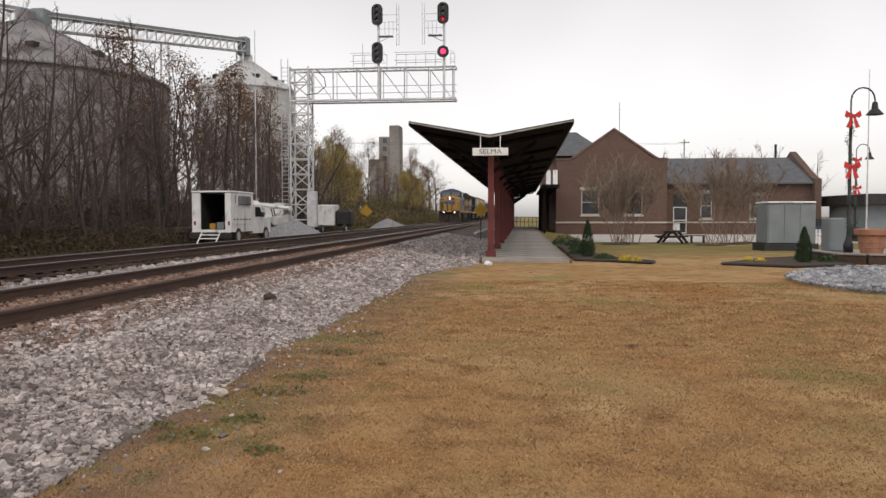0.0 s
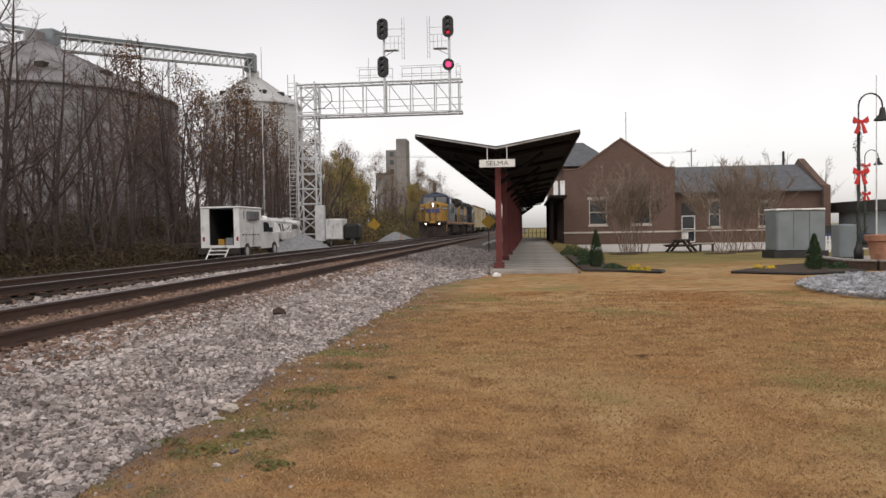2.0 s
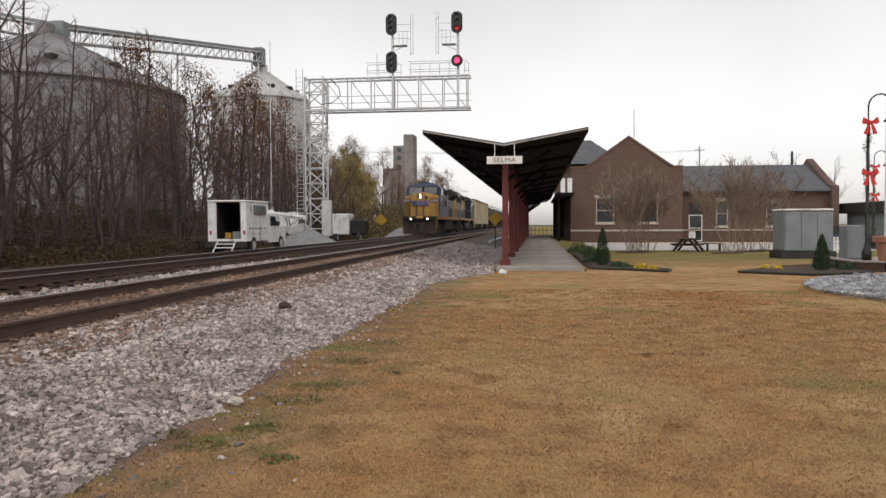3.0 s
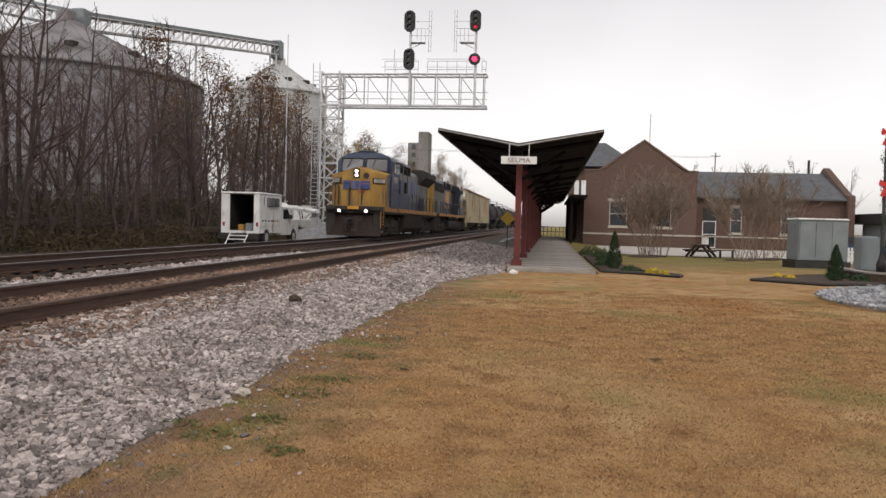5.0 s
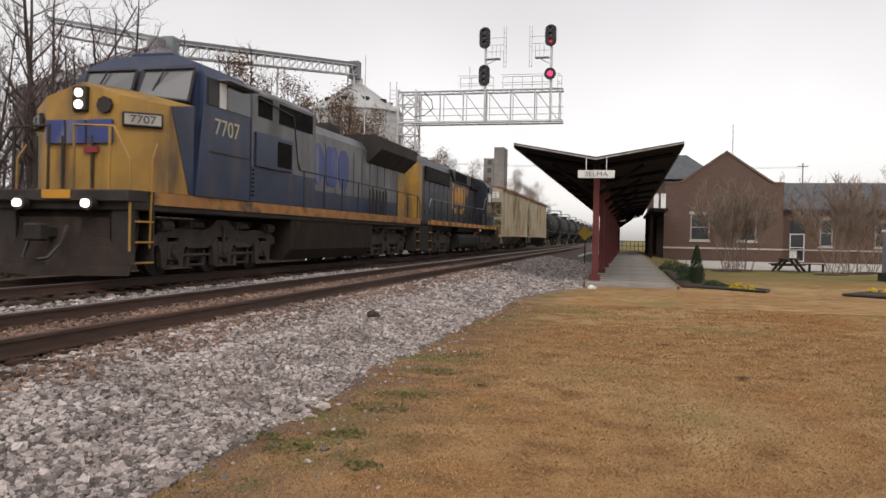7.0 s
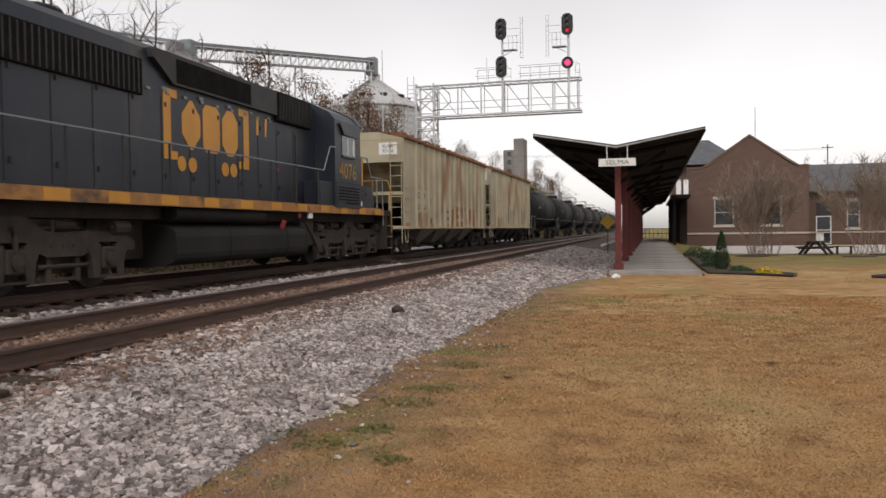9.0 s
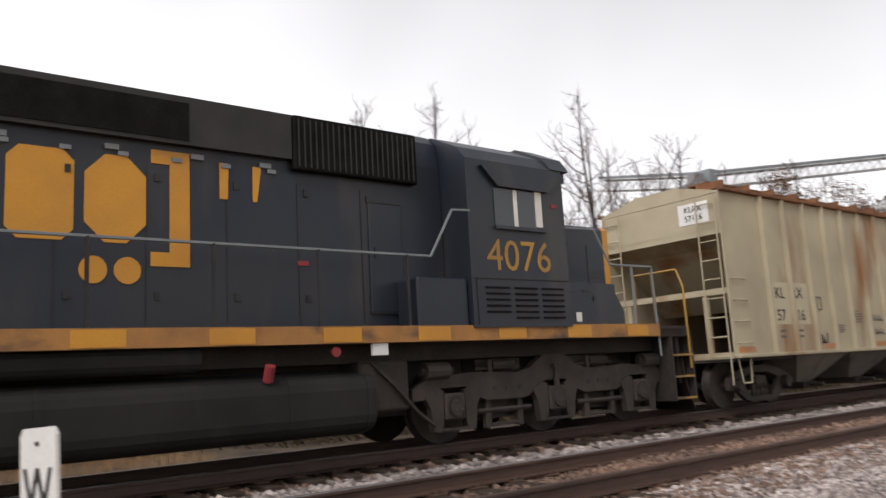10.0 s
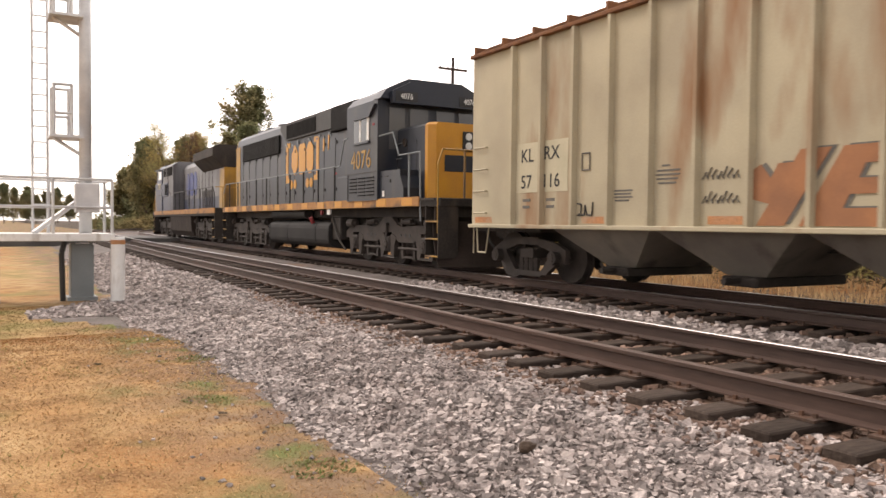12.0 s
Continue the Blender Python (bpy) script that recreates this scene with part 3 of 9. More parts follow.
m_blade_green = M("green_grass_blade", (0.24, 0.235, 0.085), (0.33, 0.27, 0.11), 0.8, 0.9, bump=0, rnd=0.4, island=True, spec=0.1, thin=True)


def green_patch(x, y):
    return noise.noise((x * 0.7, y * 0.5, 4.0)) > 0.36 or (x < lawn_edge(y) + 0.5 and noise.noise((x * 1.5, y * 0.9, 9.0)) > 0.15)


blades("lawn_grass", "short dry tan grass of the lawn", 230000, -2.7, 9, 2.6, 17, 0.014, m_ground, 21, 1.6)
blades("lawn_grass", "short dry tan grass of the lawn behind", 70000, -4.2, 2.0, -16, -2.0, 0.013, m_ground, 22, 1.6)
blades("lawn_grass", "pale dry blades standing in the lawn", 150000, -2.4, 8, 2.6, 13, 0.017, m_blade, 25, 1.3)
blades("lawn_grass", "pale dry blades in the lawn behind", 40000, -3.6, 2.0, -12, -2.0, 0.016, m_blade, 26, 1.3)
blades("green_grass", "patches of green weeds in the dry lawn", 16000, -2.7, 9, 2.6, 26, 0.018, m_blade_green, 23, 1.2, keep=green_patch)
blades("green_grass", "green weeds along the ballast behind", 5000, -3.4, 2.0, -14, -2.0, 0.03, m_blade_green, 24, 1.0, keep=green_patch)


m_weed = M("low_green_weeds", (0.11, 0.15, 0.045), (0.17, 0.17, 0.06), 3, 0.85, bump=0, rnd=0.4, island=True, thin=True)


def weed_clump(x, y, r, seed):
    g = random.Random(seed)
    V, F = [], []
    for i in range(int(700 * r)):
        a, q = g.uniform(0, 6.283), r * math.sqrt(g.random())
        c = Vector((x + q * 1.3 * math.cos(a), y + q * math.sin(a), 0))
        c.z = ground_z(c.x, c.y) + 0.004 + g.random() * 0.045 * (1.1 - q / r)
        d = Vector((g.gauss(0, 1), g.gauss(0, 1), g.gauss(0.25, 0.4))).normalized() * g.uniform(0.012, 0.03)
        e = d.cross(Vector((0, 0, 1))).normalized() * 0.009
        k = len(V)
        V += [c - d, c + e, c + d, c - e]
        F.append((k, k + 1, k + 2, k + 3))
    tagged(new("weed_clump", raw("weed_clump", V, F, m_weed)), "low leafy green weeds at the lawn's edge", "weeds", "lawn weeds", "stuff")


for i, (x, y, r) in enumerate(((-1.94, 6.04, 0.20), (-1.89, 6.53, 0.19), (-2.41, 4.94, 0.12), (-2.10, 4.72, 0.14), (-1.53, 4.48, 0.10), (-1.90, 5.16, 0.12), (-1.85, 7.83, 0.19), (-1.88, 9.07, 0.21), (-2.2, -5.2, 0.19), (-2.0, -7.4, 0.15), (-2.4, -9.5, 0.19))):
    weed_clump(x, y, r, 300 + i)


def fallen_leaf(x, y, s, dark):
    bm = bmesh.new()
    a = random.uniform(0, 6)
    pts = [(1, 0.0, 0.2), (0.4, 0.45, 0.5), (-0.5, 0.4, 0.2), (-1, 0, 0.6), (-0.4, -0.45, 0.25), (0.5, -0.4, 0.5)]
    z = ground_z(x, y) + 0.012
    vs = [bm.verts.new((x + s * (p * math.cos(a) - q * math.sin(a)), y + s * (p * math.sin(a) + q * math.cos(a)), z + s * h * 0.5)) for p, q, h in pts]
    bm.faces.new(vs)
    r = bmesh.ops.extrude_face_region(bm, geom=list(bm.faces))
    for v in r["geom"]:
        if isinstance(v, bmesh.types.BMVert):
            v.co.z -= 0.004
    solid("fallen_leaf", bm, m_leaf_rust if dark else m_leaf_brown, "curled brown fallen leaf on the lawn", "leaf", "fallen leaves")


for x, y, s in ((1.15, 8.4, 0.09), (3.9, 6.1, 0.08), (0.5, 10.8, 0.06), (2.2, 13.5, 0.06), (-0.6, 15.2, 0.06), (4.4, 8.0, 0.05), (-1.3, 7.2, 0.05), (2.9, 16.2, 0.07), (5.6, 10.0, 0.06), (-1.4, -9.5, 0.06), (-2.0, -6.8, 0.05), (0.2, 19.0, 0.07)):
    fallen_leaf(x, y, s, random.random() < 0.6)


def lump(name, label, x, y, r, material, seed):
    bm = bmesh.new()
    bmesh.ops.create_icosphere(bm, subdivisions=2, radius=1)
    for v in bm.verts:
        k = 1 + 0.35 * noise.noise(v.co * 1.7 + Vector((seed, 0, 0)))
        v.co = Vector((v.co.x * r * 1.2 * k + x, v.co.y * r * k + y, v.co.z * r * 0.8 * k + ground_z(x, y) + r * 0.55))
    solid(name, bm, material, label, "stone", smooth=False)


lump("dark_stone", "single dark brown stone lying on the ballast", -3.62, 11.0, 0.085, m_mulch, 1)
lump("pale_stone", "single pale stone at the lawn's edge", -2.33, 5.85, 0.055, m_stone_trim, 2)
lump("dark_stone", "dark stone on the ballast slope", -3.3, -4.6, 0.05, m_mulch, 3)
lump("pale_stone", "white stone on the grass before the platform", -0.95, 22.1, 0.10, m_signwhite, 4)

# grey gravel patch with soft edge
bm = bmesh.new()
prev = None
ring_pts = []
for i in range(28):
    a = 2 * math.pi * i / 28
    k = 1 + 0.12 * noise.noise((math.cos(a) * 1.5, math.sin(a) * 1.5, 2.2))
    ring_pts.append((11.6 + 5.7 * math.cos(a) * k, 16.6 + 5.2 * math.sin(a) * k))
outer = [bm.verts.new((x, y, ground_z(x, y) - 0.02)) for x, y in ring_pts]
mid = [bm.verts.new((11.4 + (x - 11.4) * 0.85, 16.6 + (y - 16.6) * 0.85, 0.10)) for x, y in ring_pts]
inner = bm.verts.new((11.4, 16.6, 0.16))
for i in range(28):
    j = (i + 1) % 28
    bm.faces.new((outer[i], outer[j], mid[j], mid[i]))
    bm.faces.new((mid[i], mid[j], inner))
solid("gravel_bed", bm, m_grey_gravel, "low mounded bed of grey gravel on the lawn", "gravel", kind="structure", smooth=True)


def in_gravel(x, y):
    return ((x - 11.4) / 6.0) ** 2 + ((y - 16.6) / 5.2) ** 2 < 0.95


stones("gravel_stones", "loose grey gravel stones of the bed", M("grey_stone", (0.34, 0.345, 0.36), (0.22, 0.22, 0.23), 2, 0.9, rnd=0.4, island=True), 9000, 5.3, 10.5, 11.2, 22, 0.028, 31, lift=0.08, keep=in_gravel)

# ---------------------------------------------------------------- platform and canopy
def platform():
    t = thing("platform", "worn grey concrete station platform of long slabs", "platform", kind="structure")
    k = 0
    sl = bmesh.new()
    box(sl, -1.3, 1.3, -0.745, 0.745, -0.12, 0, 0.012)
    slab = mesh_of("slab", sl, m_concrete)
    for i in range(46):
        o = new("slab", slab)
        o.parent = t
        o.matrix_basis = pose(0.1, 24.2 + 1.5 * i, 0.115 + random.uniform(-0.006, 0.006))
    bm = bmesh.new()
    box(bm, -1.28, 1.48, 23.5, 93, -0.2, 0.02)
    part("bedding", bm, m_mulch, t)


platform()
CX, CY0, CY1 = -0.98, 23.8, 92.0   # canopy centre line and ends


def canopy():
    t = thing("platform_canopy", "butterfly platform canopy with shade-darkened soffit on oxblood red posts", "canopy")
    for s, tipx, nm in ((-1, -3.41, "west"), (1, 1.50, "east")):
        bm = bmesh.new()
        tipz = 4.27
        # soffit, brackets and rafters carry under-roof shade in their colour
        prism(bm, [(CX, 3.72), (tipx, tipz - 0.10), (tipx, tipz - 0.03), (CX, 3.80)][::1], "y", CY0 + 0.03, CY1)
        part("soffit", bm, m_shaded_underside, t, "timber soffit boards coloured as in deep shade")
        bm = bmesh.new()
        prism(bm, [(CX, 3.80), (tipx - s * -0.02, tipz - 0.03), (tipx + s * 0.02, tipz), (CX, 3.835)], "y", CY0 - 0.06, CY1)
        part("roof_deck", bm, m_roofing, t, "dark roof covering")
        bm = bmesh.new()
        prism(bm, [(CX, 3.755), (tipx, tipz - 0.065), (tipx, tipz - 0.012), (CX, 3.81)], "y", CY0 - 0.03, CY0 + 0.028)
        part("fascia", bm, m_white, t, "thin white painted fascia edge")
        bm = bmesh.new()
        box(bm, min(tipx, tipx + s * 0.03), max(tipx, tipx + s * 0.03), CY0, CY1, tipz - 0.14, tipz - 0.035)
        part("eaves_gutter", bm, m_black, t)
    n = 12
    for i in range(n):
        y = 24.9 + 6.0 * i
        zb = 0.115
        bm = bmesh.new()
        for d in (-0.13, 0.13):
            box(bm, CX - 0.09, CX + 0.09, y + d - 0.05, y + d + 0.05, zb, 3.72, 0.008)
        box(bm, CX - 0.16, CX + 0.16, y - 0.22, y + 0.22, zb, zb + 0.18, 0.01)
        part("post", bm, m_red_post, t, "oxblood red painted twin post")
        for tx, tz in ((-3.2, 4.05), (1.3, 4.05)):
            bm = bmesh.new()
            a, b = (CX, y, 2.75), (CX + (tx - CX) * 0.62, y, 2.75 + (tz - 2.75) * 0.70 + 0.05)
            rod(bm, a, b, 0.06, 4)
            part("bracket", bm, m_shaded_underside, t)
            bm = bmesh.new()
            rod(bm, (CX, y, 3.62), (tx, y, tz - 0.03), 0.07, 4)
            part("rafter", bm, m_shaded_underside, t)
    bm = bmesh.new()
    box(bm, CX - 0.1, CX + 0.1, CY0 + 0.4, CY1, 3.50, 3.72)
    part("ridge_beam", bm, m_shaded_underside, t)
    bm = bmesh.new()
    box(bm, -1.49, -0.42, 23.70, 23.735, 3.205, 3.435, 0.004)
    board = part("sign_board", bm, m_signwhite, t, "white station name board")
    for x in (-1.25, -0.66):
        bm = bmesh.new()
        box(bm, x - 0.012, x + 0.012, 23.70, 23.73, 3.43, 3.80)
        part("sign_hanger", bm, m_signwhite, t)
    words("station_name", "SELMA", 0.19, facing_front(-0.955, 23.697, 3.315), m_ink_faded, board, 0.006, "", 1.25)


canopy()


def end_railing():
    t = thing("platform_railing", "dark steel railing across the platform's far end", "railing")
    for i in range(9):
        bm = bmesh.new()
        x = -1.1 + 0.45 * i
        box(bm, x, x + 0.05, 91.0, 91.05, 0.1, 1.25)
        part("railing_post", bm, m_black, t)
    for z in (0.65, 1.2):
        bm = bmesh.new()
        box(bm, -1.1, 2.55, 91.051, 91.09, z, z + 0.06)
        part("railing_bar", bm, m_black, t)


end_railing()


# ---------------------------------------------------------------- depot


def window(parent, x0, x1, y, z0, z1, door=False):
    bm = bmesh.new()
    box(bm, x0 + 0.07, x1 - 0.07, y + 0.10, y + 0.13, z0 + 0.07, z1 - 0.07)
    w = part("window" if not door else "glazed_door", bm, m_glass, parent, "dark glass behind a white frame")
    bm = bmesh.new()
    for a, b in ((x0, x0 + 0.08), (x1 - 0.08, x1)):
        box(bm, a, b, y + 0.02, y + 0.12, z0, z1)
    box(bm, x0 + 0.08, x1 - 0.08, y + 0.02, y + 0.12, z0, z0 + 0.08)
    box(bm, x0 + 0.08, x1 - 0.08, y + 0.02, y + 0.12, z1 - 0.08, z1)
    zc = (z0 + z1) / 2
    box(bm, x0 + 0.08, x1 - 0.08, y + 0.04, y + 0.11, zc - 0.035, zc + 0.035)
    part("frame", bm, m_white if door else m_stone_trim, w)
    if not door:
        bm = bmesh.new()
        box(bm, x0 - 0.1, x1 + 0.1, y - 0.08, y + 0.10, z0 - 0.16, z0 - 0.002, 0.01)
        part("sill", bm, m_stone_trim, w)
        bm = bmesh.new()
        box(bm, x0 - 0.12, x1 + 0.12, y - 0.05, y + 0.10, z1 + 0.002, z1 + 0.24, 0.01)
        part("lintel", bm, m_stone_trim, w)


def wall_run(parent, x0, x1, y, z0, z1, openings):
    """Brick wall with real openings, facing the viewer."""
    def piece(a, b, lo, hi):
        bm = bmesh.new()
        box(bm, a, b, y, y + 0.4, lo, hi)
        part("wall", bm, m_brick, parent, "brown brick wall")
    xs = x0
    for a, b, lo, hi in sorted(openings):
        piece(xs, a, z0, z1)
        if lo > z0:
            piece(a, b, z0, lo)
        piece(a, b, hi, z1)
        xs = b
    piece(xs, x1, z0, z1)


def depot():
    t = thing("depot", "brown brick station depot with stone-trimmed gable and grey roofs", "building")
    y = 70.5
    ops = [(5.2, 6.75, 2.05, 4.25), (9.0, 10.5, 2.05, 4.25)]
    wall_run(t, 3.0, 12.6, y, 0.2, 6.3, ops)
    for a, b, lo, hi in ops:
        window(t, a, b, y, lo, hi)
    bm = bmesh.new()
    prism(bm, [(3.0, 6.302), (12.6, 6.302), (12.6, 6.9), (11.7, 6.9), (11.2, 7.1), (8.0, 9.60), (4.7, 7.1), (4.3, 6.9), (3.0, 6.9)], "y", y, y + 0.4)
    part("gable", bm, m_brick, t, "brick gable with parapet shoulders")
    for pts in ([(4.2, 6.9), (4.7, 7.15), (8.0, 9.52), (8.0, 9.68), (4.6, 7.30), (4.2, 7.05)], [(11.8, 6.9), (11.3, 7.15), (8.0, 9.52), (8.0, 9.68), (11.4, 7.30), (11.8, 7.05)]):
        bm = bmesh.new()
        prism(bm, pts, "y", y - 0.08, y + 0.5)
        part("coping", bm, m_coping, t, "brown stone coping")
    for a, b in ((2.95, 4.3), (11.7, 12.65)):
        bm = bmesh.new()
        box(bm, a, b, y - 0.06, y + 0.46, 6.9, 7.02)
        part("coping", bm, m_coping, t)
    bm = bmesh.new()
    box(bm, 2.96, 12.64, y - 0.07, y - 0.005, 1.30, 1.45)
    part("belt_course", bm, m_stone_trim, t, "pale stone belt course")
    bm = bmesh.new()
    for s in (-1, 1):
        prism(bm, [(8.0, 9.3), (8.0 + s * 4.8, 6.2), (8.0 + s * 4.8, 6.0), (8.0, 9.1)], "y", y + 0.42, y + 18)
    part("roof", bm, m_roofing, t, "grey shingled gable roof")
    bm = bmesh.new()
    box(bm, 3.0, 3.4, y + 0.42, y + 18, 0.2, 6.2)
    part("side_wall", bm, m_brick, t)
    bm = bmesh.new()
    box(bm, 12.2, 12.6, y + 0.42, y + 18, 0.2, 6.2)
    part("side_wall", bm, m_brick, t)
    # long wing
    y2 = 73.0
    ops2 = [(13.6, 14.8, 0.33, 3.9), (16.0, 17.0, 1.7, 4.0), (20.3, 21.5, 1.7, 3.8)]
    wall_run(t, 12.62, 26.2, y2, 0.2, 4.75, ops2)
    window(t, 13.6, 14.8, y2, 0.36, 2.75, True)
    window(t, 16.0, 17.0, y2, 1.7, 4.0)
    window(t, 20.3, 21.5, y2, 1.7, 3.8)
    bm = bmesh.new()
    box(bm, 13.6, 14.8, y2 + 0.1, y2 + 0.2, 2.76, 3.9)
    part("transom", bm, m_black, t, "dark transom panel")
    bm = bmesh.new()
    box(bm, 13.7, 14.2, y2 + 0.02, y2 + 0.09, 0.38, 1.3)
    part("door_panel", bm, m_white, t, "white door panel")
    bm = bmesh.new()
    box(bm, 12.62, 26.2, y2 - 0.07, y2 - 0.005, 1.30, 1.42)
    part("belt_course", bm, m_stone_trim, t)
    bm = bmesh.new()
    prism(bm, [(y2 - 0.5, 4.76), (y2 - 0.5, 4.9), (y2 + 6.0, 7.55), (y2 + 12.5, 4.9), (y2 + 12.5, 4.76)], "x", 12.62, 25.6)
    part("wing_roof", bm, m_roofing, t, "long grey shingled wing roof")
    bm = bmesh.new()
    prism(bm, [(y2 - 0.7, 0.2), (y2 - 0.7, 5.2), (y2 + 0.3, 5.4), (y2 + 6.0, 8.1), (y2 + 11.7, 5.4), (y2 + 12.7, 5.2), (y2 + 12.7, 0.2)], "x", 25.62, 26.2)
    part("end_parapet", bm, m_brick, t, "brick end gable parapet")
    bm = bmesh.new()
    box(bm, 12.62, 26.2, y2 + 12.0, y2 + 12.4, 0.2, 4.7)
    part("back_wall", bm, m_brick, t)
    # taller block behind, with hipped roof
    bm = bmesh.new()
    box(bm, 2.2, 9.0, 89.0, 100, 0.2, 8.6)
    part("tower_wall", bm, m_brick, t)
    bm = bmesh.new()
    v = [bm.verts.new(p) for p in ((1.4, 88.2, 8.6), (9.8, 88.2, 8.6), (9.8, 100.8, 8.6), (1.4, 100.8, 8.6), (4.8, 92.5, 11.6), (6.2, 92.5, 11.6), (6.2, 96.5, 11.6), (4.8, 96.5, 11.6))]
    for f in ((0, 1, 5, 4), (1, 2, 6, 5), (2, 3, 7, 6), (3, 0, 4, 7), (4, 5, 6, 7), (3, 2, 1, 0)):
        bm.faces.new([v[i] for i in f])
    part("hip_roof", bm, m_roofing, t, "grey hipped roof")
    # platform-side lean-to
    bm = bmesh.new()
    box(bm, 1.6, 3.0, 64, 90, 4.3, 4.5)
    part("lean_to_roof", bm, m_shaded_underside, t)
    for i in range(4):
        bm = bmesh.new()
        box(bm, 1.7, 1.9, 64.5 + 6 * i, 64.7 + 6 * i, 0.4, 4.3)
        part("lean_to_post", bm, m_shaded_underside, t)
    for i in range(2):
        bm = bmesh.new()
        box(bm, 2.1 + 0.6 * i, 2.5 + 0.6 * i, 70.3, 70.4, 4.6, 6.0)
        part("side_window", bm, m_white, t, "white painted side window")
    bm = bmesh.new()
    rod(bm, (9.6, 80, 7.0), (9.6, 80, 13.2), 0.05, 5)
    part("mast", bm, m_alu, t, "thin roof mast")
    bm = bmesh.new()
    rod(bm, (24.6, 80, 6.0), (24.6, 80, 8.9), 0.12, 6)
    part("flue", bm, m_black, t, "dark roof flue")
    t.location.z = -0.58


depot()


# ---------------------------------------------------------------- garden by the depot
def conifer(x, y, h, r):
    t = thing("evergreen_shrub", "small clipped cone-shaped evergreen shrub in the mulch bed", "shrub", "cone shrubs")
    z = ground_z(x, y)
    bm = bmesh.new()
    rod(bm, (x, y, z - 0.02), (x, y, z + h * 0.5), 0.03, 5)
    part("trunk", bm, m_bark, t)
    g = random.Random(int(x * 100))
    vs, fs = [], []
    for i in range(1500):
        u = g.random()
        zz = z + 0.04 + h * u
        rr = r * (1 - u) ** 0.7 * min(1, 3 * u + 0.55) * g.uniform(0.75, 1.08)
        a = g.uniform(0, 6.283)
        c = Vector((x + rr * math.cos(a), y + rr * math.sin(a), zz))
        up = Vector((math.cos(a) * 0.4, math.sin(a) * 0.4, 1)) * g.uniform(0.04, 0.09)
        side = Vector((-math.sin(a), math.cos(a), 0)) * g.uniform(0.012, 0.025)
        k = len(vs)
        vs += [c - side, c + side, c + up]
        fs.append((k, k + 1, k + 2))
    o = new("crown", raw("crown", vs, fs, m_conifer))
    o.parent = t


conifer(2.15, 26.3, 1.18, 0.30)
conifer(8.1, 23.6, 0.98, 0.29)


def bush(name, label, x, y, r, h, material, count, leaf=0.05, seed=0, category="shrub", group="", kind=""):
    g = random.Random(seed + int(x * 31 + y * 17))
    vs, fs = [], []
    z = ground_z(x, y)
    for i in range(count):
        a, q = g.uniform(0, 6.283), math.sqrt(g.random())
        top = h * (1 - 0.75 * q * q) * (0.8 + 0.3 * noise.noise((x + 2 * q * math.cos(a), y + 2 * q * math.sin(a), 1)))
        c = Vector((x + r * q * math.cos(a), y + r * q * math.sin(a), z + top * g.uniform(0.05, 1.0)))
        d1 = Vector((g.gauss(0, 1), g.gauss(0, 1), g.gauss(0, 1))).normalized() * leaf
        d2 = d1.orthogonal().normalized() * leaf * 0.6
        k = len(vs)
        vs += [c - d1, c + d2, c + d1, c - d2]
        fs.append((k, k + 1, k + 2, k + 3))
    return tagged(new(name, raw(name, vs, fs, material)), label, category, group, kind)


# mulch beds with edging
def bed(pts, label):
    t = thing("flower_bed", label, "flower bed", "mulch beds")
    bm = bmesh.new()
    prism(bm, pts, "z", -0.03, 0.05)
    part("mulch", bm, m_mulch, t)
    bm = bmesh.new()
    for a, b in zip(pts, pts[1:] + pts[:1]):
        rod(bm, (*a, 0.04), (*b, 0.04), 0.035, 4)
    part("edging", bm, m_black, t, "dark edging strip")


bed([(1.62, 24.3), (2.6, 23.9), (3.7, 23.0), (3.9, 23.6), (3.0, 25.6), (2.6, 28.0), (2.9, 37.0), (1.65, 37.0)], "mulched flower bed with low shrubs beside the platform")
bed([(5.6, 22.8), (7.2, 21.7), (9.1, 22.6), (9.2, 26.8), (7.6, 25.6)], "mulched flower bed edged in black before the low wall")
for i, (x, y, r, h) in enumerate(((2.2, 29.5, 0.4, 0.5), (2.3, 32.0, 0.45, 0.55), (2.4, 35.5, 0.5, 0.6), (1.9, 28.0, 0.3, 0.3), (2.6, 25.2, 0.35, 0.25), (8.7, 25.0, 0.4, 0.3), (8.9, 23.9, 0.3, 0.3), (2.0, 38.5, 0.6, 0.7))):
    bush("low_shrub", "low dark green shrub in the mulch bed", x, y, r, h, m_conifer, 700, 0.04, i, group="low shrubs")
for x, y in ((3.2, 23.95), (3.4, 23.75), (6.75, 24.4), (7.1, 24.3), (3.05, 24.2)):
    bush("yellow_flowers", "clump of yellow bedding flowers", x, y, 0.16, 0.24, m_flower, 160, 0.035, 3, "flowers", "yellow flowers")


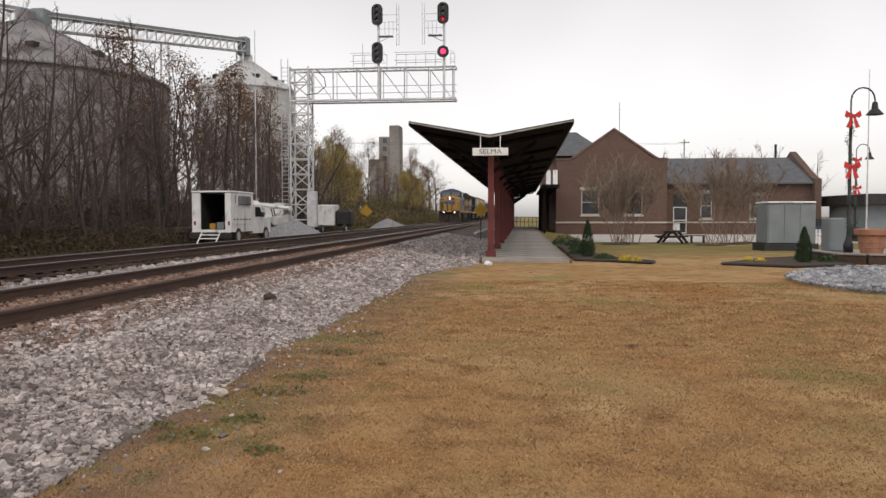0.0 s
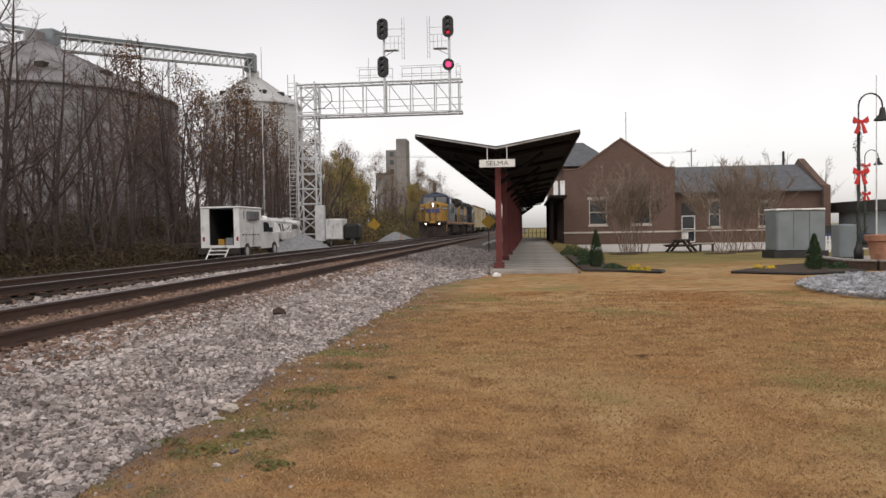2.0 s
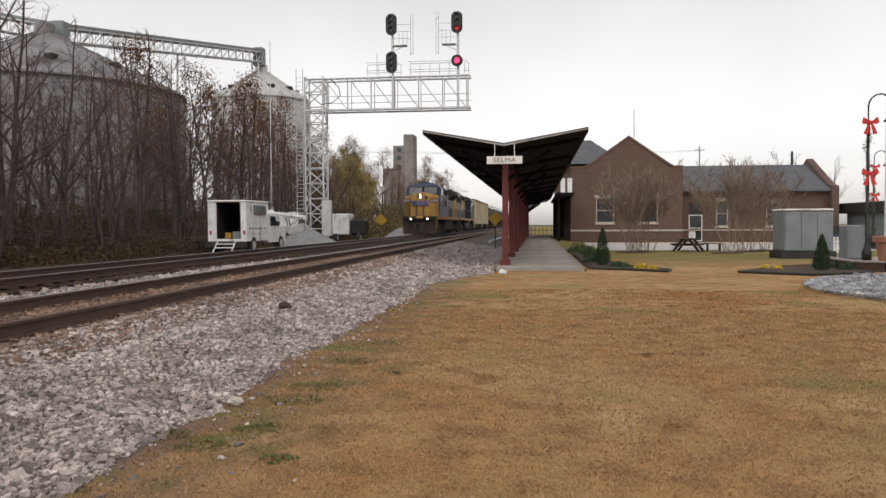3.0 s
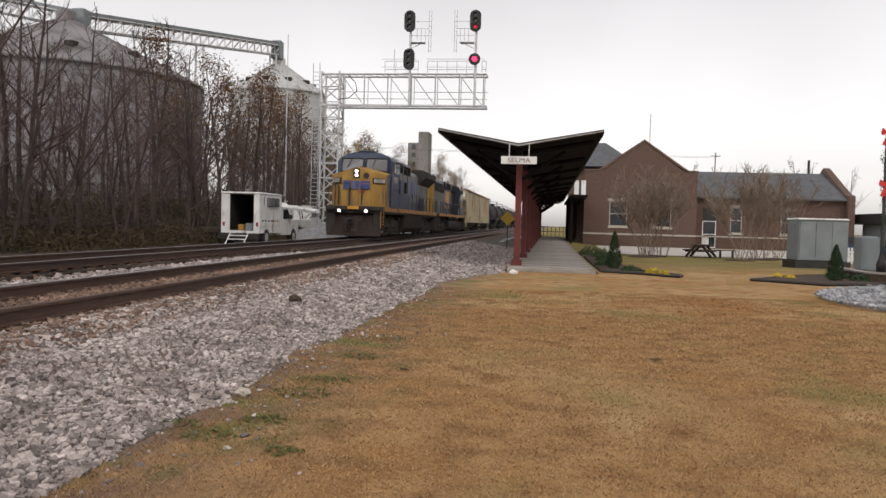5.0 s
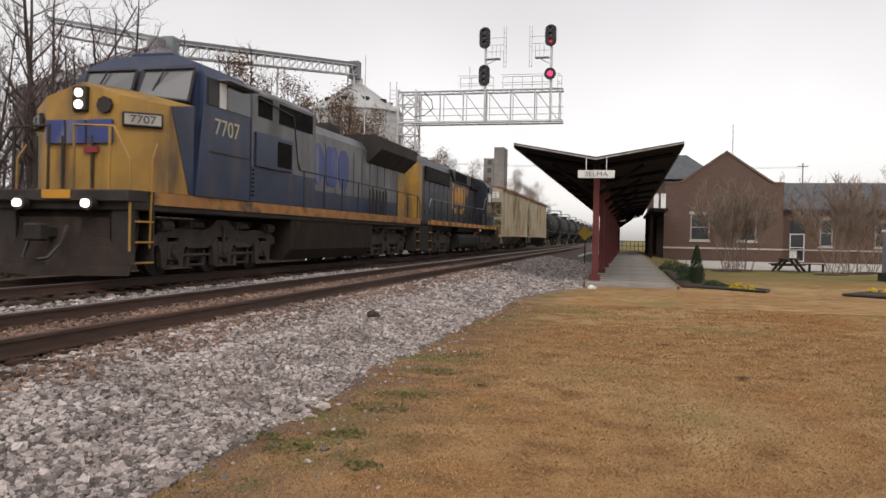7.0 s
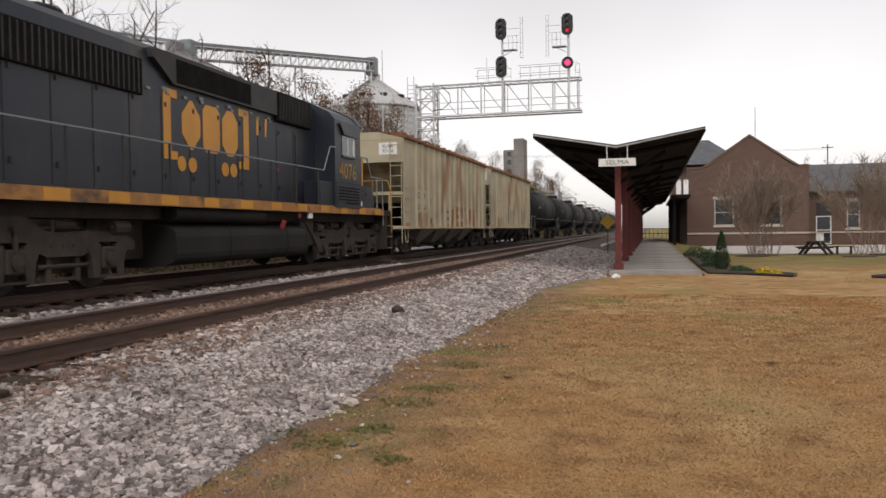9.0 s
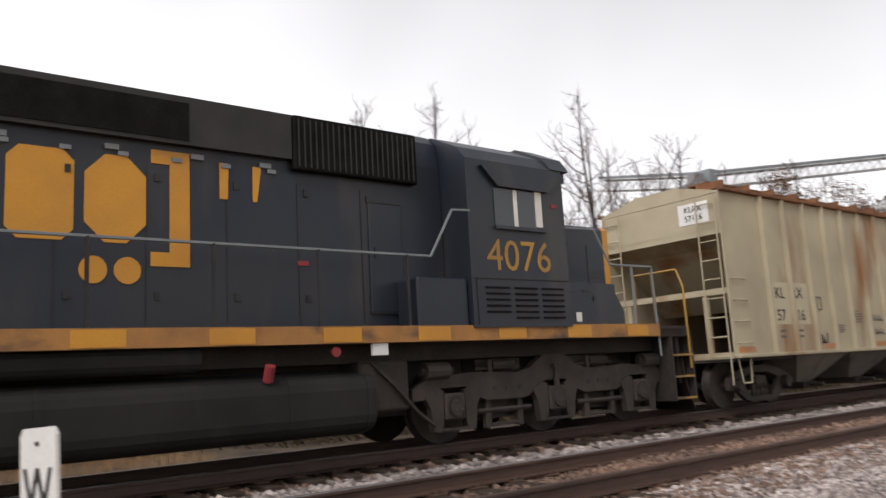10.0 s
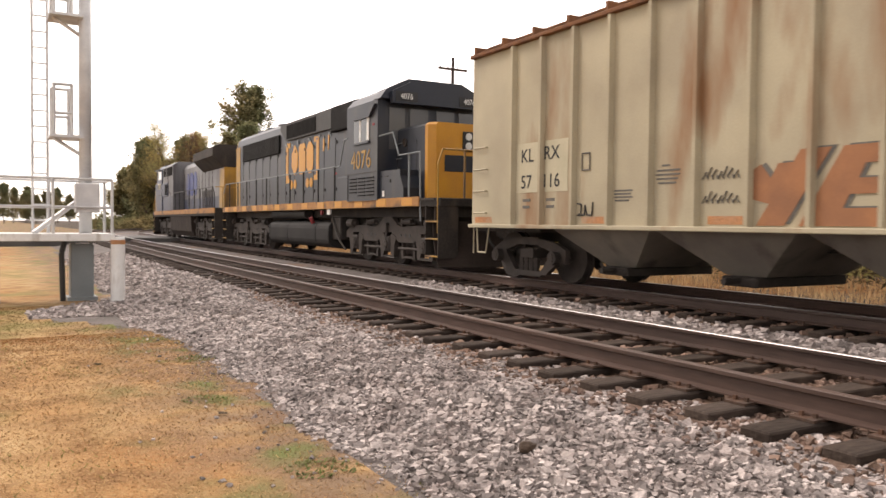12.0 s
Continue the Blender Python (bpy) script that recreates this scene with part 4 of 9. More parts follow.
def picnic_table(x, y):
    t = thing("picnic_table", "dark wooden picnic table with benches on the grass", "table")
    z = ground_z(x, y)
    for i in range(5):
        bm = bmesh.new()
        box(bm, x - 0.95, x + 0.95, y - 0.38 + 0.155 * i, y - 0.24 + 0.155 * i, z + 0.68, z + 0.76, 0.005)
        part("top_board", bm, m_table_wood, t)
    for s in (-1, 1):
        bm = bmesh.new()
        box(bm, x - 0.95, x + 0.95, y + s * 0.75 - 0.13, y + s * 0.75 + 0.13, z + 0.39, z + 0.46, 0.005)
        part("bench", bm, m_table_wood, t)
        bm = bmesh.new()
        rod(bm, (x + s * 0.65, y - 0.75, z), (x + s * 0.65, y - 0.2, z + 0.70), 0.08, 4)
        rod(bm, (x + s * 0.65, y + 0.75, z), (x + s * 0.65, y + 0.2, z + 0.70), 0.08, 4)
        rod(bm, (x + s * 0.65, y - 0.8, z + 0.40), (x + s * 0.65, y + 0.8, z + 0.37), 0.06, 4)
        part("leg_frame", bm, m_table_wood, t)
    t.matrix_basis = Matrix.Translation((x, y, 0)) @ Matrix.Rotation(math.radians(68), 4, "Z") @ Matrix.Translation((-x, -y, 0))


picnic_table(9.05, 48.69)
bm = bmesh.new()
bx, by = 10.65, 49.29
z = ground_z(bx, by)
box(bm, bx - 0.5, bx + 0.5, by - 0.15, by + 0.15, z + 0.42, z + 0.47)
for d in (-0.36, 0.36):
    box(bm, bx + d - 0.05, bx + d + 0.05, by - 0.1, by + 0.1, z, z + 0.42)
solid("bench", bm, m_table_wood, "small dark wooden bench near the picnic table", "bench")


def cabinet():
    t = thing("utility_cabinet", "large grey steel utility cabinet on a dark plinth", "cabinet")
    x0, x1, y = 10.35, 12.32, 34.6
    bm = bmesh.new()
    box(bm, x0, x1, y, y + 1.6, 0.22, 1.90, 0.02)
    part("body", bm, m_cabinet, t)
    bm = bmesh.new()
    box(bm, x0 - 0.12, x1 + 0.1, y - 0.1, y + 1.7, -0.25, 0.20)
    part("plinth", bm, m_black, t)
    for i in range(4):
        bm = bmesh.new()
        a = x0 - 0.03 + i * 0.505
        box(bm, a, a + 0.48, y - 0.06, y + 1.66, 1.91, 1.99, 0.02)
        part("roof_panel", bm, m_white, t, "pale roof panel")
    for i in range(3):
        bm = bmesh.new()
        box(bm, x0 + 0.05 + i * 0.64, x0 + 0.06 + i * 0.64, y - 0.012, y - 0.001, 0.3, 1.85)
        part("seam", bm, m_black, t)


cabinet()


def low_wall():
    t = thing("retaining_wall", "low dark stone retaining wall with pale coping", "wall", kind="structure")
    pts = [(14.5, 23.4), (9.75, 23.4), (9.15, 23.9), (9.2, 26.0), (9.5, 28.0)]
    for a, b in zip(pts, pts[1:]):
        d = (Vector(b) - Vector(a))
        n = Vector((-d.y, d.x)).normalized() * 0.14
        bm = bmesh.new()
        prism(bm, [(a[0] - n.x, a[1] - n.y), (b[0] - n.x, b[1] - n.y), (b[0] + n.x, b[1] + n.y), (a[0] + n.x, a[1] + n.y)], "z", -0.05, 0.26)
        part("wall_section", bm, m_mulch, t)
        bm = bmesh.new()
        n *= 1.25
        prism(bm, [(a[0] - n.x, a[1] - n.y), (b[0] - n.x, b[1] - n.y), (b[0] + n.x, b[1] + n.y), (a[0] + n.x, a[1] + n.y)], "z", 0.262, 0.305)
        part("coping", bm, m_concrete, t)
    bm = bmesh.new()
    prism(bm, [(9.6, 23.6), (30, 23.6), (30, 28), (9.6, 28)], "z", -0.1, 0.24)
    part("terrace", bm, m_concrete, t, "paved terrace behind the wall")


low_wall()


def flower_pot(x, y):
    bm = bmesh.new()
    lathe(bm, [(0.30, 0.25), (0.335, 0.42), (0.345, 0.43), (0.36, 0.58), (0.37, 0.59), (0.395, 0.80), (0.47, 0.82), (0.49, 0.98), (0.44, 1.0), (0.40, 0.93), (0.02, 0.90)], 24, (x, y))
    t = thing("flower_pot", "large terracotta flower pot on the low wall", "pot")
    part("pot", bm, m_terracotta, t, smooth=False)
    bm = bmesh.new()
    lathe(bm, [(0.40, 0.92), (0.2, 0.96), (0.02, 0.97)], 16, (x, y))
    part("soil", bm, m_mulch, t)


flower_pot(10.35, 24.55)
bm = bmesh.new()
box(bm, 9.75, 10.35, 26.2, 26.9, 0.24, 1.32, 0.04)
solid("litter_bin", bm, m_cabinet, "dark grey square bin standing on the terrace", "bin")


def lamp_post(x, y, zb, s):
    t = thing("street_lamp", "black gooseneck street lamp wrapped in garland with a red bow", "street lamp", "street lamps")
    bm = bmesh.new()
    lathe(bm, [(0.14, zb), (0.15, zb + 0.25), (0.09, zb + 0.4), (0.055, zb + 0.6), (0.045, 4.55)], 10, (x, y))
    part("post", bm, m_black, t, smooth=True)
    arc = [(x + 0.35 - 0.35 * math.cos(a), y, 4.95 + 0.38 * math.sin(a)) for a in [math.pi * i / 8 for i in range(9)]]
    bm = bmesh.new()
    pipe(bm, [(x, y, 4.5)] + arc + [(x + 0.7, y, 4.85)], 0.025, 6)
    part("gooseneck", bm, m_black, t)
    bm = bmesh.new()
    lathe(bm, [(0.07, 4.88), (0.09, 4.75), (0.10, 4.68), (0.24, 4.52), (0.245, 4.49), (0.2, 4.5), (0.05, 4.6)], 16, (x + 0.7, y))
    part("shade", bm, m_black, t, "black bell-shaped shade")
    g = random.Random(5)
    vs, fs = [], []
    for i in range(900):
        zz = g.uniform(zb + 0.3, 4.35)
        a = zz * 6 + g.gauss(0, 0.8)
        rr = g.uniform(0.04, 0.15) * (0.8 + 0.4 * math.sin(zz * 7))
        c = Vector((x + rr * math.cos(a), y + rr * math.sin(a), zz))
        d = Vector((g.gauss(0, 1), g.gauss(0, 1), g.gauss(0, 1))).normalized() * 0.05
        e = d.orthogonal().normalized() * 0.02
        k = len(vs)
        vs += [c - e, c + e, c + d]
        fs.append((k, k + 1, k + 2))
    o = new("garland", raw("garland", vs, fs, m_conifer))
    o.parent = t
    tagged(o, "dark evergreen garland")
    for zz in (4.45, 2.9):
        bm = bmesh.new()
        for sgn in (-1, 1):
            prism(bm, [(x, zz), (x + sgn * 0.20, zz + 0.16), (x + sgn * 0.24, zz), (x + sgn * 0.18, zz - 0.06)], "y", y - 0.20, y - 0.14)
            prism(bm, [(x, zz), (x + sgn * 0.06, zz - 0.02), (x + sgn * 0.20, zz - 0.34), (x + sgn * 0.08, zz - 0.38)], "y", y - 0.19, y - 0.15)
        box(bm, x - 0.05, x + 0.05, y - 0.22, y - 0.13, zz - 0.05, zz + 0.05, 0.01)
        part("bow", bm, m_bow, t, "red ribbon bow")


lamp_post(10.1, 25.6, 0.24, 1)
lamp_post(18.4, 45.8, 0.1, 1)
lamp_post(23.6, 52, 0.2, 1)
bm = bmesh.new()
rod(bm, (16.6, 40, 0), (16.6, 40, 8.4), 0.045, 8, 0.02)
box(bm, 16.35, 16.85, 39.8, 40.2, 0, 0.75)
solid("flagpole", bm, m_alu, "thin pale metal pole on a concrete footing", "pole")


def parked_car(x, y, z, paint, label):
    t = thing("parked_car", label, "car", "parked cars")
    bm = bmesh.new()
    prism(bm, [(x - 2.2, z + 0.35), (x + 2.2, z + 0.35), (x + 2.2, z + 0.75), (x + 1.3, z + 0.95), (x - 2.1, z + 0.95), (x - 2.2, z + 0.7)], "y", y, y + 1.75)
    part("body", bm, paint, t)
    bm = bmesh.new()
    prism(bm, [(x - 1.8, z + 0.955), (x + 0.9, z + 0.955), (x + 0.3, z + 1.45), (x - 1.3, z + 1.45)], "y", y + 0.12, y + 1.63)
    part("cabin", bm, m_glass, t, "dark glazed cabin")
    for dx in (-1.35, 1.4):
        for dy in (0.1, 1.65):
            bm = bmesh.new()
            rod(bm, (x + dx, y + dy - 0.11, z + 0.33), (x + dx, y + dy + 0.11, z + 0.33), 0.33, 14)
            part("wheel", bm, m_black, t)


parked_car(19.4, 51.5, ground_z(19.4, 51.5), M("dark_blue_car", (0.03, 0.045, 0.11), None, 2, 0.3), "dark blue car parked beyond the cabinet")


def picket_fence():
    t = thing("picket_fence", "short white picket fence beyond the cabinet", "fence")
    for i in range(11):
        bm = bmesh.new()
        x = 13.4 + 0.14 * i
        box(bm, x, x + 0.08, 38.0, 38.03, 0.02, 0.75)
        part("picket", bm, m_white, t)
    bm = bmesh.new()
    box(bm, 13.35, 14.95, 38.03, 38.07, 0.5, 0.58)
    box(bm, 13.35, 14.95, 38.03, 38.07, 0.15, 0.23)
    part("rail", bm, m_white, t)


picket_fence()


def low_building():
    t = thing("low_building", "low dark-roofed building behind the terrace", "building")
    bm = bmesh.new()
    box(bm, 27.5, 50, 66, 74, 0.2, 2.2)
    part("wall", bm, m_cabinet, t)
    bm = bmesh.new()
    box(bm, 26.8, 51, 65, 75, 2.2, 3.1, 0.05)
    part("roof", bm, m_black, t, "dark flat roof")


low_building()


# ---------------------------------------------------------------- signs and signals
def diamond_sign(x, y, zc, size, pole_h, label):
    t = thing("warning_sign", label, "sign", "yellow signs")
    z = ground_z(x, y)
    bm = bmesh.new()
    box(bm, x - 0.03, x + 0.03, y + 0.012, y + 0.05, z - 0.05, zc + size * 0.4)
    part("pole", bm, m_black, t)
    bm = bmesh.new()
    prism(bm, [(x, zc - size), (x + size, zc), (x, zc + size), (x - size, zc)], "y", y - 0.003, y + 0.01)
    part("panel", bm, m_signyellow, t, "weathered yellow diamond panel")


diamond_sign(-2.3, 44.0, 1.72, 0.42, 2, "weathered yellow diamond sign on a dark pole by the tracks")
diamond_sign(-17.6, 88.0, 1.9, 0.75, 2, "yellow diamond sign across the tracks")

# white painted kerb by the platform
bm = bmesh.new()
pipe(bm, [(-3.1, 52, 0.25), (-2.6, 57, 0.42), (-1.6, 60, 0.45)], 0.08, 5)
solid("white_kerb", bm, m_white, "white painted edging beside the platform track", "kerb", kind="structure")


def whistle_post(x, y):
    t = thing("whistle_post", "white whistle board with a black letter on a low post", "sign")
    z = ground_z(x, y)
    turn = pose(x, y, 0, 0, -3, 22)
    bm = bmesh.new()
    box(bm, -0.03, 0.03, 0.012, 0.06, z - 0.1, 1.0)
    bm.transform(turn)
    part("post", bm, m_alu, t)
    bm = bmesh.new()
    prism(bm, [(-0.105, 0.86), (0.105, 0.86), (0.11, 0.88), (0.11, 1.30), (0.09, 1.33), (-0.09, 1.33), (-0.11, 1.30), (-0.11, 0.88)], "y", -0.006, 0.010)
    bm.transform(turn)
    b = part("board", bm, m_white, t, "white painted board with rounded corners")
    words("letter", "W", 0.24, turn @ facing_front(0, -0.008, 1.09), m_ink, b, 0.006, "black letter", 0.7)
    bm = bmesh.new()
    for zz in (1.27, 0.92):
        rod(bm, (0, -0.012, zz), (0, 0.012, zz), 0.010, 8)
    bm.transform(turn)
    part("bolt", bm, m_black, b)


whistle_post(-3.42, 0.48)


def lattice(bm, a, b, w, steps, r=0.035, h=None):
    """A box truss between two points on a line along x or z."""
    a, b = Vector(a), Vector(b)
    h = h or w
    along = (b - a).normalized()
    u = Vector((0, 1, 0))
    v = along.cross(u).normalized()
    cs = [u * (w / 2) * p + v * (h / 2) * q for p, q in ((-1, -1), (1, -1), (1, 1), (-1, 1))]
    for c in cs:
        rod(bm, a + c, b + c, r * 1.6, 6)
    for i in range(steps):
        p0, p1 = a.lerp(b, i / steps), a.lerp(b, (i + 1) / steps)
        for k in range(4):
            c, d = cs[k], cs[(k + 1) % 4]
            rod(bm, p0 + c, p0 + d, r, 4)
            (rod(bm, p0 + c, p1 + d, r, 4) if i % 2 else rod(bm, p0 + d, p1 + c, r, 4))
    return bm


def signal_head(t, x, y, z, lit, material, round_head=False):
    bm = bmesh.new()
    if round_head:
        rod(bm, (x, y, z), (x, y + 0.06, z), 0.42, 20)
    else:
        pts = [(x + 0.40 * math.cos(a), z + 0.42 + 0.35 * math.sin(a)) for a in [math.pi * i / 8 for i in range(9)]] + [(x + 0.40 * math.cos(a), z - 0.42 + 0.35 * math.sin(a)) for a in [math.pi + math.pi * i / 8 for i in range(9)]]
        prism(bm, pts, "y", y, y + 0.05)
    h = part("signal_head", bm, m_black, t, "black oval signal backboard")
    for dz, on in ((0.42, False), (0.0, False), (-0.42, True)) if not round_head else ((0.0, True),):
        bm = bmesh.new()
        rod(bm, (x, y - 0.03, z + dz), (x, y - 0.01, z + dz), 0.13 if not (on and round_head) else 0.19, 14)
        part("lens", bm, material if on else m_glass, h, "glowing red lens" if on and lit else "unlit lens")
        if not (on and round_head):
            bm = bmesh.new()
            for i in range(7):
                a0, a1 = math.pi * i / 7, math.pi * (i + 1) / 7
                p = [(x + 0.16 * math.cos(a), z + dz + 0.16 * math.sin(a)) for a in (a0, a1)]
                rod(bm, (p[0][0], y - 0.22, p[0][1]), (p[1][0], y - 0.22, p[1][1]), 0.012, 3)
                q = [bm.verts.new((p[0][0], y - 0.22, p[0][1])), bm.verts.new((p[1][0], y - 0.22, p[1][1])), bm.verts.new((p[1][0], y, p[1][1])), bm.verts.new((p[0][0], y, p[0][1]))]
                bm.faces.new(q)
            part("hood", bm, m_black, h)
    bm = bmesh.new()
    box(bm, x - 0.2, x + 0.2, y + 0.05, y + 0.35, z - 0.6 if not round_head else z - 0.25, z + 0.6 if not round_head else z + 0.25)
    part("case", bm, m_black, h)


def signal_bridge():
    y, zt, zb = 57.0, 12.05, 9.75
    x0, x1 = -16.9, -4.75
    t = thing("signal_gantry", "white steel cantilever signal gantry over both tracks", "signal gantry")
    bm = bmesh.new()
    lattice(bm, (-16.2, y, 0.0), (-16.2, y, zt + 0.2), 1.2, 11, 0.045, 1.35)
    part("tower", bm, m_alu, t, "white lattice tower")
    # beam: four chords with posts and diagonals
    bm = bmesh.new()
    for yy in (y - 0.6, y + 0.6):
        for zz in (zb, zt):
            rod(bm, (x0, yy, zz), (x1, yy, zz), 0.075, 6)
        n = 6
        for i in range(n + 1):
            x = -15.4 + (x1 + 15.4 - 0.2) * i / n
            rod(bm, (x, yy, zb), (x, yy, zt), 0.05 if yy < y else 0.03, 4)
            if i < n and (i + (yy > y)) % 2 == 0:
                xn_ = -15.4 + (x1 + 15.4 - 0.2) * (i + 1) / n
                rod(bm, (x, yy, zt), (xn_, yy, zb), 0.032, 4)
    for i in range(13):
        x = x0 + (x1 - x0) * i / 12
        x2 = x0 + (x1 - x0) * min(i + 1, 12) / 12
        for zz in (zb, zt):
            rod(bm, (x, y - 0.6, zz), (x, y + 0.6, zz), 0.03, 4)
            if zz == zt:
                rod(bm, (x, y - 0.6, zz), (x2, y + 0.6, zz), 0.018, 4)
    part("beam", bm, m_alu, t, "white trussed beam")
    bm = bmesh.new()
    box(bm, x0 + 1, x1, y - 0.45, y + 0.45, zb + 0.08, zb + 0.12)
    part("walkway", bm, m_cabinet, t, "grey grating walkway")
    for za in (zb + 0.7, zb + 1.2):
        bm = bmesh.new()
        rod(bm, (-15.4, y + 0.62, za), (x1, y + 0.62, za), 0.025, 4)
        part("guard_rail", bm, m_alu, t)
    # upper handrails
    bm = bmesh.new()
    for a, b in ((-12.4, -9.9), (-9.2, -5.6), (-5.2, -4.9)):
        for zz in (0.55, 1.15):
            rod(bm, (a, y + 0.5, zt + zz), (b, y + 0.5, zt + zz), 0.022, 4)
            rod(bm, (a, y - 0.5, zt + zz * 0.95), (b, y - 0.5, zt + zz * 0.95), 0.018, 4)
        k = max(1, int((b - a) / 0.7))
        for i in range(k + 1):
            x = a + (b - a) * i / k
            rod(bm, (x, y + 0.5, zt), (x, y + 0.5, zt + 1.15), 0.02, 4)
    part("handrail", bm, m_alu, t)
    bm = bmesh.new()
    rod(bm, (-11.6, y, zt), (-11.6, y, zt + 1.9), 0.02, 4)
    part("antenna", bm, m_alu, t)
    # ladder
    bm = bmesh.new()
    for dx in (-17.55, -17.05):
        rod(bm, (dx, y - 0.5, 0.2), (dx, y - 0.5, zt + 0.8), 0.03, 4)
    for i in range(40):
        z = 0.5 + 0.3 * i
        rod(bm, (-17.55, y - 0.5, z), (-17.05, y - 0.5, z), 0.022, 4)
    part("ladder", bm, m_alu, t, "steel access ladder")
    # masts and heads
    for x, lit in ((-10.35, False), (-5.62, True)):
        bm = bmesh.new()
        rod(bm, (x + 0.05, y - 0.7, zb), (x + 0.05, y - 0.7, 15.6), 0.09, 8)
        part("mast", bm, m_alu, t, "white signal mast")
        signal_head(t, x, y - 0.95, 15.75, False, m_red_dim if lit else m_glass)
        signal_head(t, x, y - 0.95, 13.05, lit, m_red_on if lit else m_glass, lit)
        sgn = 1 if not lit else -1
        bm = bmesh.new()
        xa, xb = (x + 0.1, x + 1.1) if sgn > 0 else (x - 1.1, x - 0.1)
        box(bm, xa, xb, y - 0.9, y - 0.3, 14.25, 14.30)
        rod(bm, (x, y - 0.7, 13.8), (x + sgn * 0.9, y - 0.7, 14.25), 0.025, 4)
        xo = x + sgn * 1.35
        for d in (0, 0.3):
            rod(bm, (xo + d * sgn * 0.6, y - 0.6, 13.6), (xo + d * sgn * 0.6, y - 0.6, 16.6), 0.018, 4)
        for i in range(8):
            rod(bm, (xo, y - 0.6, 13.7 + 0.35 * i), (xo + 0.18 * sgn, y - 0.6, 13.7 + 0.35 * i), 0.014, 4)
        for zz in (14.8, 15.3, 15.8):
            rod(bm, (x, y - 0.6, zz), (xo, y - 0.6, zz), 0.016, 4)
        for d in (0.5, 0.8, 1.1):
            rod(bm, (x + sgn * d, y - 0.6, 14.3), (x + sgn * d, y - 0.6, 15.3), 0.016, 4)
        part("head_platform", bm, m_alu, t, "small service platform with ladder")
    bm = bmesh.new()
    box(bm, -15.6, -14.9, y - 0.9, y - 0.5, 0.6, 3.2, 0.02)
    part("relay_case", bm, m_alu, t, "grey relay case on the tower")
    bm = bmesh.new()
    box(bm, -17.2, -15.2, y - 1, y + 1, -0.1, 0.35)
    part("footing", bm, m_concrete, t)
    bm = bmesh.new()
    pipe(bm, [(-14.9, y - 0.65, 12.0), (-14.3, y - 0.65, 11.4), (-14.2, y - 0.65, 10.8), (-14.8, y - 0.65, 10.3), (-15.6, y - 0.65, 10.2)], 0.03, 5)
    part("cable", bm, m_black, t)


signal_bridge()


def signal_mast_behind():
    """Signal mast on a raised steel deck, back to the viewer."""
    t = thing("signal_mast", "pale steel signal mast with ladder on a railed deck", "signal mast")
    x, y = -2.05, -17.2
    bm = bmesh.new()
    box(bm, x - 0.45, x + 1.9, y - 0.6, y + 0.6, 1.12, 1.26, 0.01)
    part("deck", bm, m_white, t, "white steel deck")
    bm = bmesh.new()
    rod(bm, (x, y, 1.26), (x, y, 8.6), 0.115, 12)
    part("mast", bm, m_alu, t, smooth=True)
    bm = bmesh.new()
    for d in (0.62, 0.88):
        rod(bm, (x + d, y - 0.5, 1.26), (x + d, y - 0.5, 8.4), 0.028, 5)
    for i in range(24):
        z = 1.5 + 0.3 * i
        rod(bm, (x + 0.62, y - 0.5, z), (x + 0.88, y - 0.5, z), 0.016, 4)
    part("ladder", bm, m_alu, t)
    for z in (3.05, 5.3):
        bm = bmesh.new()
        box(bm, x + 0.05, x + 0.62, y - 0.5, y + 0.25, z, z + 0.05)
        rod(bm, (x, y, z - 0.35), (x + 0.55, y, z), 0.035, 4)
        sp = part("service_platform", bm, m_alu, t)
        for a, b in ((0.25, -0.45), (0.25, 0.2), (0.55, -0.45), (0.55, 0.2)):
            bm = bmesh.new()
            rod(bm, (x + a, y + b, z), (x + a, y + b, z + 1.0), 0.032, 4)
            part("guard_post", bm, m_alu, sp)
        for zz in (0.45, 0.98):
            for b in (-0.45, 0.2):
                bm = bmesh.new()
                rod(bm, (x + 0.25, y + b, z + zz), (x + 0.55, y + b, z + zz), 0.028, 4)
                part("guard_bar", bm, m_alu, sp)
    bm = bmesh.new()
    box(bm, x - 0.2, x + 0.2, y - 0.5, y - 0.15, 6.1, 7.9, 0.05)
    part("signal_case", bm, m_alu, t)
    # rails of the deck
    xs = (x - 0.40, x + 0.60, x + 1.85)
    posts = [((xx, yy, 1.2), (xx, yy, 2.27)) for yy in (y + 0.55, y - 0.55) for xx in xs]
    bars = [((xs[0], yy, zz), (xs[-1], yy, zz)) for yy in (y + 0.55, y - 0.55) for zz in (1.75, 2.27)]
    bars += [((xs[0], y - 0.55, zz), (xs[0], y + 0.55, zz)) for zz in (1.75, 2.27)]
    for nm, ends, r in (("railing_post", posts, 0.03), ("railing_bar", bars, 0.025), ("stay", [((x + 0.9, y + 0.3, 1.26), (x, y + 0.2, 2.0))], 0.05)):
        for a, b in ends:
            bm = bmesh.new()
            rod(bm, a, b, r, 5)
            part(nm, bm, m_alu, t)
    bm = bmesh.new()
    box(bm, x - 0.2, x + 0.22, y + 0.2, y + 0.5, 1.65, 2.2, 0.02)
    part("junction_box", bm, m_alu, t)
    for dx in (0.08, 1.7):
        bm = bmesh.new()
        box(bm, x + dx - 0.2, x + dx + 0.2, y - 0.2, y + 0.25, 0.0, 1.06, 0.015)
        box(bm, x + dx - 0.26, x + dx + 0.26, y - 0.25, y + 0.3, -0.05, 0.06)
        for a in (-0.15, 0.15):
            rod(bm, (x + dx + a, y + 0.2, 1.04), (x + dx + a, y + 0.2, 1.13), 0.03, 6)
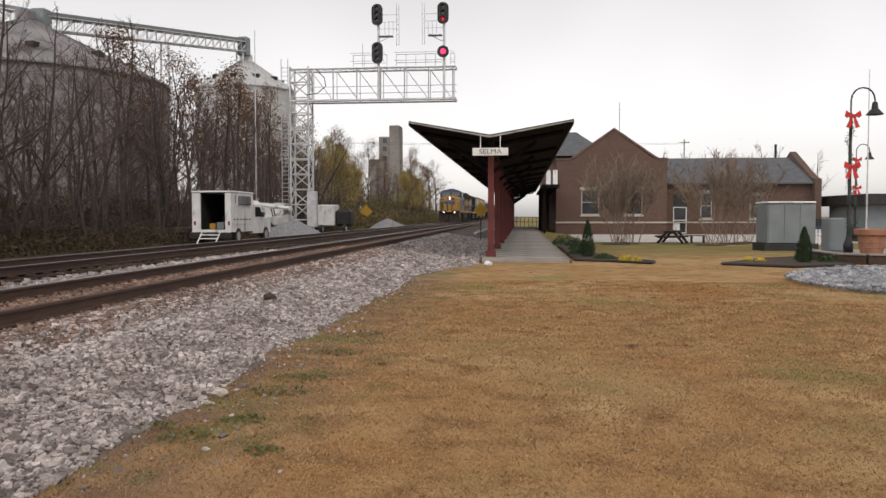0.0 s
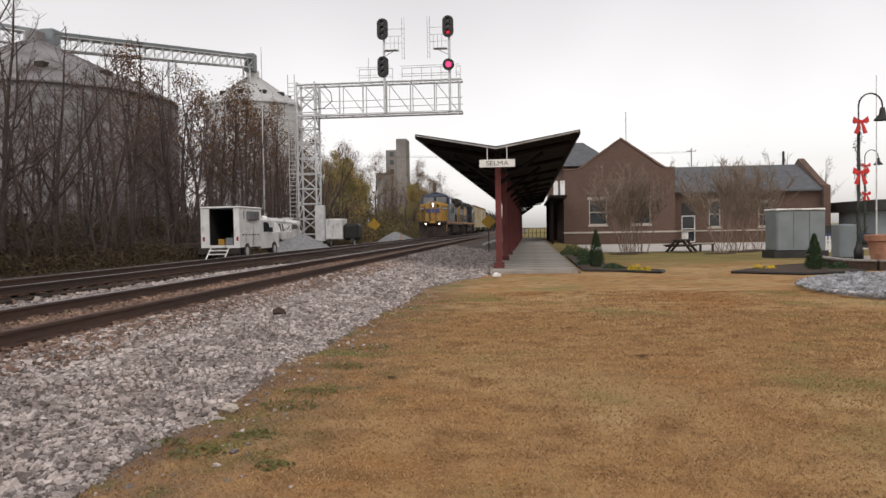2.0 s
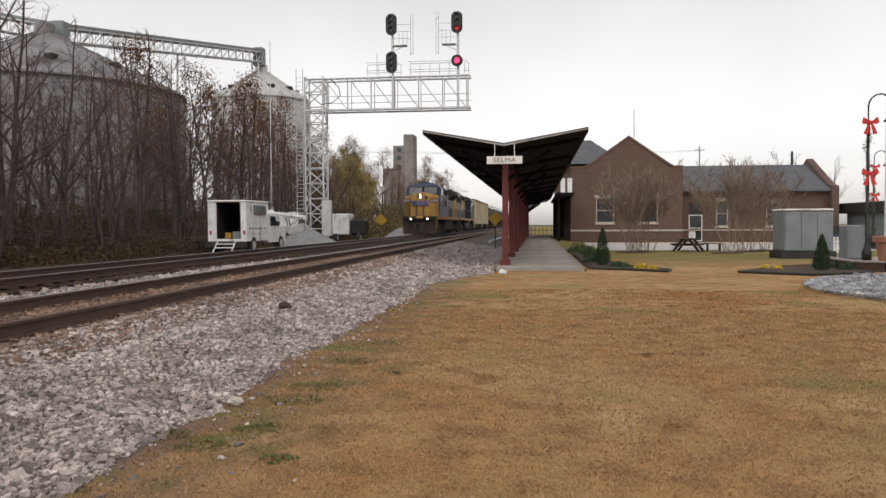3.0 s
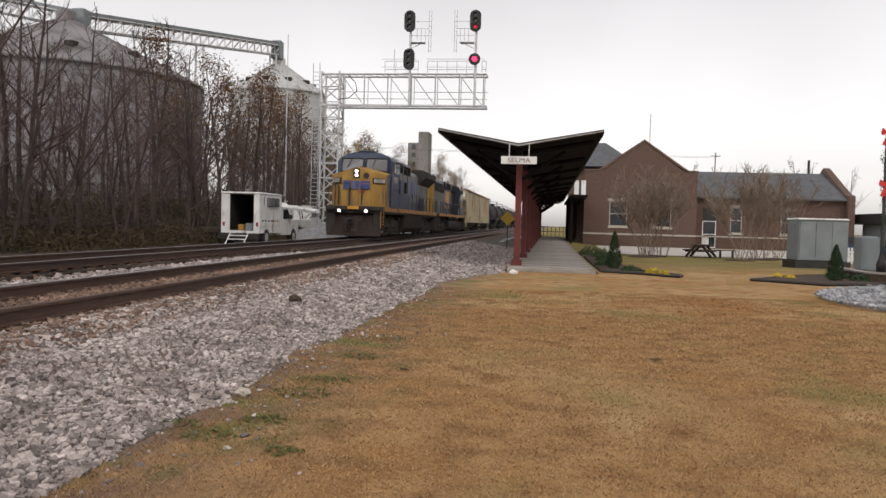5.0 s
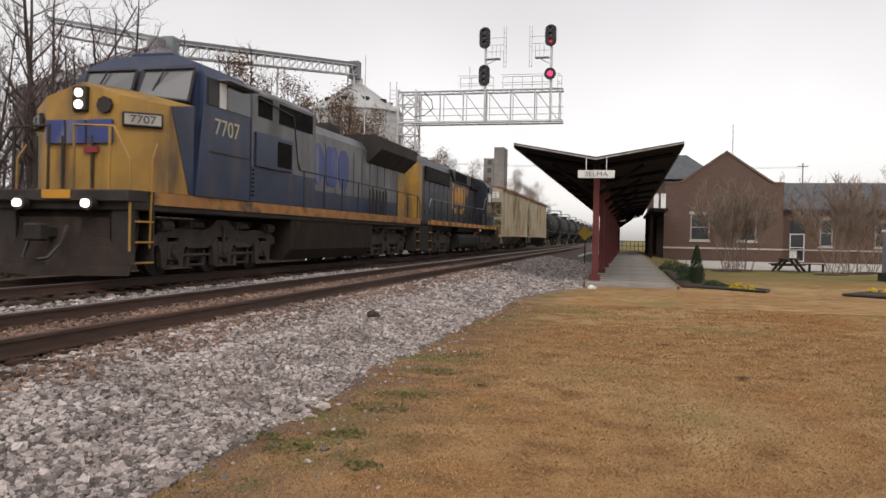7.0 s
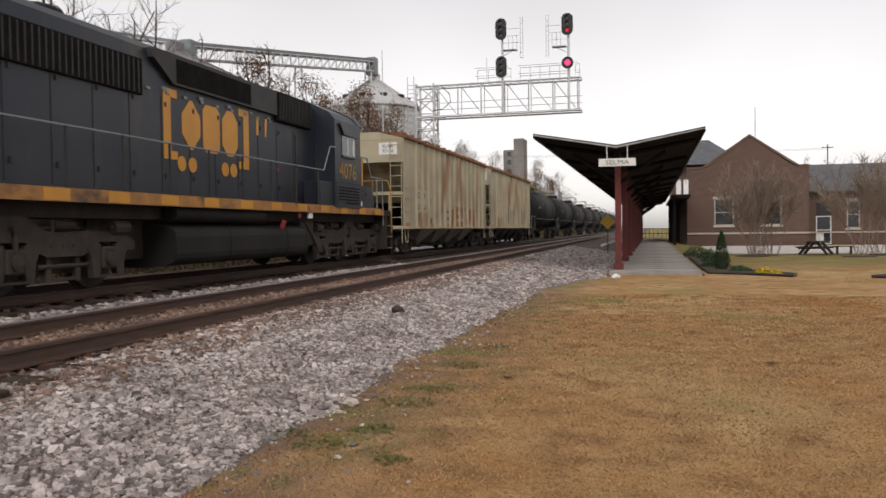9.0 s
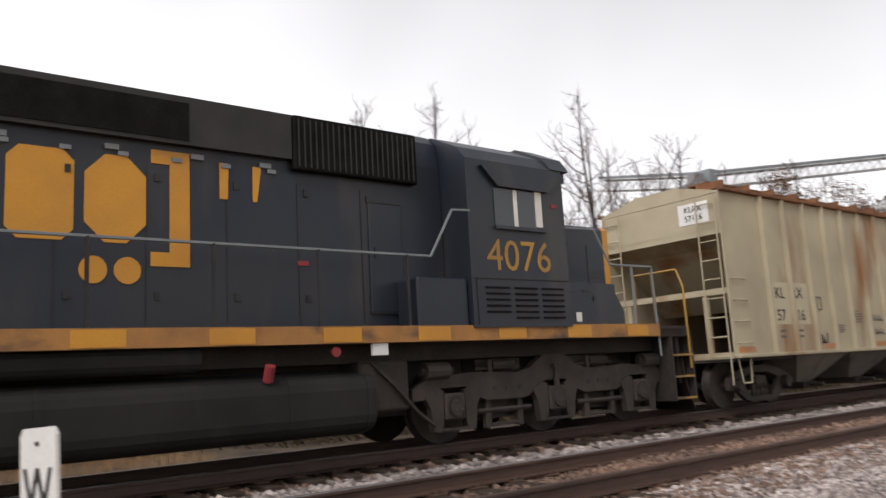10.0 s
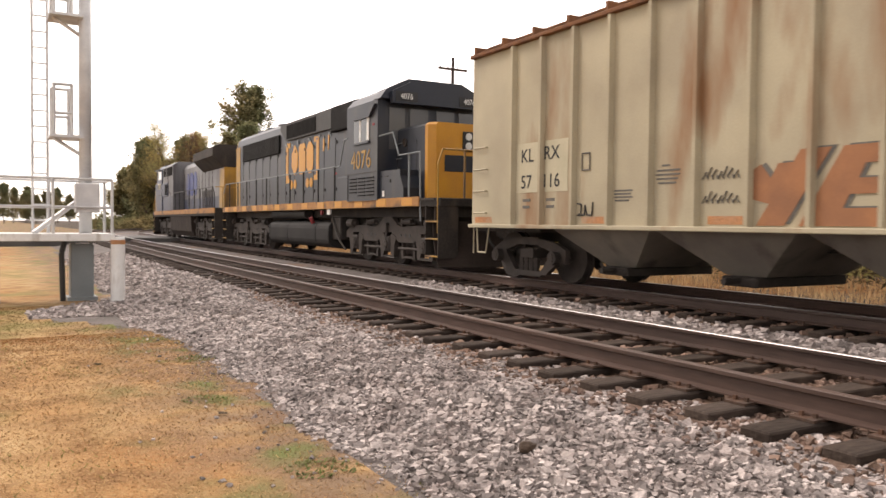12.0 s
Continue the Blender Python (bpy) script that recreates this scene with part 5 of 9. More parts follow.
        part("pedestal", bm, m_cabinet, t, "grey steel pedestal")
    bm = bmesh.new()
    pipe(bm, [(x + 0.42, y + 0.3, 0.0), (x + 0.44, y + 0.3, 0.9), (x + 0.38, y + 0.3, 1.12)], 0.05, 8)
    part("cable_duct", bm, m_black, t, "black cable duct")


signal_mast_behind()


def marker_post(x, y, z0, h, r):
    t = thing("marker_post", "white plastic marker post with an orange cap band", "post")
    bm = bmesh.new()
    lathe(bm, [(r, z0), (r, z0 + h - 0.13)], 14, (x, y))
    part("tube", bm, m_white, t, smooth=False)
    bm = bmesh.new()
    lathe(bm, [(r + 0.004, z0 + h - 0.13), (r + 0.004, z0 + h - 0.05)], 14, (x, y))
    part("band", bm, m_orange, t, "orange band")
    bm = bmesh.new()
    lathe(bm, [(r, z0 + h - 0.05), (r * 0.9, z0 + h)], 14, (x, y))
    part("cap", bm, m_white, t)


marker_post(-2.52, -16.4, -0.02, 1.22, 0.125)
bm = bmesh.new()
box(bm, -14.05, -13.75, -4.4, -4.1, 0.0, 0.75, 0.02)
solid("trackside_marker", bm, m_white, "small white marker post beyond the main track", "post")

# utility pole in the far trees
def utility_pole(x, y, h, label):
    t = thing("utility_pole", label, "utility pole", "utility poles")
    bm = bmesh.new()
    rod(bm, (x, y, 0), (x, y, h), 0.14, 8, 0.09)
    part("pole", bm, m_bark, t)
    bm = bmesh.new()
    box(bm, x - 0.9, x + 0.9, y - 0.05, y + 0.05, h - 0.7, h - 0.58)
    part("crossarm", bm, m_bark, t)
    bm = bmesh.new()
    for dx in (-0.8, -0.3, 0.3, 0.8):
        rod(bm, (x + dx, y, h - 0.58), (x + dx, y, h - 0.4), 0.035, 6)
    part("insulator", bm, m_cabinet, t)


utility_pole(-22.5, -38.0, 10.6, "weathered wooden utility pole beyond the tracks")
bm = bmesh.new()
rod(bm, (-19.0, 55.0, 0), (-19.0, 55.0, 14.6), 0.07, 6, 0.03)
solid("antenna_mast", bm, m_alu, "thin pale antenna mast beside the woods", "mast")


def wires():
    for (a, b) in (((-60, 130, 15), (30, 150, 14.6)), ((-60, 132, 15.4), (30, 152, 15.0))):
        bm = bmesh.new()
        a, b = Vector(a), Vector(b)
        pts = [a.lerp(b, i / 10) - Vector((0, 0, 4 * 0.8 * (i / 10) * (1 - i / 10))) for i in range(11)]
        pipe(bm, pts, 0.02, 3)
        solid("overhead_wire", bm, m_black, "thin overhead wire crossing the tracks", "wire", "overhead wires")


wires()
utility_pole(-60, 130.5, 16.0, "distant wooden utility pole carrying the overhead wires")
utility_pole(30, 151, 15.6, "distant wooden utility pole beyond the depot")


# ---------------------------------------------------------------- grain plant beyond the trees
def grain_bin(x, y, r, eave, peak, label, steel):
    t = thing("grain_bin", label, "grain bin", "grain bins")
    bm = bmesh.new()
    prof = []
    z = 0.0
    while z < eave:
        prof += [(r, z), (r + 0.06, z + 0.45)]
        z += 0.9
    prof.append((r, eave))
    lathe(bm, prof, 40, (x, y))
    part("bin_wall", bm, steel, t, "corrugated galvanised wall")
    bm = bmesh.new()
    lathe(bm, [(r + 0.3, eave - 0.1), (r + 0.3, eave + 0.05), (0.9, peak), (0.9, peak + 0.9)], 40, (x, y))
    part("roof", bm, steel, t, "conical sheet roof")
    for i in range(24):
        a = 2 * math.pi * i / 24
        bm = bmesh.new()
        rod(bm, (x + (r + 0.3) * math.cos(a), y + (r + 0.3) * math.sin(a), eave + 0.08), (x + 0.95 * math.cos(a), y + 0.95 * math.sin(a), peak + 0.03), 0.06, 4)
        part("roof_rib", bm, steel, t)
    for i in range(10):
        a = 2 * math.pi * (i + 0.5) / 10
        k = 0.72
        p = Vector((x + r * k * math.cos(a), y + r * k * math.sin(a), eave + (peak - eave) * (1 - k)))
        bm = bmesh.new()
        box(bm, p.x - 0.4, p.x + 0.4, p.y - 0.4, p.y + 0.4, p.z, p.z + 0.6)
        part("roof_vent", bm, m_dark, t)
    for i in range(40):
        a = 2 * math.pi * i / 40
        bm = bmesh.new()
        rod(bm, (x + (r + 0.1) * math.cos(a), y + (r + 0.1) * math.sin(a), 0), (x + (r + 0.1) * math.cos(a), y + (r + 0.1) * math.sin(a), eave), 0.06, 4)
        part("stiffener", bm, steel, t)


grain_bin(-38.6, 108.0, 6.6, 18.8, 23.0, "galvanised corrugated grain bin with conical roof beyond the trees", m_bin)
grain_bin(-46.8, 71.0, 12.6, 14.0, 19.8, "weathered corrugated grain bin with shade-darkened colour, half hidden by bare trees", m_bin_shaded)


def conveyor():
    t = thing("grain_conveyor", "overhead trussed grain conveyor bridge between the bins", "conveyor")
    a, b = Vector((-46.5, 73.0, 19.5)), Vector((-38.5, 107.0, 24.2))
    c = Vector((-61.0, 73.0, 22.4))
    for p, q, n in ((a, b, 22), (c, a, 12)):
        d = (q - p).normalized()
        s = Vector((-d.y, d.x, 0)).normalized() * 0.6
        bm = bmesh.new()
        for k in (-1, 1):
            for zz in (0, 1.3):
                rod(bm, p + s * k + Vector((0, 0, zz)), q + s * k + Vector((0, 0, zz)), 0.09, 4)
            for i in range(n):
                u, v = p.lerp(q, i / n), p.lerp(q, (i + 1) / n)
                rod(bm, u + s * k, v + s * k + Vector((0, 0, 1.3)), 0.05, 4)
                rod(bm, u + s * k, u + s * k + Vector((0, 0, 1.3)), 0.05, 4)
        part("truss", bm, m_alu, t, "steel truss")
        bm = bmesh.new()
        e = s * 0.9
        for k in (0,):
            v = [bm.verts.new(w) for w in (p - e + Vector((0, 0, 1.35)), p + e + Vector((0, 0, 1.35)), q + e + Vector((0, 0, 1.35)), q - e + Vector((0, 0, 1.35)), p - e + Vector((0, 0, 1.75)), p + e + Vector((0, 0, 1.75)), q + e + Vector((0, 0, 1.75)), q - e + Vector((0, 0, 1.75)))]
            for f in ((3, 2, 1, 0), (4, 5, 6, 7), (0, 1, 5, 4), (1, 2, 6, 5), (2, 3, 7, 6), (3, 0, 4, 7)):
                bm.faces.new([v[i] for i in f])
        part("trough", bm, m_cabinet, t, "enclosed grey conveyor trough")
    for f in (0.03, 0.52, 0.97):
        p = a.lerp(b, f)
        bm = bmesh.new()
        for dx in (-0.9, 0.9):
            rod(bm, (p.x + dx, p.y, 0), (p.x + dx * 0.5, p.y, p.z), 0.14, 5)
        for i in range(7):
            rod(bm, (p.x - 0.8, p.y, 2.5 + 3 * i), (p.x + 0.8, p.y, 4 + 3 * i), 0.06, 4)
        part("support_leg", bm, m_alu, t)
    for p in (a, b):
        bm = bmesh.new()
        box(bm, p.x - 0.7, p.x + 0.7, p.y - 0.7, p.y + 0.7, p.z - 0.6, p.z + 1.95, 0.1)
        part("drive_head", bm, m_cabinet, t)


conveyor()


def elevator_tower():
    t = thing("grain_elevator", "tall grey concrete grain elevator tower far off", "tower")
    D = 230.0
    def w(px, d=D):
        lat = (px - 784) / 1392 * d
        return 0.995 * lat - 0.1 * d, 0.1 * lat + 0.995 * d
    x, y = w(682)
    bm = bmesh.new()
    box(bm, x - 1.8, x + 1.3, y, y + 6, 0, 24.4)
    part("shaft", bm, m_elevator, t)
    bm = bmesh.new()
    box(bm, x + 1.3, x + 4.3, y - 0.4, y + 6, 0, 27.6, 0.1)
    part("headhouse", bm, m_elevator, t)
    for zz in (17.5, 20.2, 22.6):
        bm = bmesh.new()
        box(bm, x - 0.6, x + 0.5, y - 0.12, y - 0.02, zz, zz + 1.3)
        part("window", bm, m_glass, t)
    for k, (dx, h) in enumerate(((5.0, 14.5), (8.0, 12.5), (-3.5, 18.0))):
        bm = bmesh.new()
        box(bm, x + dx - 1.6, x + dx + 1.6, y + 2, y + 8, 0, h, 0.1)
        part("annex", bm, m_elevator, t)


elevator_tower()


# ---------------------------------------------------------------- utility trucks and spoil heaps
def wheel_part(t, x, y, z, r, w, nm="wheel"):
    bm = bmesh.new()
    rod(bm, (x - w / 2, y, z), (x + w / 2, y, z), r, 18)
    o = part(nm, bm, m_black, t, "black rubber tyre")
    bm = bmesh.new()
    rod(bm, (x - w / 2 - 0.01, y, z), (x + w / 2 + 0.01, y, z), r * 0.55, 12)
    part("rim", bm, m_alu, o)


def service_truck(x0, y0):
    t = thing("service_truck", "white utility service truck with an open rear door and steps", "truck", "utility trucks")
    x1 = x0 + 1.95
    zb = 0.62
    w = 0.06
    bm = bmesh.new()   # hollow rear body
    box(bm, x0, x0 + 0.42, y0, y0 + 3.1, zb, 2.52)
    box(bm, x1 - 0.30, x1, y0, y0 + 3.1, zb, 2.52)
    box(bm, x0 + 0.42, x1 - 0.30, y0, y0 + 3.1, zb, zb + 0.12)
    box(bm, x0 + 0.42, x1 - 0.30, y0 + 3.0, y0 + 3.1, zb + 0.12, 2.40)
    part("body", bm, m_white, t, "white service body with side lockers")
    bm = bmesh.new()
    box(bm, x0 - 0.03, x1 + 0.03, y0 - 0.04, y0 + 3.14, 2.522, 2.62, 0.03)
    part("body_roof", bm, m_white, t)
    bm = bmesh.new()   # black lining of the cargo space
    box(bm, x0 + 0.421, x0 + 0.45, y0 + 0.06, y0 + 2.99, zb + 0.13, 2.51)
    box(bm, x1 - 0.33, x1 - 0.301, y0 + 0.06, y0 + 2.99, zb + 0.13, 2.51)
    box(bm, x0 + 0.451, x1 - 0.331, y0 + 2.90, y0 + 2.99, zb + 0.13, 2.51)
    box(bm, x0 + 0.451, x1 - 0.331, y0 + 0.10, y0 + 2.89, zb + 0.125, zb + 0.14)
    part("lining", bm, m_black, t, "black lined cargo space")
    for zz in (1.0, 1.55):
        bm = bmesh.new()
        box(bm, x1 + 0.002, x1 + 0.02, y0 + 0.15, y0 + 2.9, zz, zz + 0.5)
        part("locker_door", bm, m_white, t)
    for i in range(6):
        bm = bmesh.new()
        box(bm, x1 + 0.021, x1 + 0.035, y0 + 0.3 + 0.42 * i, y0 + 0.48 + 0.42 * i, 1.2, 1.27)
        part("locker_latch", bm, m_black, t)
    bm = bmesh.new()
    box(bm, x0 + 0.6, x1 - 0.55, y0 + 2.3, y0 + 2.9, zb + 0.12, zb + 0.75)
    part("shelf_unit", bm, m_dark, t)
    bm = bmesh.new()
    box(bm, x0 + 0.75, x0 + 1.02, y0 + 0.3, y0 + 0.6, zb + 0.12, zb + 0.42)
    part("toolbox", bm, m_yellow, t, "yellow toolbox")
    bm = bmesh.new()
    box(bm, x0 + 1.15, x0 + 1.5, y0 + 0.25, y0 + 0.6, zb + 0.12, zb + 0.48)
    part("cool_box", bm, m_cabinet, t)
    bm = bmesh.new()
    box(bm, x0 - 0.05, x1 + 0.05, y0 - 0.30, y0 - 0.02, 0.30, 0.60, 0.03)
    part("rear_bumper", bm, m_dark, t, "dark rear step bumper")
    bm = bmesh.new()
    for dx in (0.62, 1.52):
        rod(bm, (x0 + dx, y0 - 0.32, 0.62), (x0 + dx - 0.1, y0 - 0.75, 0.06), 0.035, 4)
    for k in (0.25, 0.6):
        rod(bm, (x0 + 0.56, y0 - 0.32 - 0.43 * k, 0.62 - 0.5 * k), (x0 + 1.46, y0 - 0.32 - 0.43 * k, 0.62 - 0.5 * k), 0.03, 4)
    part("rear_steps", bm, m_white, t, "white folding steps")
    bm = bmesh.new()
    prism(bm, [(y0 + 3.12, 0.5), (y0 + 6.0, 0.5), (y0 + 6.05, 1.05), (y0 + 5.9, 1.25), (y0 + 4.75, 1.36), (y0 + 4.25, 1.95), (y0 + 3.12, 1.98)], "x", x0 + 0.03, x1 - 0.03)
    part("cab", bm, m_white, t, "white pickup cab and bonnet")
    bm = bmesh.new()
    prism(bm, [(y0 + 3.5, 1.36), (y0 + 4.62, 1.38), (y0 + 4.22, 1.86), (y0 + 3.5, 1.88)], "x", x0 + 0.01, x1 - 0.01)
    part("side_window", bm, m_glass, t)
    bm = bmesh.new()
    prism(bm, [(y0 + 4.80, 1.38), (y0 + 4.30, 1.94), (y0 + 4.27, 1.92), (y0 + 4.76, 1.37)], "x", x0 + 0.15, x1 - 0.15)
    part("windscreen", bm, m_glass, t)
    bm = bmesh.new()
    box(bm, x1, x1 + 0.16, y0 + 4.35, y0 + 4.45, 1.35, 1.6)
    part("mirror", bm, m_black, t)
    for yy in (0.95, 5.15):
        for xx in (x0 + 0.12, x1 - 0.12):
            wheel_part(t, xx, y0 + yy, 0.42, 0.40, 0.26)
    bm = bmesh.new()
    for i in range(4):
        rod(bm, (x1 - 0.02 + 0.06, y0 + 0.5 + 0.7 * i, 2.0), (x1 - 0.02 + 0.06, y0 + 0.5 + 0.7 * i, 2.4), 0.02, 4)
    box(bm, x1 + 0.01, x1 + 0.12, y0 + 0.9, y0 + 2.5, 1.95, 2.4, 0.03)
    part("rolled_hose_rack", bm, m_grey, t, "grey side rack")
    for xx in (x0 + 0.14, x1 - 0.12):
        bm = bmesh.new()
        box(bm, xx - 0.05, xx + 0.05, y0 - 0.02, y0 - 0.002, 0.95, 1.15)
        part("tail_light", bm, m_red_tag, t)


service_truck(-15.85, 36.6)


def crane_truck(x0, y0):
    t = thing("crane_truck", "white utility truck with a folded crane boom by the gantry", "truck", "utility trucks")
    bm = bmesh.new()
    box(bm, x0, x0 + 2.1, y0, y0 + 3.6, 0.75, 1.35, 0.04)
    part("flatbed", bm, m_white, t)
    bm = bmesh.new()
    prism(bm, [(y0 + 3.65, 0.6), (y0 + 6.4, 0.6), (y0 + 6.4, 1.35), (y0 + 5.2, 1.5), (y0 + 4.9, 2.3), (y0 + 3.65, 2.35)], "x", x0, x0 + 2.1)
    part("cab", bm, m_white, t)
    bm = bmesh.new()
    prism(bm, [(y0 + 3.9, 1.5), (y0 + 5.05, 1.55), (y0 + 4.8, 2.2), (y0 + 3.9, 2.22)], "x", x0 - 0.02, x0 + 2.12)
    part("cab_window", bm, m_glass, t)
    bm = bmesh.new()
    box(bm, x0 + 0.6, x0 + 1.4, y0 + 1.2, y0 + 2.0, 1.36, 2.3, 0.05)
    rod(bm, (x0 + 1.0, y0 + 1.6, 2.2), (x0 + 3.9, y0 - 0.6, 1.9), 0.16, 6)
    rod(bm, (x0 + 1.0, y0 + 1.6, 2.3), (x0 - 0.6, y0 + 1.2, 2.6), 0.14, 6)
    box(bm, x0 - 1.0, x0 - 0.3, y0 + 0.9, y0 + 1.6, 2.0, 2.7, 0.06)
    part("boom", bm, m_white, t, "white folded boom")
    for yy in (0.9, 5.4):
        for xx in (x0 + 0.15, x0 + 1.95):
            wheel_part(t, xx, y0 + yy, 0.5, 0.48, 0.3)


crane_truck(-19.2, 51.5)


def trailer(x, y):
    t = thing("equipment_trailer", "small white equipment trailer with a black tarpaulin", "trailer")
    bm = bmesh.new()
    box(bm, x - 1.0, x + 0.4, y, y + 1.8, 0.6, 2.3, 0.08)
    part("body", bm, m_white, t)
    bm = bmesh.new()
    box(bm, x + 0.42, x + 1.7, y + 0.1, y + 1.6, 0.55, 1.9, 0.2)
    part("tarpaulin", bm, m_black, t, "black bulging tarpaulin")
    for dx in (-0.7, 1.2):
        wheel_part(t, x + dx, y + 0.2, 0.38, 0.36, 0.25)


trailer(-15.4, 62.0)


def heap(x, y, r, h, label, seed):
    bm = bmesh.new()
    rings = []
    for j in range(7):
        q = j / 6
        rings.append([bm.verts.new((x + r * (1 - q) * math.cos(a) * (1 + 0.18 * noise.noise((math.cos(a) * 2 + seed, math.sin(a) * 2, q))), y + r * (1 - q) * math.sin(a), -0.05 + (h + 0.05) * (1 - (1 - q) ** 1.25) * (1 + 0.12 * noise.noise((a, q * 3, seed))))) for a in [2 * math.pi * i / 22 for i in range(22)]])
    for p, q in zip(rings, rings[1:]):
        for i in range(22):
            j = (i + 1) % 22
            bm.faces.new((p[i], p[j], q[j], q[i]))
    bmesh.ops.remove_doubles(bm, verts=bm.verts, dist=0.001)
    solid("gravel_mound", bm, m_grey_gravel, label, "gravel heap", "gravel heaps", smooth=True)


heap(-14.9, 50.3, 2.4, 1.15, "heap of dark grey crushed stone beside the track", 1.0)
heap(-14.4, 84, 2.2, 1.1, "small heap of grey crushed stone by the track", 4.0)
for i in range(3):
    bm = bmesh.new()
    rod(bm, (-21.5 + 0.5 * i, 37 + i * 0.3, 0.25 + 0.1 * i), (-17.0 + 0.3 * i, 38.5, 0.3 + 0.15 * i), 0.28, 8)
    solid("log", bm, m_bark, "dark felled log lying at the woods' edge", "log", "felled logs")
bm = bmesh.new()
lathe(bm, [(0.18, 0.2), (0.18, 0.23), (0.12, 0.24), (0.03, 0.85)], 10, (-12.9, 78))
solid("traffic_cone", bm, m_orange, "orange traffic cone beside the far track", "cone")

# ---------------------------------------------------------------- the train
# Each vehicle: x across (positive towards the viewer), y back from its leading coupler, z over the rail.
SPIN = []      # (wheelset, radius) to be turned as the train rolls


def wheelset(parent, y, z, r, cap=True):
    bm = bmesh.new()
    for s in (-1, 1):
        rod(bm, (s * 0.68, 0, 0), (s * 0.82, 0, 0), r, 20)
        rod(bm, (s * 0.66, 0, 0), (s * 0.70, 0, 0), r + 0.025, 20)
        if cap:
            rod(bm, (s * 1.255, 0, 0), (s * 1.268, 0, 0), 0.055, 10)
            rod(bm, (s * 1.12, 0, 0), (s * 1.26, 0, 0), 0.12, 12)
            for k in range(3):
                a = 2 * math.pi * k / 3
                rod(bm, (s * 1.26, 0.07 * math.cos(a), 0.07 * math.sin(a)), (s * 1.275, 0.06 * math.cos(a), 0.06 * math.sin(a)), 0.02, 5)
    rod(bm, (-1.12, 0, 0), (1.12, 0, 0), 0.08, 8)
    o = part("wheelset", bm, m_truckcast, parent)
    o.matrix_basis = pose(0, y, z)
    SPIN.append((o, r, y, z))
    return o


def loco_truck(parent, ys, end):
    """Three-axle cast truck; its axles at ys."""
    yc = ys[1]
    bm = bmesh.new()
    y0, y2 = ys[0] - yc, ys[2] - yc
    for s in (-1, 1):
        xa, xb = (1.05, 1.17) if s > 0 else (-1.17, -1.05)
        # cast side frame: humped over the middle axle, dipping between the axles
        half = [(-y2 - 0.72, 0.64), (-y2 - 0.72, 0.80), (-y2 - 0.42, 0.95), (-y2 + 0.35, 1.00), (-0.82, 0.96), (-0.55, 1.02), (-0.24, 1.21)]
        under = [(-y2 - 0.34, 0.66), (-y2 - 0.22, 0.80), (-y2 + 0.22, 0.80), (-y2 + 0.42, 0.66), (-y2 + 0.62, 0.58), (-0.66, 0.58), (-0.42, 0.68), (-0.22, 0.82)]
        prism(bm, half + [(-y, z) for y, z in half[::-1]] + [(-y, z) for y, z in under] + under[::-1], "x", xa, xb)
        for yy in (y0, 0, y2):   # axle boxes and pedestals
            for q in (-1, 1):
                prism(bm, [(yy + q * 0.52, 0.70), (yy + q * 0.42, 0.52), (yy + q * 0.38, 0.20), (yy + q * 0.25, 0.19), (yy + q * 0.20, 0.34), (yy + q * 0.19, 0.76), (yy + q * 0.30, 0.80)][::q], "x", xa + s * 0.012, xb + s * 0.012)
            box(bm, min(xa, xb) + s * 0.008, max(xa, xb) + s * 0.008, yy - 0.24, yy + 0.24, 0.20, 0.24)
            box(bm, min(xa, xb) + s * 0.03, max(xa, xb) + s * 0.05, yy - 0.18, yy + 0.18, 0.34, 0.72, 0.03)
        for yy in (y0 - 0.30, y2 + 0.30):   # brake cylinders
            rod(bm, (s * 1.16, yy - 0.20, 1.04), (s * 1.16, yy + 0.20, 1.04), 0.125, 10)
            rod(bm, (s * 1.16, yy - 0.26, 1.04), (s * 1.16, yy + 0.30, 1.04), 0.05, 6)
        for yy in (y0 + 1.0, y2 - 1.0):
            rod(bm, (s * 1.12, yy - 0.22, 1.08), (s * 1.12, yy + 0.22, 1.08), 0.07, 8)
            rod(bm, (s * 1.12, yy - 0.55, 1.04), (s * 1.12, yy + 0.35, 1.04), 0.025, 5)
            box(bm, s * 1.12 - 0.05, s * 1.12 + 0.05, yy - 0.32, yy - 0.24, 0.96, 1.16)
            rod(bm, (s * 1.10, yy - 0.55, 0.43), (s * 1.10, yy + 0.55, 0.43), 0.04, 6)
            rod(bm, (s * 1.10, yy - 0.25, 0.22), (s * 1.10, yy + 0.28, 0.22), 0.03, 5)
            for d in (-0.32, 0.32):   # brake hangers
                prism(bm, [(yy + d - 0.06, 0.18), (yy + d + 0.06, 0.18), (yy + d + 0.04, 0.56), (yy + d - 0.04, 0.56)], "x", s * 1.08 - 0.04, s * 1.08 + 0.04)
        rod(bm, (s * 1.20, 0.0, 0.44), (s * 1.20, 0.0, 0.86), 0.045, 8)   # damper on the middle axle
        rod(bm, (s * 1.20, 0.0, 0.84), (s * 1.20, 0.0, 1.02), 0.028, 6)
        box(bm, s * 1.20 - 0.05, s * 1.20 + 0.05, -0.07, 0.07, 1.0, 1.06)
    box(bm, -0.95, 0.95, y0 + 0.62, -0.55, 0.30, 1.18)
    box(bm, -0.95, 0.95, 0.55, y2 - 0.62, 0.30, 1.18)
    box(bm, -0.62, 0.62, y0 - 0.5, y2 + 0.5, 0.50, 1.20)
    o = part("truck", bm, m_truckcast, parent, "grimy cast three-axle truck")
    o.matrix_basis = pose(0, yc, 0)
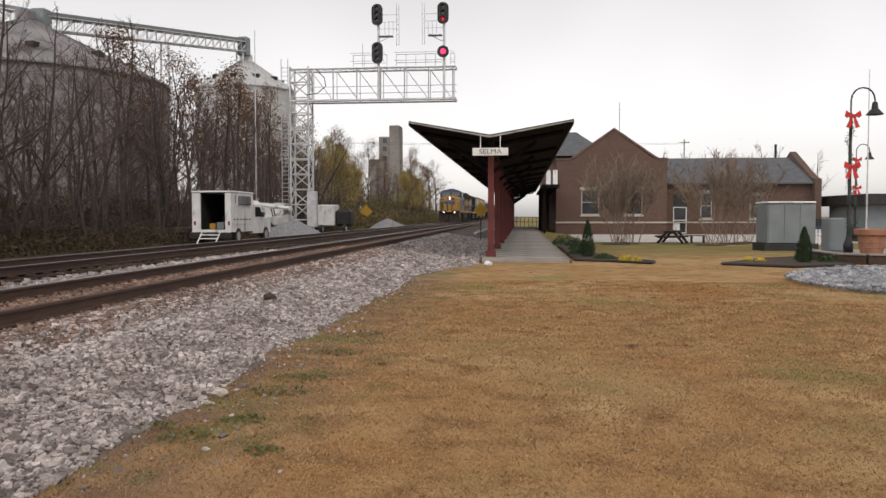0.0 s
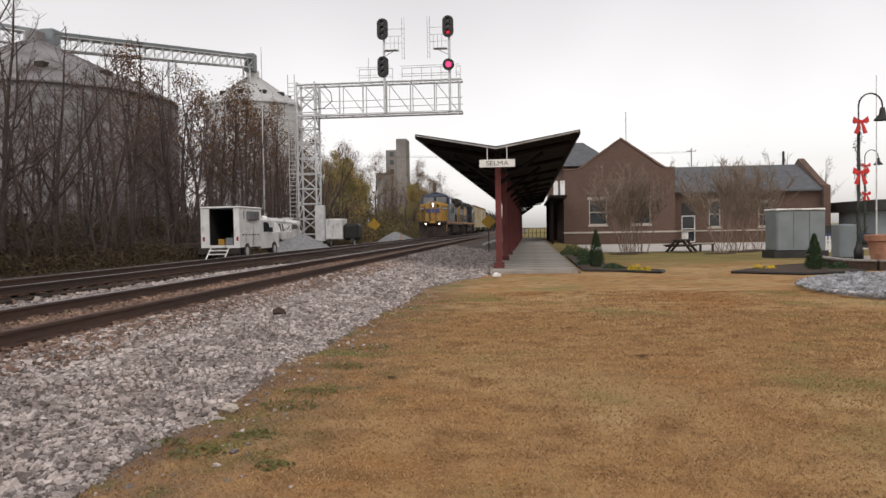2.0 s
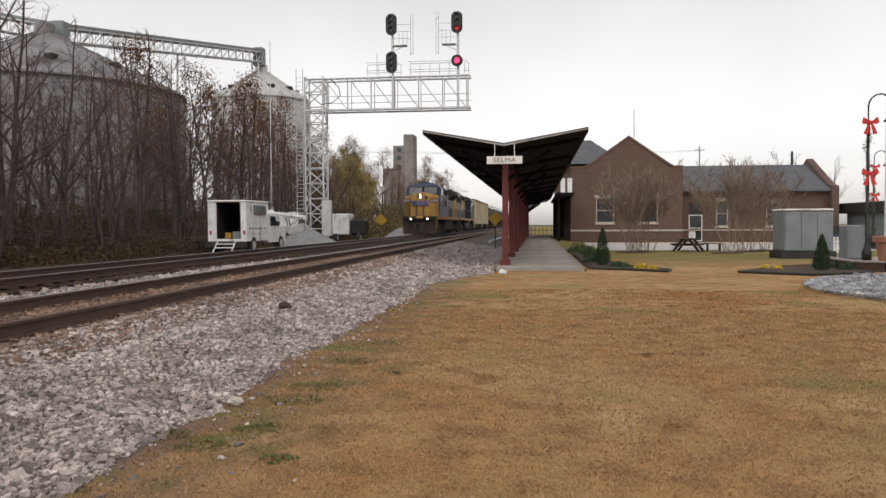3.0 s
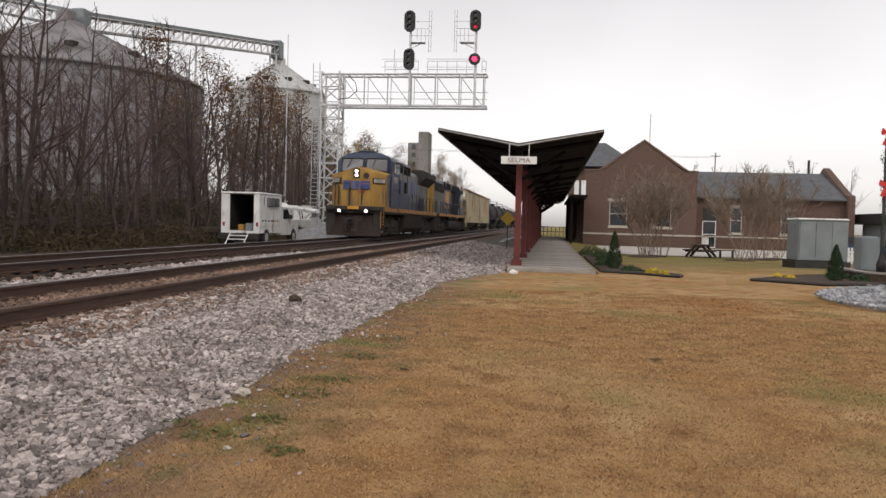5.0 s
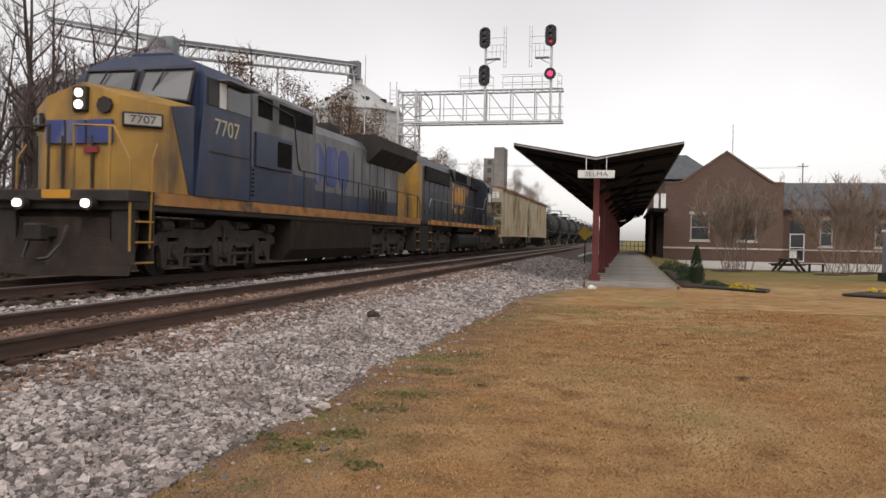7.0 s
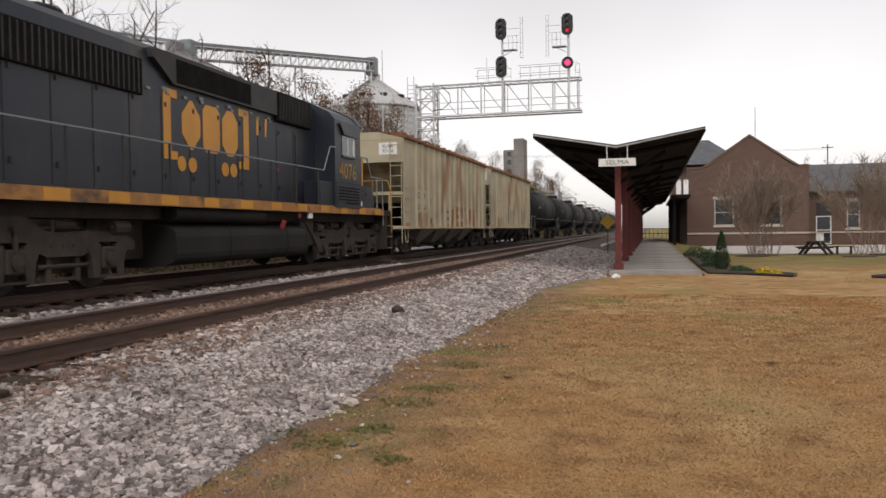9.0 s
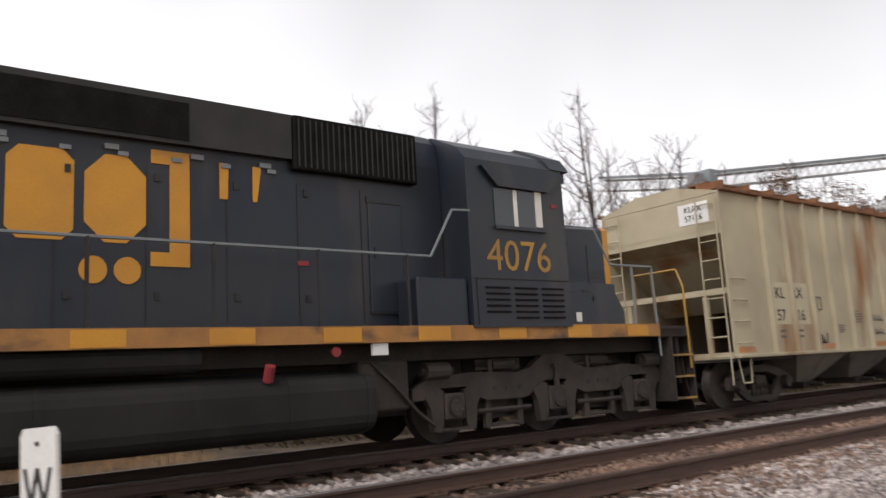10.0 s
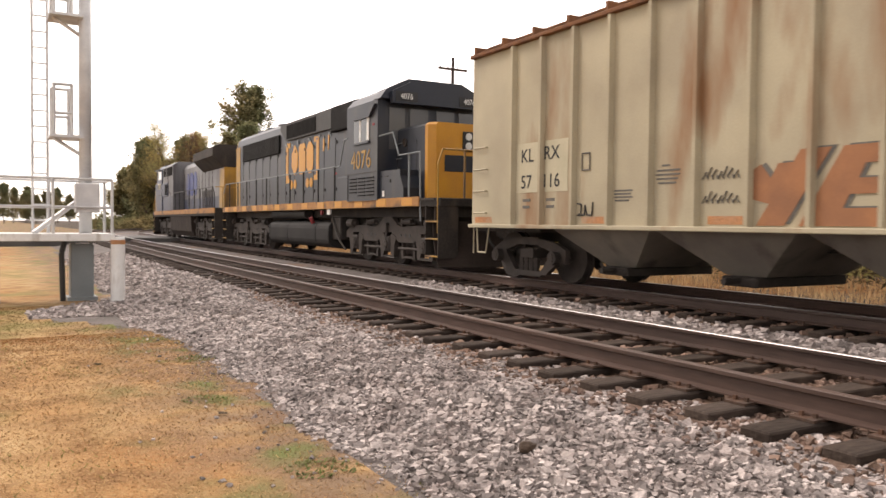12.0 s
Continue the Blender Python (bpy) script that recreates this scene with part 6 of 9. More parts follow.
    for s in (-1, 1):
        for yy in (y0 + 0.80, y0 + 1.05, y0 + 1.30, y2 - 0.80, y2 - 1.05, y2 - 1.30):
            bm = bmesh.new()
            rod(bm, (s * 1.165, yy, 0.75), (s * 1.176, yy, 0.75), 0.045, 10)
            part("lightening_hole", bm, m_ink, o)
        for yy in (y0, y2):
            bm = bmesh.new()
            rod(bm, (s * 1.21, yy, 0.53), (s * 1.235, yy, 0.53), 0.15, 14)
            cap = part("axle_cap", bm, m_dark, o)
            bm = bmesh.new()
            rod(bm, (s * 1.236, yy, 0.53), (s * 1.25, yy, 0.53), 0.075, 12)
            part("axle_end", bm, m_railtop, cap, "worn bright axle end")
    for y in ys:
        wheelset(o, y - yc, 0.52, 0.51)


def freight_truck(parent, yc):
    bm = bmesh.new()
    for s in (-1, 1):
        xa, xb = (1.02, 1.12) if s > 0 else (-1.12, -1.02)
        for q in (-1, 1):
            prism(bm, [(q * 1.12, 0.36), (q * 1.12, 0.60), (q * 0.85, 0.72), (q * 0.30, 0.80), (q * 0.30, 0.68), (q * 0.72, 0.56), (q * 0.42, 0.22), (q * 0.36, 0.12), (q * 0.55, 0.14), (q * 0.88, 0.36)], "x", xa, xb)
        box(bm, xa, xb, -0.40, 0.40, 0.10, 0.20)
        box(bm, xa, xb, -0.34, 0.34, 0.68, 0.82)
        box(bm, xa - 0.02, xb + 0.02, -0.20, 0.20, 0.44, 0.60)
        for dy in (-0.22, -0.07, 0.08, 0.22):
            lathe(bm, [(0.055, 0.20), (0.07, 0.28), (0.055, 0.34), (0.07, 0.40), (0.055, 0.44)], 6, ((xa + xb) / 2, dy))
    box(bm, -1.05, 1.05, -0.2, 0.2, 0.45, 0.62)
    o = part("truck", bm, m_truckcast, parent, "grimy two-axle freight truck")
    o.matrix_basis = pose(0, yc, 0)
    for y in (-0.89, 0.89):
        wheelset(o, y, 0.46, 0.455)


def coupler(parent, y, d):
    bm = bmesh.new()
    box(bm, -0.10, 0.10, min(y, y + d * 0.9), max(y, y + d * 0.9), 0.78, 0.98, 0.02)
    box(bm, -0.19, 0.16, min(y, y + d * 0.28), max(y, y + d * 0.28), 0.72, 1.04, 0.04)
    part("coupler", bm, m_dark, parent)
    for s in (-1, 1):
        bm = bmesh.new()
        pts = [(s * 0.35, y + d * 0.5, 1.0), (s * 0.33, y + d * 0.3, 0.65), (s * 0.25, y + d * 0.1, 0.42), (s * 0.12, y, 0.40)]
        pipe(bm, pts, 0.03, 5)
        part("air_hose", bm, m_black, parent)


def handrail(parent, pts, posts, r=0.019, material=None, post=None):
    bm = bmesh.new()
    pipe(bm, pts, r, 5)
    rail_part = part("handrail", bm, material or m_black, parent)
    for a, b in posts:
        bm = bmesh.new()
        rod(bm, a, b, r * 1.25, 5)
        part("stanchion", bm, post or material or m_black, rail_part)


def plain_mark(parent, y0, z0, w, h, x, material, lean=0.0):
    """A company mark as three plain chunky blocks on the vehicle's flank."""
    k = w / 3.0
    for i in range(3):
        a = y0 + i * k + 0.04 * w / 3
        b = a + k * 0.86
        bm = bmesh.new()
        c = (0.30, 0.12, 0.22)[i] * h   # plain chamfered blocks
        pts = [(a + c, z0), (b - c, z0), (b, z0 + c), (b, z0 + h - c), (b - c, z0 + h), (a + c, z0 + h), (a, z0 + h - c), (a, z0 + c)]
        prism(bm, [(p + lean * (z - z0), z) for p, z in pts], "x", x - 0.01, x + 0.006)
        part("company_mark", bm, material, parent)


def step_well(parent, y, d, x, material=None):
    """Corner steps at one side, d pointing inward along the vehicle."""
    bm = bmesh.new()
    a, b = min(y, y + d * 0.62), max(y, y + d * 0.62)
    xa, xb = (x - 0.5, x) if x > 0 else (x, x + 0.5)
    box(bm, xa, xb, a, a + 0.03, 0.30, 1.45)
    box(bm, xa, xb, b - 0.03, b, 0.30, 1.45)
    box(bm, (xa if x > 0 else xb - 0.03), (xa + 0.03 if x > 0 else xb), a, b, 0.30, 1.45)
    w = part("step_well", bm, material or m_dark, parent)
    for z in (0.32, 0.70, 1.08):
        bm = bmesh.new()
        box(bm, xa, xb, a + 0.031, b - 0.031, z, z + 0.035)
        part("tread", bm, material or m_dark, w)
        bm = bmesh.new()
        o = x - 0.006 if x > 0 else x - 0.004
        box(bm, o, o + 0.01, a + 0.02, b - 0.02, z, z + 0.036)
        part("step_edge", bm, m_yellow, w, "yellow step edge")


def end_plow(parent, y, d, top=1.10):
    """V-shaped pilot plow with a hollow curved face."""
    bm = bmesh.new()
    n = 6
    for s in (-1, 1):
        rows = []
        for i in range(n + 1):
            q = i / n
            z = 0.11 + (top - 0.11) * q
            back = 0.34 * math.sin(math.pi * 0.5 * q) ** 0.8   # face leans back and curls forward at the lip
            rows.append([(0.0, y + d * (back * 0.9 - 0.04 * (q > 0.95)), z), (s * 0.75, y + d * (0.20 + back), z), (s * 1.46, y + d * (0.46 + back * 0.8), z)])
        front = [[bm.verts.new(p) for p in r] for r in rows]
        rear = [[bm.verts.new((p[0], p[1] + d * 0.03, p[2])) for p in r] for r in rows]
        for i in range(n):
            for j in range(2):
                bm.faces.new((front[i][j], front[i][j + 1], front[i + 1][j + 1], front[i + 1][j]))
                bm.faces.new((rear[i][j], rear[i + 1][j], rear[i + 1][j + 1], rear[i][j + 1]))
            bm.faces.new((front[i][2], rear[i][2], rear[i + 1][2], front[i + 1][2]))
        for j in range(2):
            bm.faces.new((front[0][j], rear[0][j], rear[0][j + 1], front[0][j + 1]))
            bm.faces.new((front[n][j], front[n][j + 1], rear[n][j + 1], rear[n][j]))
    bmesh.ops.recalc_face_normals(bm, faces=bm.faces)
    part("snow_plow", bm, m_plow, parent, "dusty dark pilot plow")
    bm = bmesh.new()
    box(bm, -1.40, 1.40, min(y + d * 0.72, y + d * 0.82), max(y + d * 0.72, y + d * 0.82), 0.60, 1.45)
    part("pilot_plate", bm, m_plow, parent)


def loco_lead():
    t = thing("lead_locomotive", "weathered blue, grey and yellow wide-nose diesel locomotive, headlights lit", "locomotive", "locomotives")
    L = 21.64
    # underframe and sill
    bm = bmesh.new()
    box(bm, -1.48, 1.48, 0.75, L - 0.75, 1.30, 1.62, 0.02)
    part("underframe", bm, m_dark, t)
    bm = bmesh.new()
    for s in (-1, 1):
        box(bm, min(s * 1.485, s * 1.52), max(s * 1.485, s * 1.52), 1.4, L - 0.75, 1.42, 1.66)
    part("side_sill", bm, m_sill, t, "rusty yellow side sill")
    bm = bmesh.new()
    box(bm, -1.5, 1.5, 0.8, L - 0.75, 1.622, 1.665)
    part("walkway", bm, m_dark, t)
    # nose
    bm = bmesh.new()
    plan = [(-1.50, 1.84), (-0.80, 1.22), (0.80, 1.22), (1.50, 1.84)]
    lowv = [bm.verts.new((x, y, 1.67)) for x, y in plan] + [bm.verts.new((1.5, 2.75, 1.67)), bm.verts.new((-1.5, 2.75, 1.67))]
    shoulder = [bm.verts.new(p) for p in ((-1.50, 1.88, 3.36), (-0.80, 1.32, 3.50), (0, 1.30, 3.76), (0.80, 1.32, 3.50), (1.50, 1.88, 3.36), (1.5, 2.75, 3.50), (0.0, 2.75, 3.88), (-1.5, 2.75, 3.50))]
    s = shoulder
    for f in ((lowv[0], lowv[1], s[1], s[0]), (lowv[1], lowv[2], s[3], s[2], s[1]), (lowv[2], lowv[3], s[4], s[3]), (lowv[3], lowv[4], s[5], s[4]), (lowv[5], lowv[0], s[0], s[7]), (s[0], s[1], s[2], s[6], s[7]), (s[2], s[3], s[4], s[5], s[6]), tuple(lowv[::-1]), (lowv[4], lowv[5], s[7], s[6], s[5])):
        bm.faces.new(f)
    part("nose", bm, m_yellow, t, "scuffed yellow nose")
    # cab with the yellow flash on its flank
    bm = bmesh.new()
    prof = [(-1.55, 1.67), (1.55, 1.67), (1.55, 4.20), (1.30, 4.50), (0.75, 4.70), (-0.75, 4.70), (-1.30, 4.50), (-1.55, 4.20)]
    a = [bm.verts.new((x, 2.76 + (0.42 * max(0.0, z - 3.35) if z > 3.35 else 0.0), z)) for x, z in prof]
    b = [bm.verts.new((x, 5.22, z)) for x, z in prof]
    bm.faces.new(a)
    bm.faces.new(b[::-1])
    for i in range(8):
        j = (i + 1) % 8
        bm.faces.new((a[j], a[i], b[i], b[j]))
    part("cab", bm, m_blue, t, "faded dark blue cab")
    for sgn in (-1, 1):
        bm = bmesh.new()
        xa = sgn * 1.5
        x0, x1 = (xa, xa + 0.012) if sgn > 0 else (xa - 0.012, xa)
        prism(bm, [(1.93, 3.355), (2.75, 3.49), (2.75, 1.68), (2.58, 1.68)], "x", x0, x1)
        part("nose_flank", bm, m_blue, t)
    # windshields
    for sgn in (-1, 1):
        bm = bmesh.new()
        xa, xb = (0.12, 1.25) if sgn > 0 else (-1.25, -0.12)
        ys = [2.76 + 0.42 * (z - 3.35) - 0.015 for z in (3.74, 4.32)]
        v = [bm.verts.new(p) for p in ((xa, ys[0], 3.80 if sgn > 0 else 3.66), (xb, ys[0], 3.66 if sgn > 0 else 3.80), (xb, ys[1], 4.32), (xa, ys[1], 4.32))]
        bm.faces.new(v)
        r = bmesh.ops.extrude_face_region(bm, geom=list(bm.faces))
        for q in r["geom"]:
            if isinstance(q, bmesh.types.BMVert):
                q.co.y -= 0.02
        w = part("windshield", bm, m_windshield, t, "grey reflecting windshield")
        bm = bmesh.new()
        pts = [(xa - 0.04, ys[0] - 0.03, 3.76 if sgn > 0 else 3.62), (xb + 0.04, ys[0] - 0.03, 3.62 if sgn > 0 else 3.76), (xb + 0.04, ys[1] - 0.03, 4.36), (xa - 0.04, ys[1] - 0.03, 4.36), (xa - 0.04, ys[0] - 0.03, 3.76 if sgn > 0 else 3.62)]
        pipe(bm, pts, 0.035, 4)
        part("gasket", bm, m_black, w)
        bm = bmesh.new()
        rod(bm, (xa + 0.5, ys[1] - 0.07, 4.36), (xa + 0.30, ys[0] + 0.02, 3.88), 0.018, 4)
        part("wiper", bm, m_black, w)
        # side windows
        x0, x1 = (1.548, 1.568) if sgn > 0 else (-1.568, -1.548)
        for ya, yb, mt in ((3.20, 3.66, m_black), (3.69, 3.97, m_signwhite), (4.0, 5.08, m_glass)):
            bm = bmesh.new()
            box(bm, x0, x1, ya, yb, 3.62, 4.17)
            part("side_window", bm, mt, t, "sliding cab window" if mt is m_glass else "")
        bm = bmesh.new()
        prism(bm, [(3.65, 4.23), (5.15, 4.23), (5.15, 4.19), (3.65, 4.19)], "x", x0, x1 + sgn * 0.22 if sgn > 0 else x1)
        part("sun_visor", bm, m_grey, t)
        bm = bmesh.new()
        box(bm, min(sgn * 1.549, sgn * 1.562), max(sgn * 1.549, sgn * 1.562), 3.3, 5.1, 2.62, 2.66)
        box(bm, min(sgn * 1.549, sgn * 1.562), max(sgn * 1.549, sgn * 1.562), 5.15, 5.18, 1.7, 3.6)
        part("panel_seam", bm, m_black, t)
    # roof line band
    bm = bmesh.new()
    box(bm, -0.5, 0.5, 3.5, 3.75, 4.705, 4.82, 0.03)
    part("horn_box", bm, m_blue, t)
    # lights and number boards
    bm = bmesh.new()
    box(bm, -0.16, 0.16, 1.20, 1.34, 3.19, 3.66, 0.02)
    part("headlight_housing", bm, m_dark, t)
    for z in (3.31, 3.53):
        bm = bmesh.new()
        rod(bm, (0, 1.17, z), (0, 1.21, z), 0.082, 14)
        part("headlight", bm, m_lamp_on, t, "lit headlight")
    for x in (-0.72, 0.72):
        bm = bmesh.new()
        rod(bm, (x, 0.44, 1.41), (x, 0.50, 1.41), 0.075, 14)
        d = part("ditch_light", bm, m_lamp_on, t, "lit ditch light")
        bm = bmesh.new()
        rod(bm, (x, 0.50, 1.41), (x, 0.66, 1.41), 0.13, 12)
        part("lamp_housing", bm, m_dark, d)
    for x, turn in ((-1.15, -41.5), (1.15, 41.5)):   # boards on the nose's slanted corners
        at = pose(x, 1.53, 3.04, 0, 0, turn)
        bm = bmesh.new()
        box(bm, -0.37, 0.37, -0.055, 0.03, -0.14, 0.14, 0.02)
        bm.transform(at)
        nb = part("number_board", bm, m_ink, t, "number board")
        bm = bmesh.new()
        box(bm, -0.33, 0.33, -0.062, -0.056, -0.10, 0.10)
        bm.transform(at)
        part("board_face", bm, m_board_face, nb)
        words("number", "7707", 0.21, at @ facing_front(0, -0.066, -0.005), m_ink, nb, 0.006, "", 1.15)
    bm = bmesh.new()
    rod(bm, (0.52, 1.22, 3.30), (0.52, 1.32, 3.30), 0.16, 8)
    part("nose_window", bm, m_dark, t)
    for x, w in ((-0.95, 0.04), (-0.35, 0.03), (0.30, 0.03)):
        bm = bmesh.new()
        box(bm, x - w, x + w, 1.195, 1.225, 1.72, 2.72)
        part("nose_door_seam", bm, m_dark, t)
    for i, (xa, xb) in enumerate(((-0.72, -0.32), (-0.26, 0.14), (0.2, 0.72))):
        bm = bmesh.new()
        box(bm, xa, xb, 1.198, 1.25, 2.58, 3.02, 0.0)
        part("company_mark", bm, m_mark_blue, t)
    bm = bmesh.new()
    box(bm, 0.12, 0.42, 1.19, 1.23, 2.40, 2.51)
    part("decal", bm, m_red_tag, t, "small red decal")
    words("road_number", "7707", 0.50, facing_x(1.556, 4.04, 3.18), m_patch, t, 0.012, "pale yellow road number", 1.12)
    # front platform, rails, plow
    bm = bmesh.new()
    box(bm, -1.5, 1.5, 0.62, 1.21, 1.45, 1.665, 0.02)
    part("front_deck", bm, m_dark, t)
    bm = bmesh.new()
    box(bm, -0.30, 0.30, 0.6, 0.615, 1.50, 1.66)
    part("anticlimber_patch", bm, m_yellow_new, t)
    for s in (-1, 1):
        handrail(t, [(s * 1.46, 0.72, 0.55), (s * 1.46, 0.72, 2.2), (s * 1.10, 0.74, 2.82), (s * 0.25, 0.74, 2.86)], [((s * 1.02, 0.72, 1.66), (s * 1.02, 0.74, 2.83)), ((s * 0.27, 0.72, 1.66), (s * 0.27, 0.74, 2.86))], 0.024, m_yellow if s > 0 else m_dark)
        handrail(t, [(s * 1.48, 1.3, 0.6), (s * 1.5, 1.35, 2.3), (s * 1.46, 1.55, 2.6)], [], 0.02, m_yellow)
    end_plow(t, 0.24, 1, 1.16)
    coupler(t, 0.0, 1)
    coupler(t, L, -1)
    for s in (-1, 1):
        step_well(t, 0.80, 1, s * 1.50)
        step_well(t, L - 0.75, -1, s * 1.50)
    # electrical cabinet section, then the hood
    bm = bmesh.new()
    prof = [(-1.50, 1.67), (1.50, 1.67), (1.50, 4.30), (1.2, 4.50), (-1.2, 4.50), (-1.50, 4.30)]
    prism(bm, prof, "y", 5.222, 9.2)
    part("electrical_cabin", bm, m_grey, t, "streaked grey electrical cabinet")
    for s in (-1, 1):
        for ya, yb, za, zb in ((5.62, 6.38, 3.74, 4.24), (6.78, 8.95, 3.72, 4.22)):
            bm = bmesh.new()
            box(bm, min(s * 1.502, s * 1.515), max(s * 1.502, s * 1.515), ya, yb, za, zb)
            part("intake_grille", bm, m_grille, t)
        bm = bmesh.new()
        box(bm, min(s * 1.503, s * 1.512), max(s * 1.503, s * 1.512), 5.23, 9.18, 1.67, 2.50)
        part("lower_band", bm, m_blue, t)
        bm = bmesh.new()
        box(bm, min(s * 1.502, s * 1.575), max(s * 1.502, s * 1.575), 5.42, 7.5, 2.515, 3.34, 0.015)
        sb = part("side_box", bm, m_blue, t, "blue equipment box on the flank")
        bm = bmesh.new()
        box(bm, min(s * 1.576, s * 1.586), max(s * 1.576, s * 1.586), 6.58, 7.40, 2.60, 3.24)
        part("box_grille", bm, m_grille, sb)
        bm = bmesh.new()
        for k in range(7):
            box(bm, min(s * 1.513, s * 1.53), max(s * 1.513, s * 1.53), 5.25, 5.40, 1.80 + 0.1 * k, 1.84 + 0.1 * k)
        part("vent_slots", bm, m_grille, t)
    bm = bmesh.new()
    prism(bm, [(-0.92, 1.67), (0.92, 1.67), (0.92, 4.0), (0.72, 4.28), (-0.72, 4.28), (-0.92, 4.0)], "y", 9.202, L - 1.5)
    part("hood", bm, m_grey, t, "streaked grey engine hood")
    bm = bmesh.new()
    for s in (-1, 1):
        box(bm, min(s * 0.922, s * 0.934), max(s * 0.922, s * 0.934), 9.22, L - 2.2, 1.67, 2.25)
    part("lower_band", bm, m_blue, t, "blue lower band")
    for i in range(10):
        bm = bmesh.new()
        y = 9.6 + 0.88 * i
        for s in (-1, 1):
            box(bm, min(s * 0.922, s * 0.932), max(s * 0.922, s * 0.932), y, y + 0.02, 2.26, 3.75)
        part("door_seam", bm, m_black, t)
    plain_mark(t, 10.3, 2.45, 3.3, 1.25, 0.934, m_mark_blue)
    # flared radiator at the rear
    bm = bmesh.new()
    prism(bm, [(-0.95, 3.55), (0.95, 3.55), (1.48, 4.05), (1.48, 4.45), (1.2, 4.58), (-1.2, 4.58), (-1.48, 4.45), (-1.48, 4.05)], "y", 15.4, L - 1.35)
    part("radiator", bm, m_dark, t, "dark overhanging radiator housing")
    bm = bmesh.new()
    box(bm, -0.95, 0.95, L - 1.498, L - 1.36, 1.67, 4.4)
    part("rear_end", bm, m_yellow, t, "yellow rear end panel")
    bm = bmesh.new()
    for s in (-1, 1):
        box(bm, min(s * 0.936, s * 0.946), max(s * 0.936, s * 0.946), L - 2.4, L - 1.50, 1.67, 3.5)
    part("rear_flank", bm, m_yellow, t)
    bm = bmesh.new()
    box(bm, -0.62, 0.62, 12.5, 13.4, 4.285, 4.60, 0.05)
    part("exhaust_stack", bm, m_dark, t)
    for y in (9.6, 10.8, 14.4):
        bm = bmesh.new()
        box(bm, -0.5, 0.5, y, y + 0.8, 4.285, 4.40, 0.03)
        part("roof_hatch", bm, m_dark, t)
    # side handrails
    for s in (-1, 1):
        ys = [8.4 + 1.5 * i for i in range(9)]
        handrail(t, [(s * 1.55, 5.5, 4.16), (s * 1.56, 7.55, 4.02), (s * 1.56, 7.85, 2.85), (s * 1.50, 8.15, 2.65), (s * 1.5, L - 1.2, 2.62), (s * 1.5, L - 0.8, 2.3), (s * 1.5, L - 0.78, 0.6)], [((s * 1.5, y, 1.66), (s * 1.5, y, 2.63)) for y in ys], 0.02)
        handrail(t, [(s * 1.49, L - 0.74, 2.6), (s * 0.4, L - 0.74, 2.6)], [((s * d, L - 0.74, 1.66), (s * d, L - 0.74, 2.6)) for d in (0.45, 0.8, 1.15)], 0.02, m_yellow)
    for i in range(6):
        bm = bmesh.new()
        box(bm, 1.0, 1.02, 15.5 + 0.4 * i, 15.62 + 0.4 * i, 1.7, 2.6)
        part("side_louvre", bm, m_dark, t)
    # fuel tank
    bm = bmesh.new()
    prism(bm, [(-1.40, 0.50), (-1.2, 0.22), (1.2, 0.22), (1.40, 0.50), (1.45, 1.30), (-1.45, 1.30)], "y", 7.75, 14.6)
    part("fuel_tank", bm, m_plow, t, "grey-brown dusty fuel tank")
    bm = bmesh.new()
    box(bm, -1.2, 1.2, 14.65, 15.0, 0.5, 1.28, 0.05)
    part("air_reservoir", bm, m_dark, t)
    loco_truck(t, (2.55, 4.58, 6.60), 0)
    loco_truck(t, (L - 6.60, L - 4.58, L - 2.55), 0)
    words("road_number_rear", "7707", 0.2, facing_back(0.0, L - 1.352, 3.6), m_letter_white, t, 0.01)
    bm = bmesh.new()
    box(bm, 0.25, 0.45, L - 1.356, L - 1.33, 3.75, 4.2)
    part("rear_headlight", bm, m_ink, t)
    return t


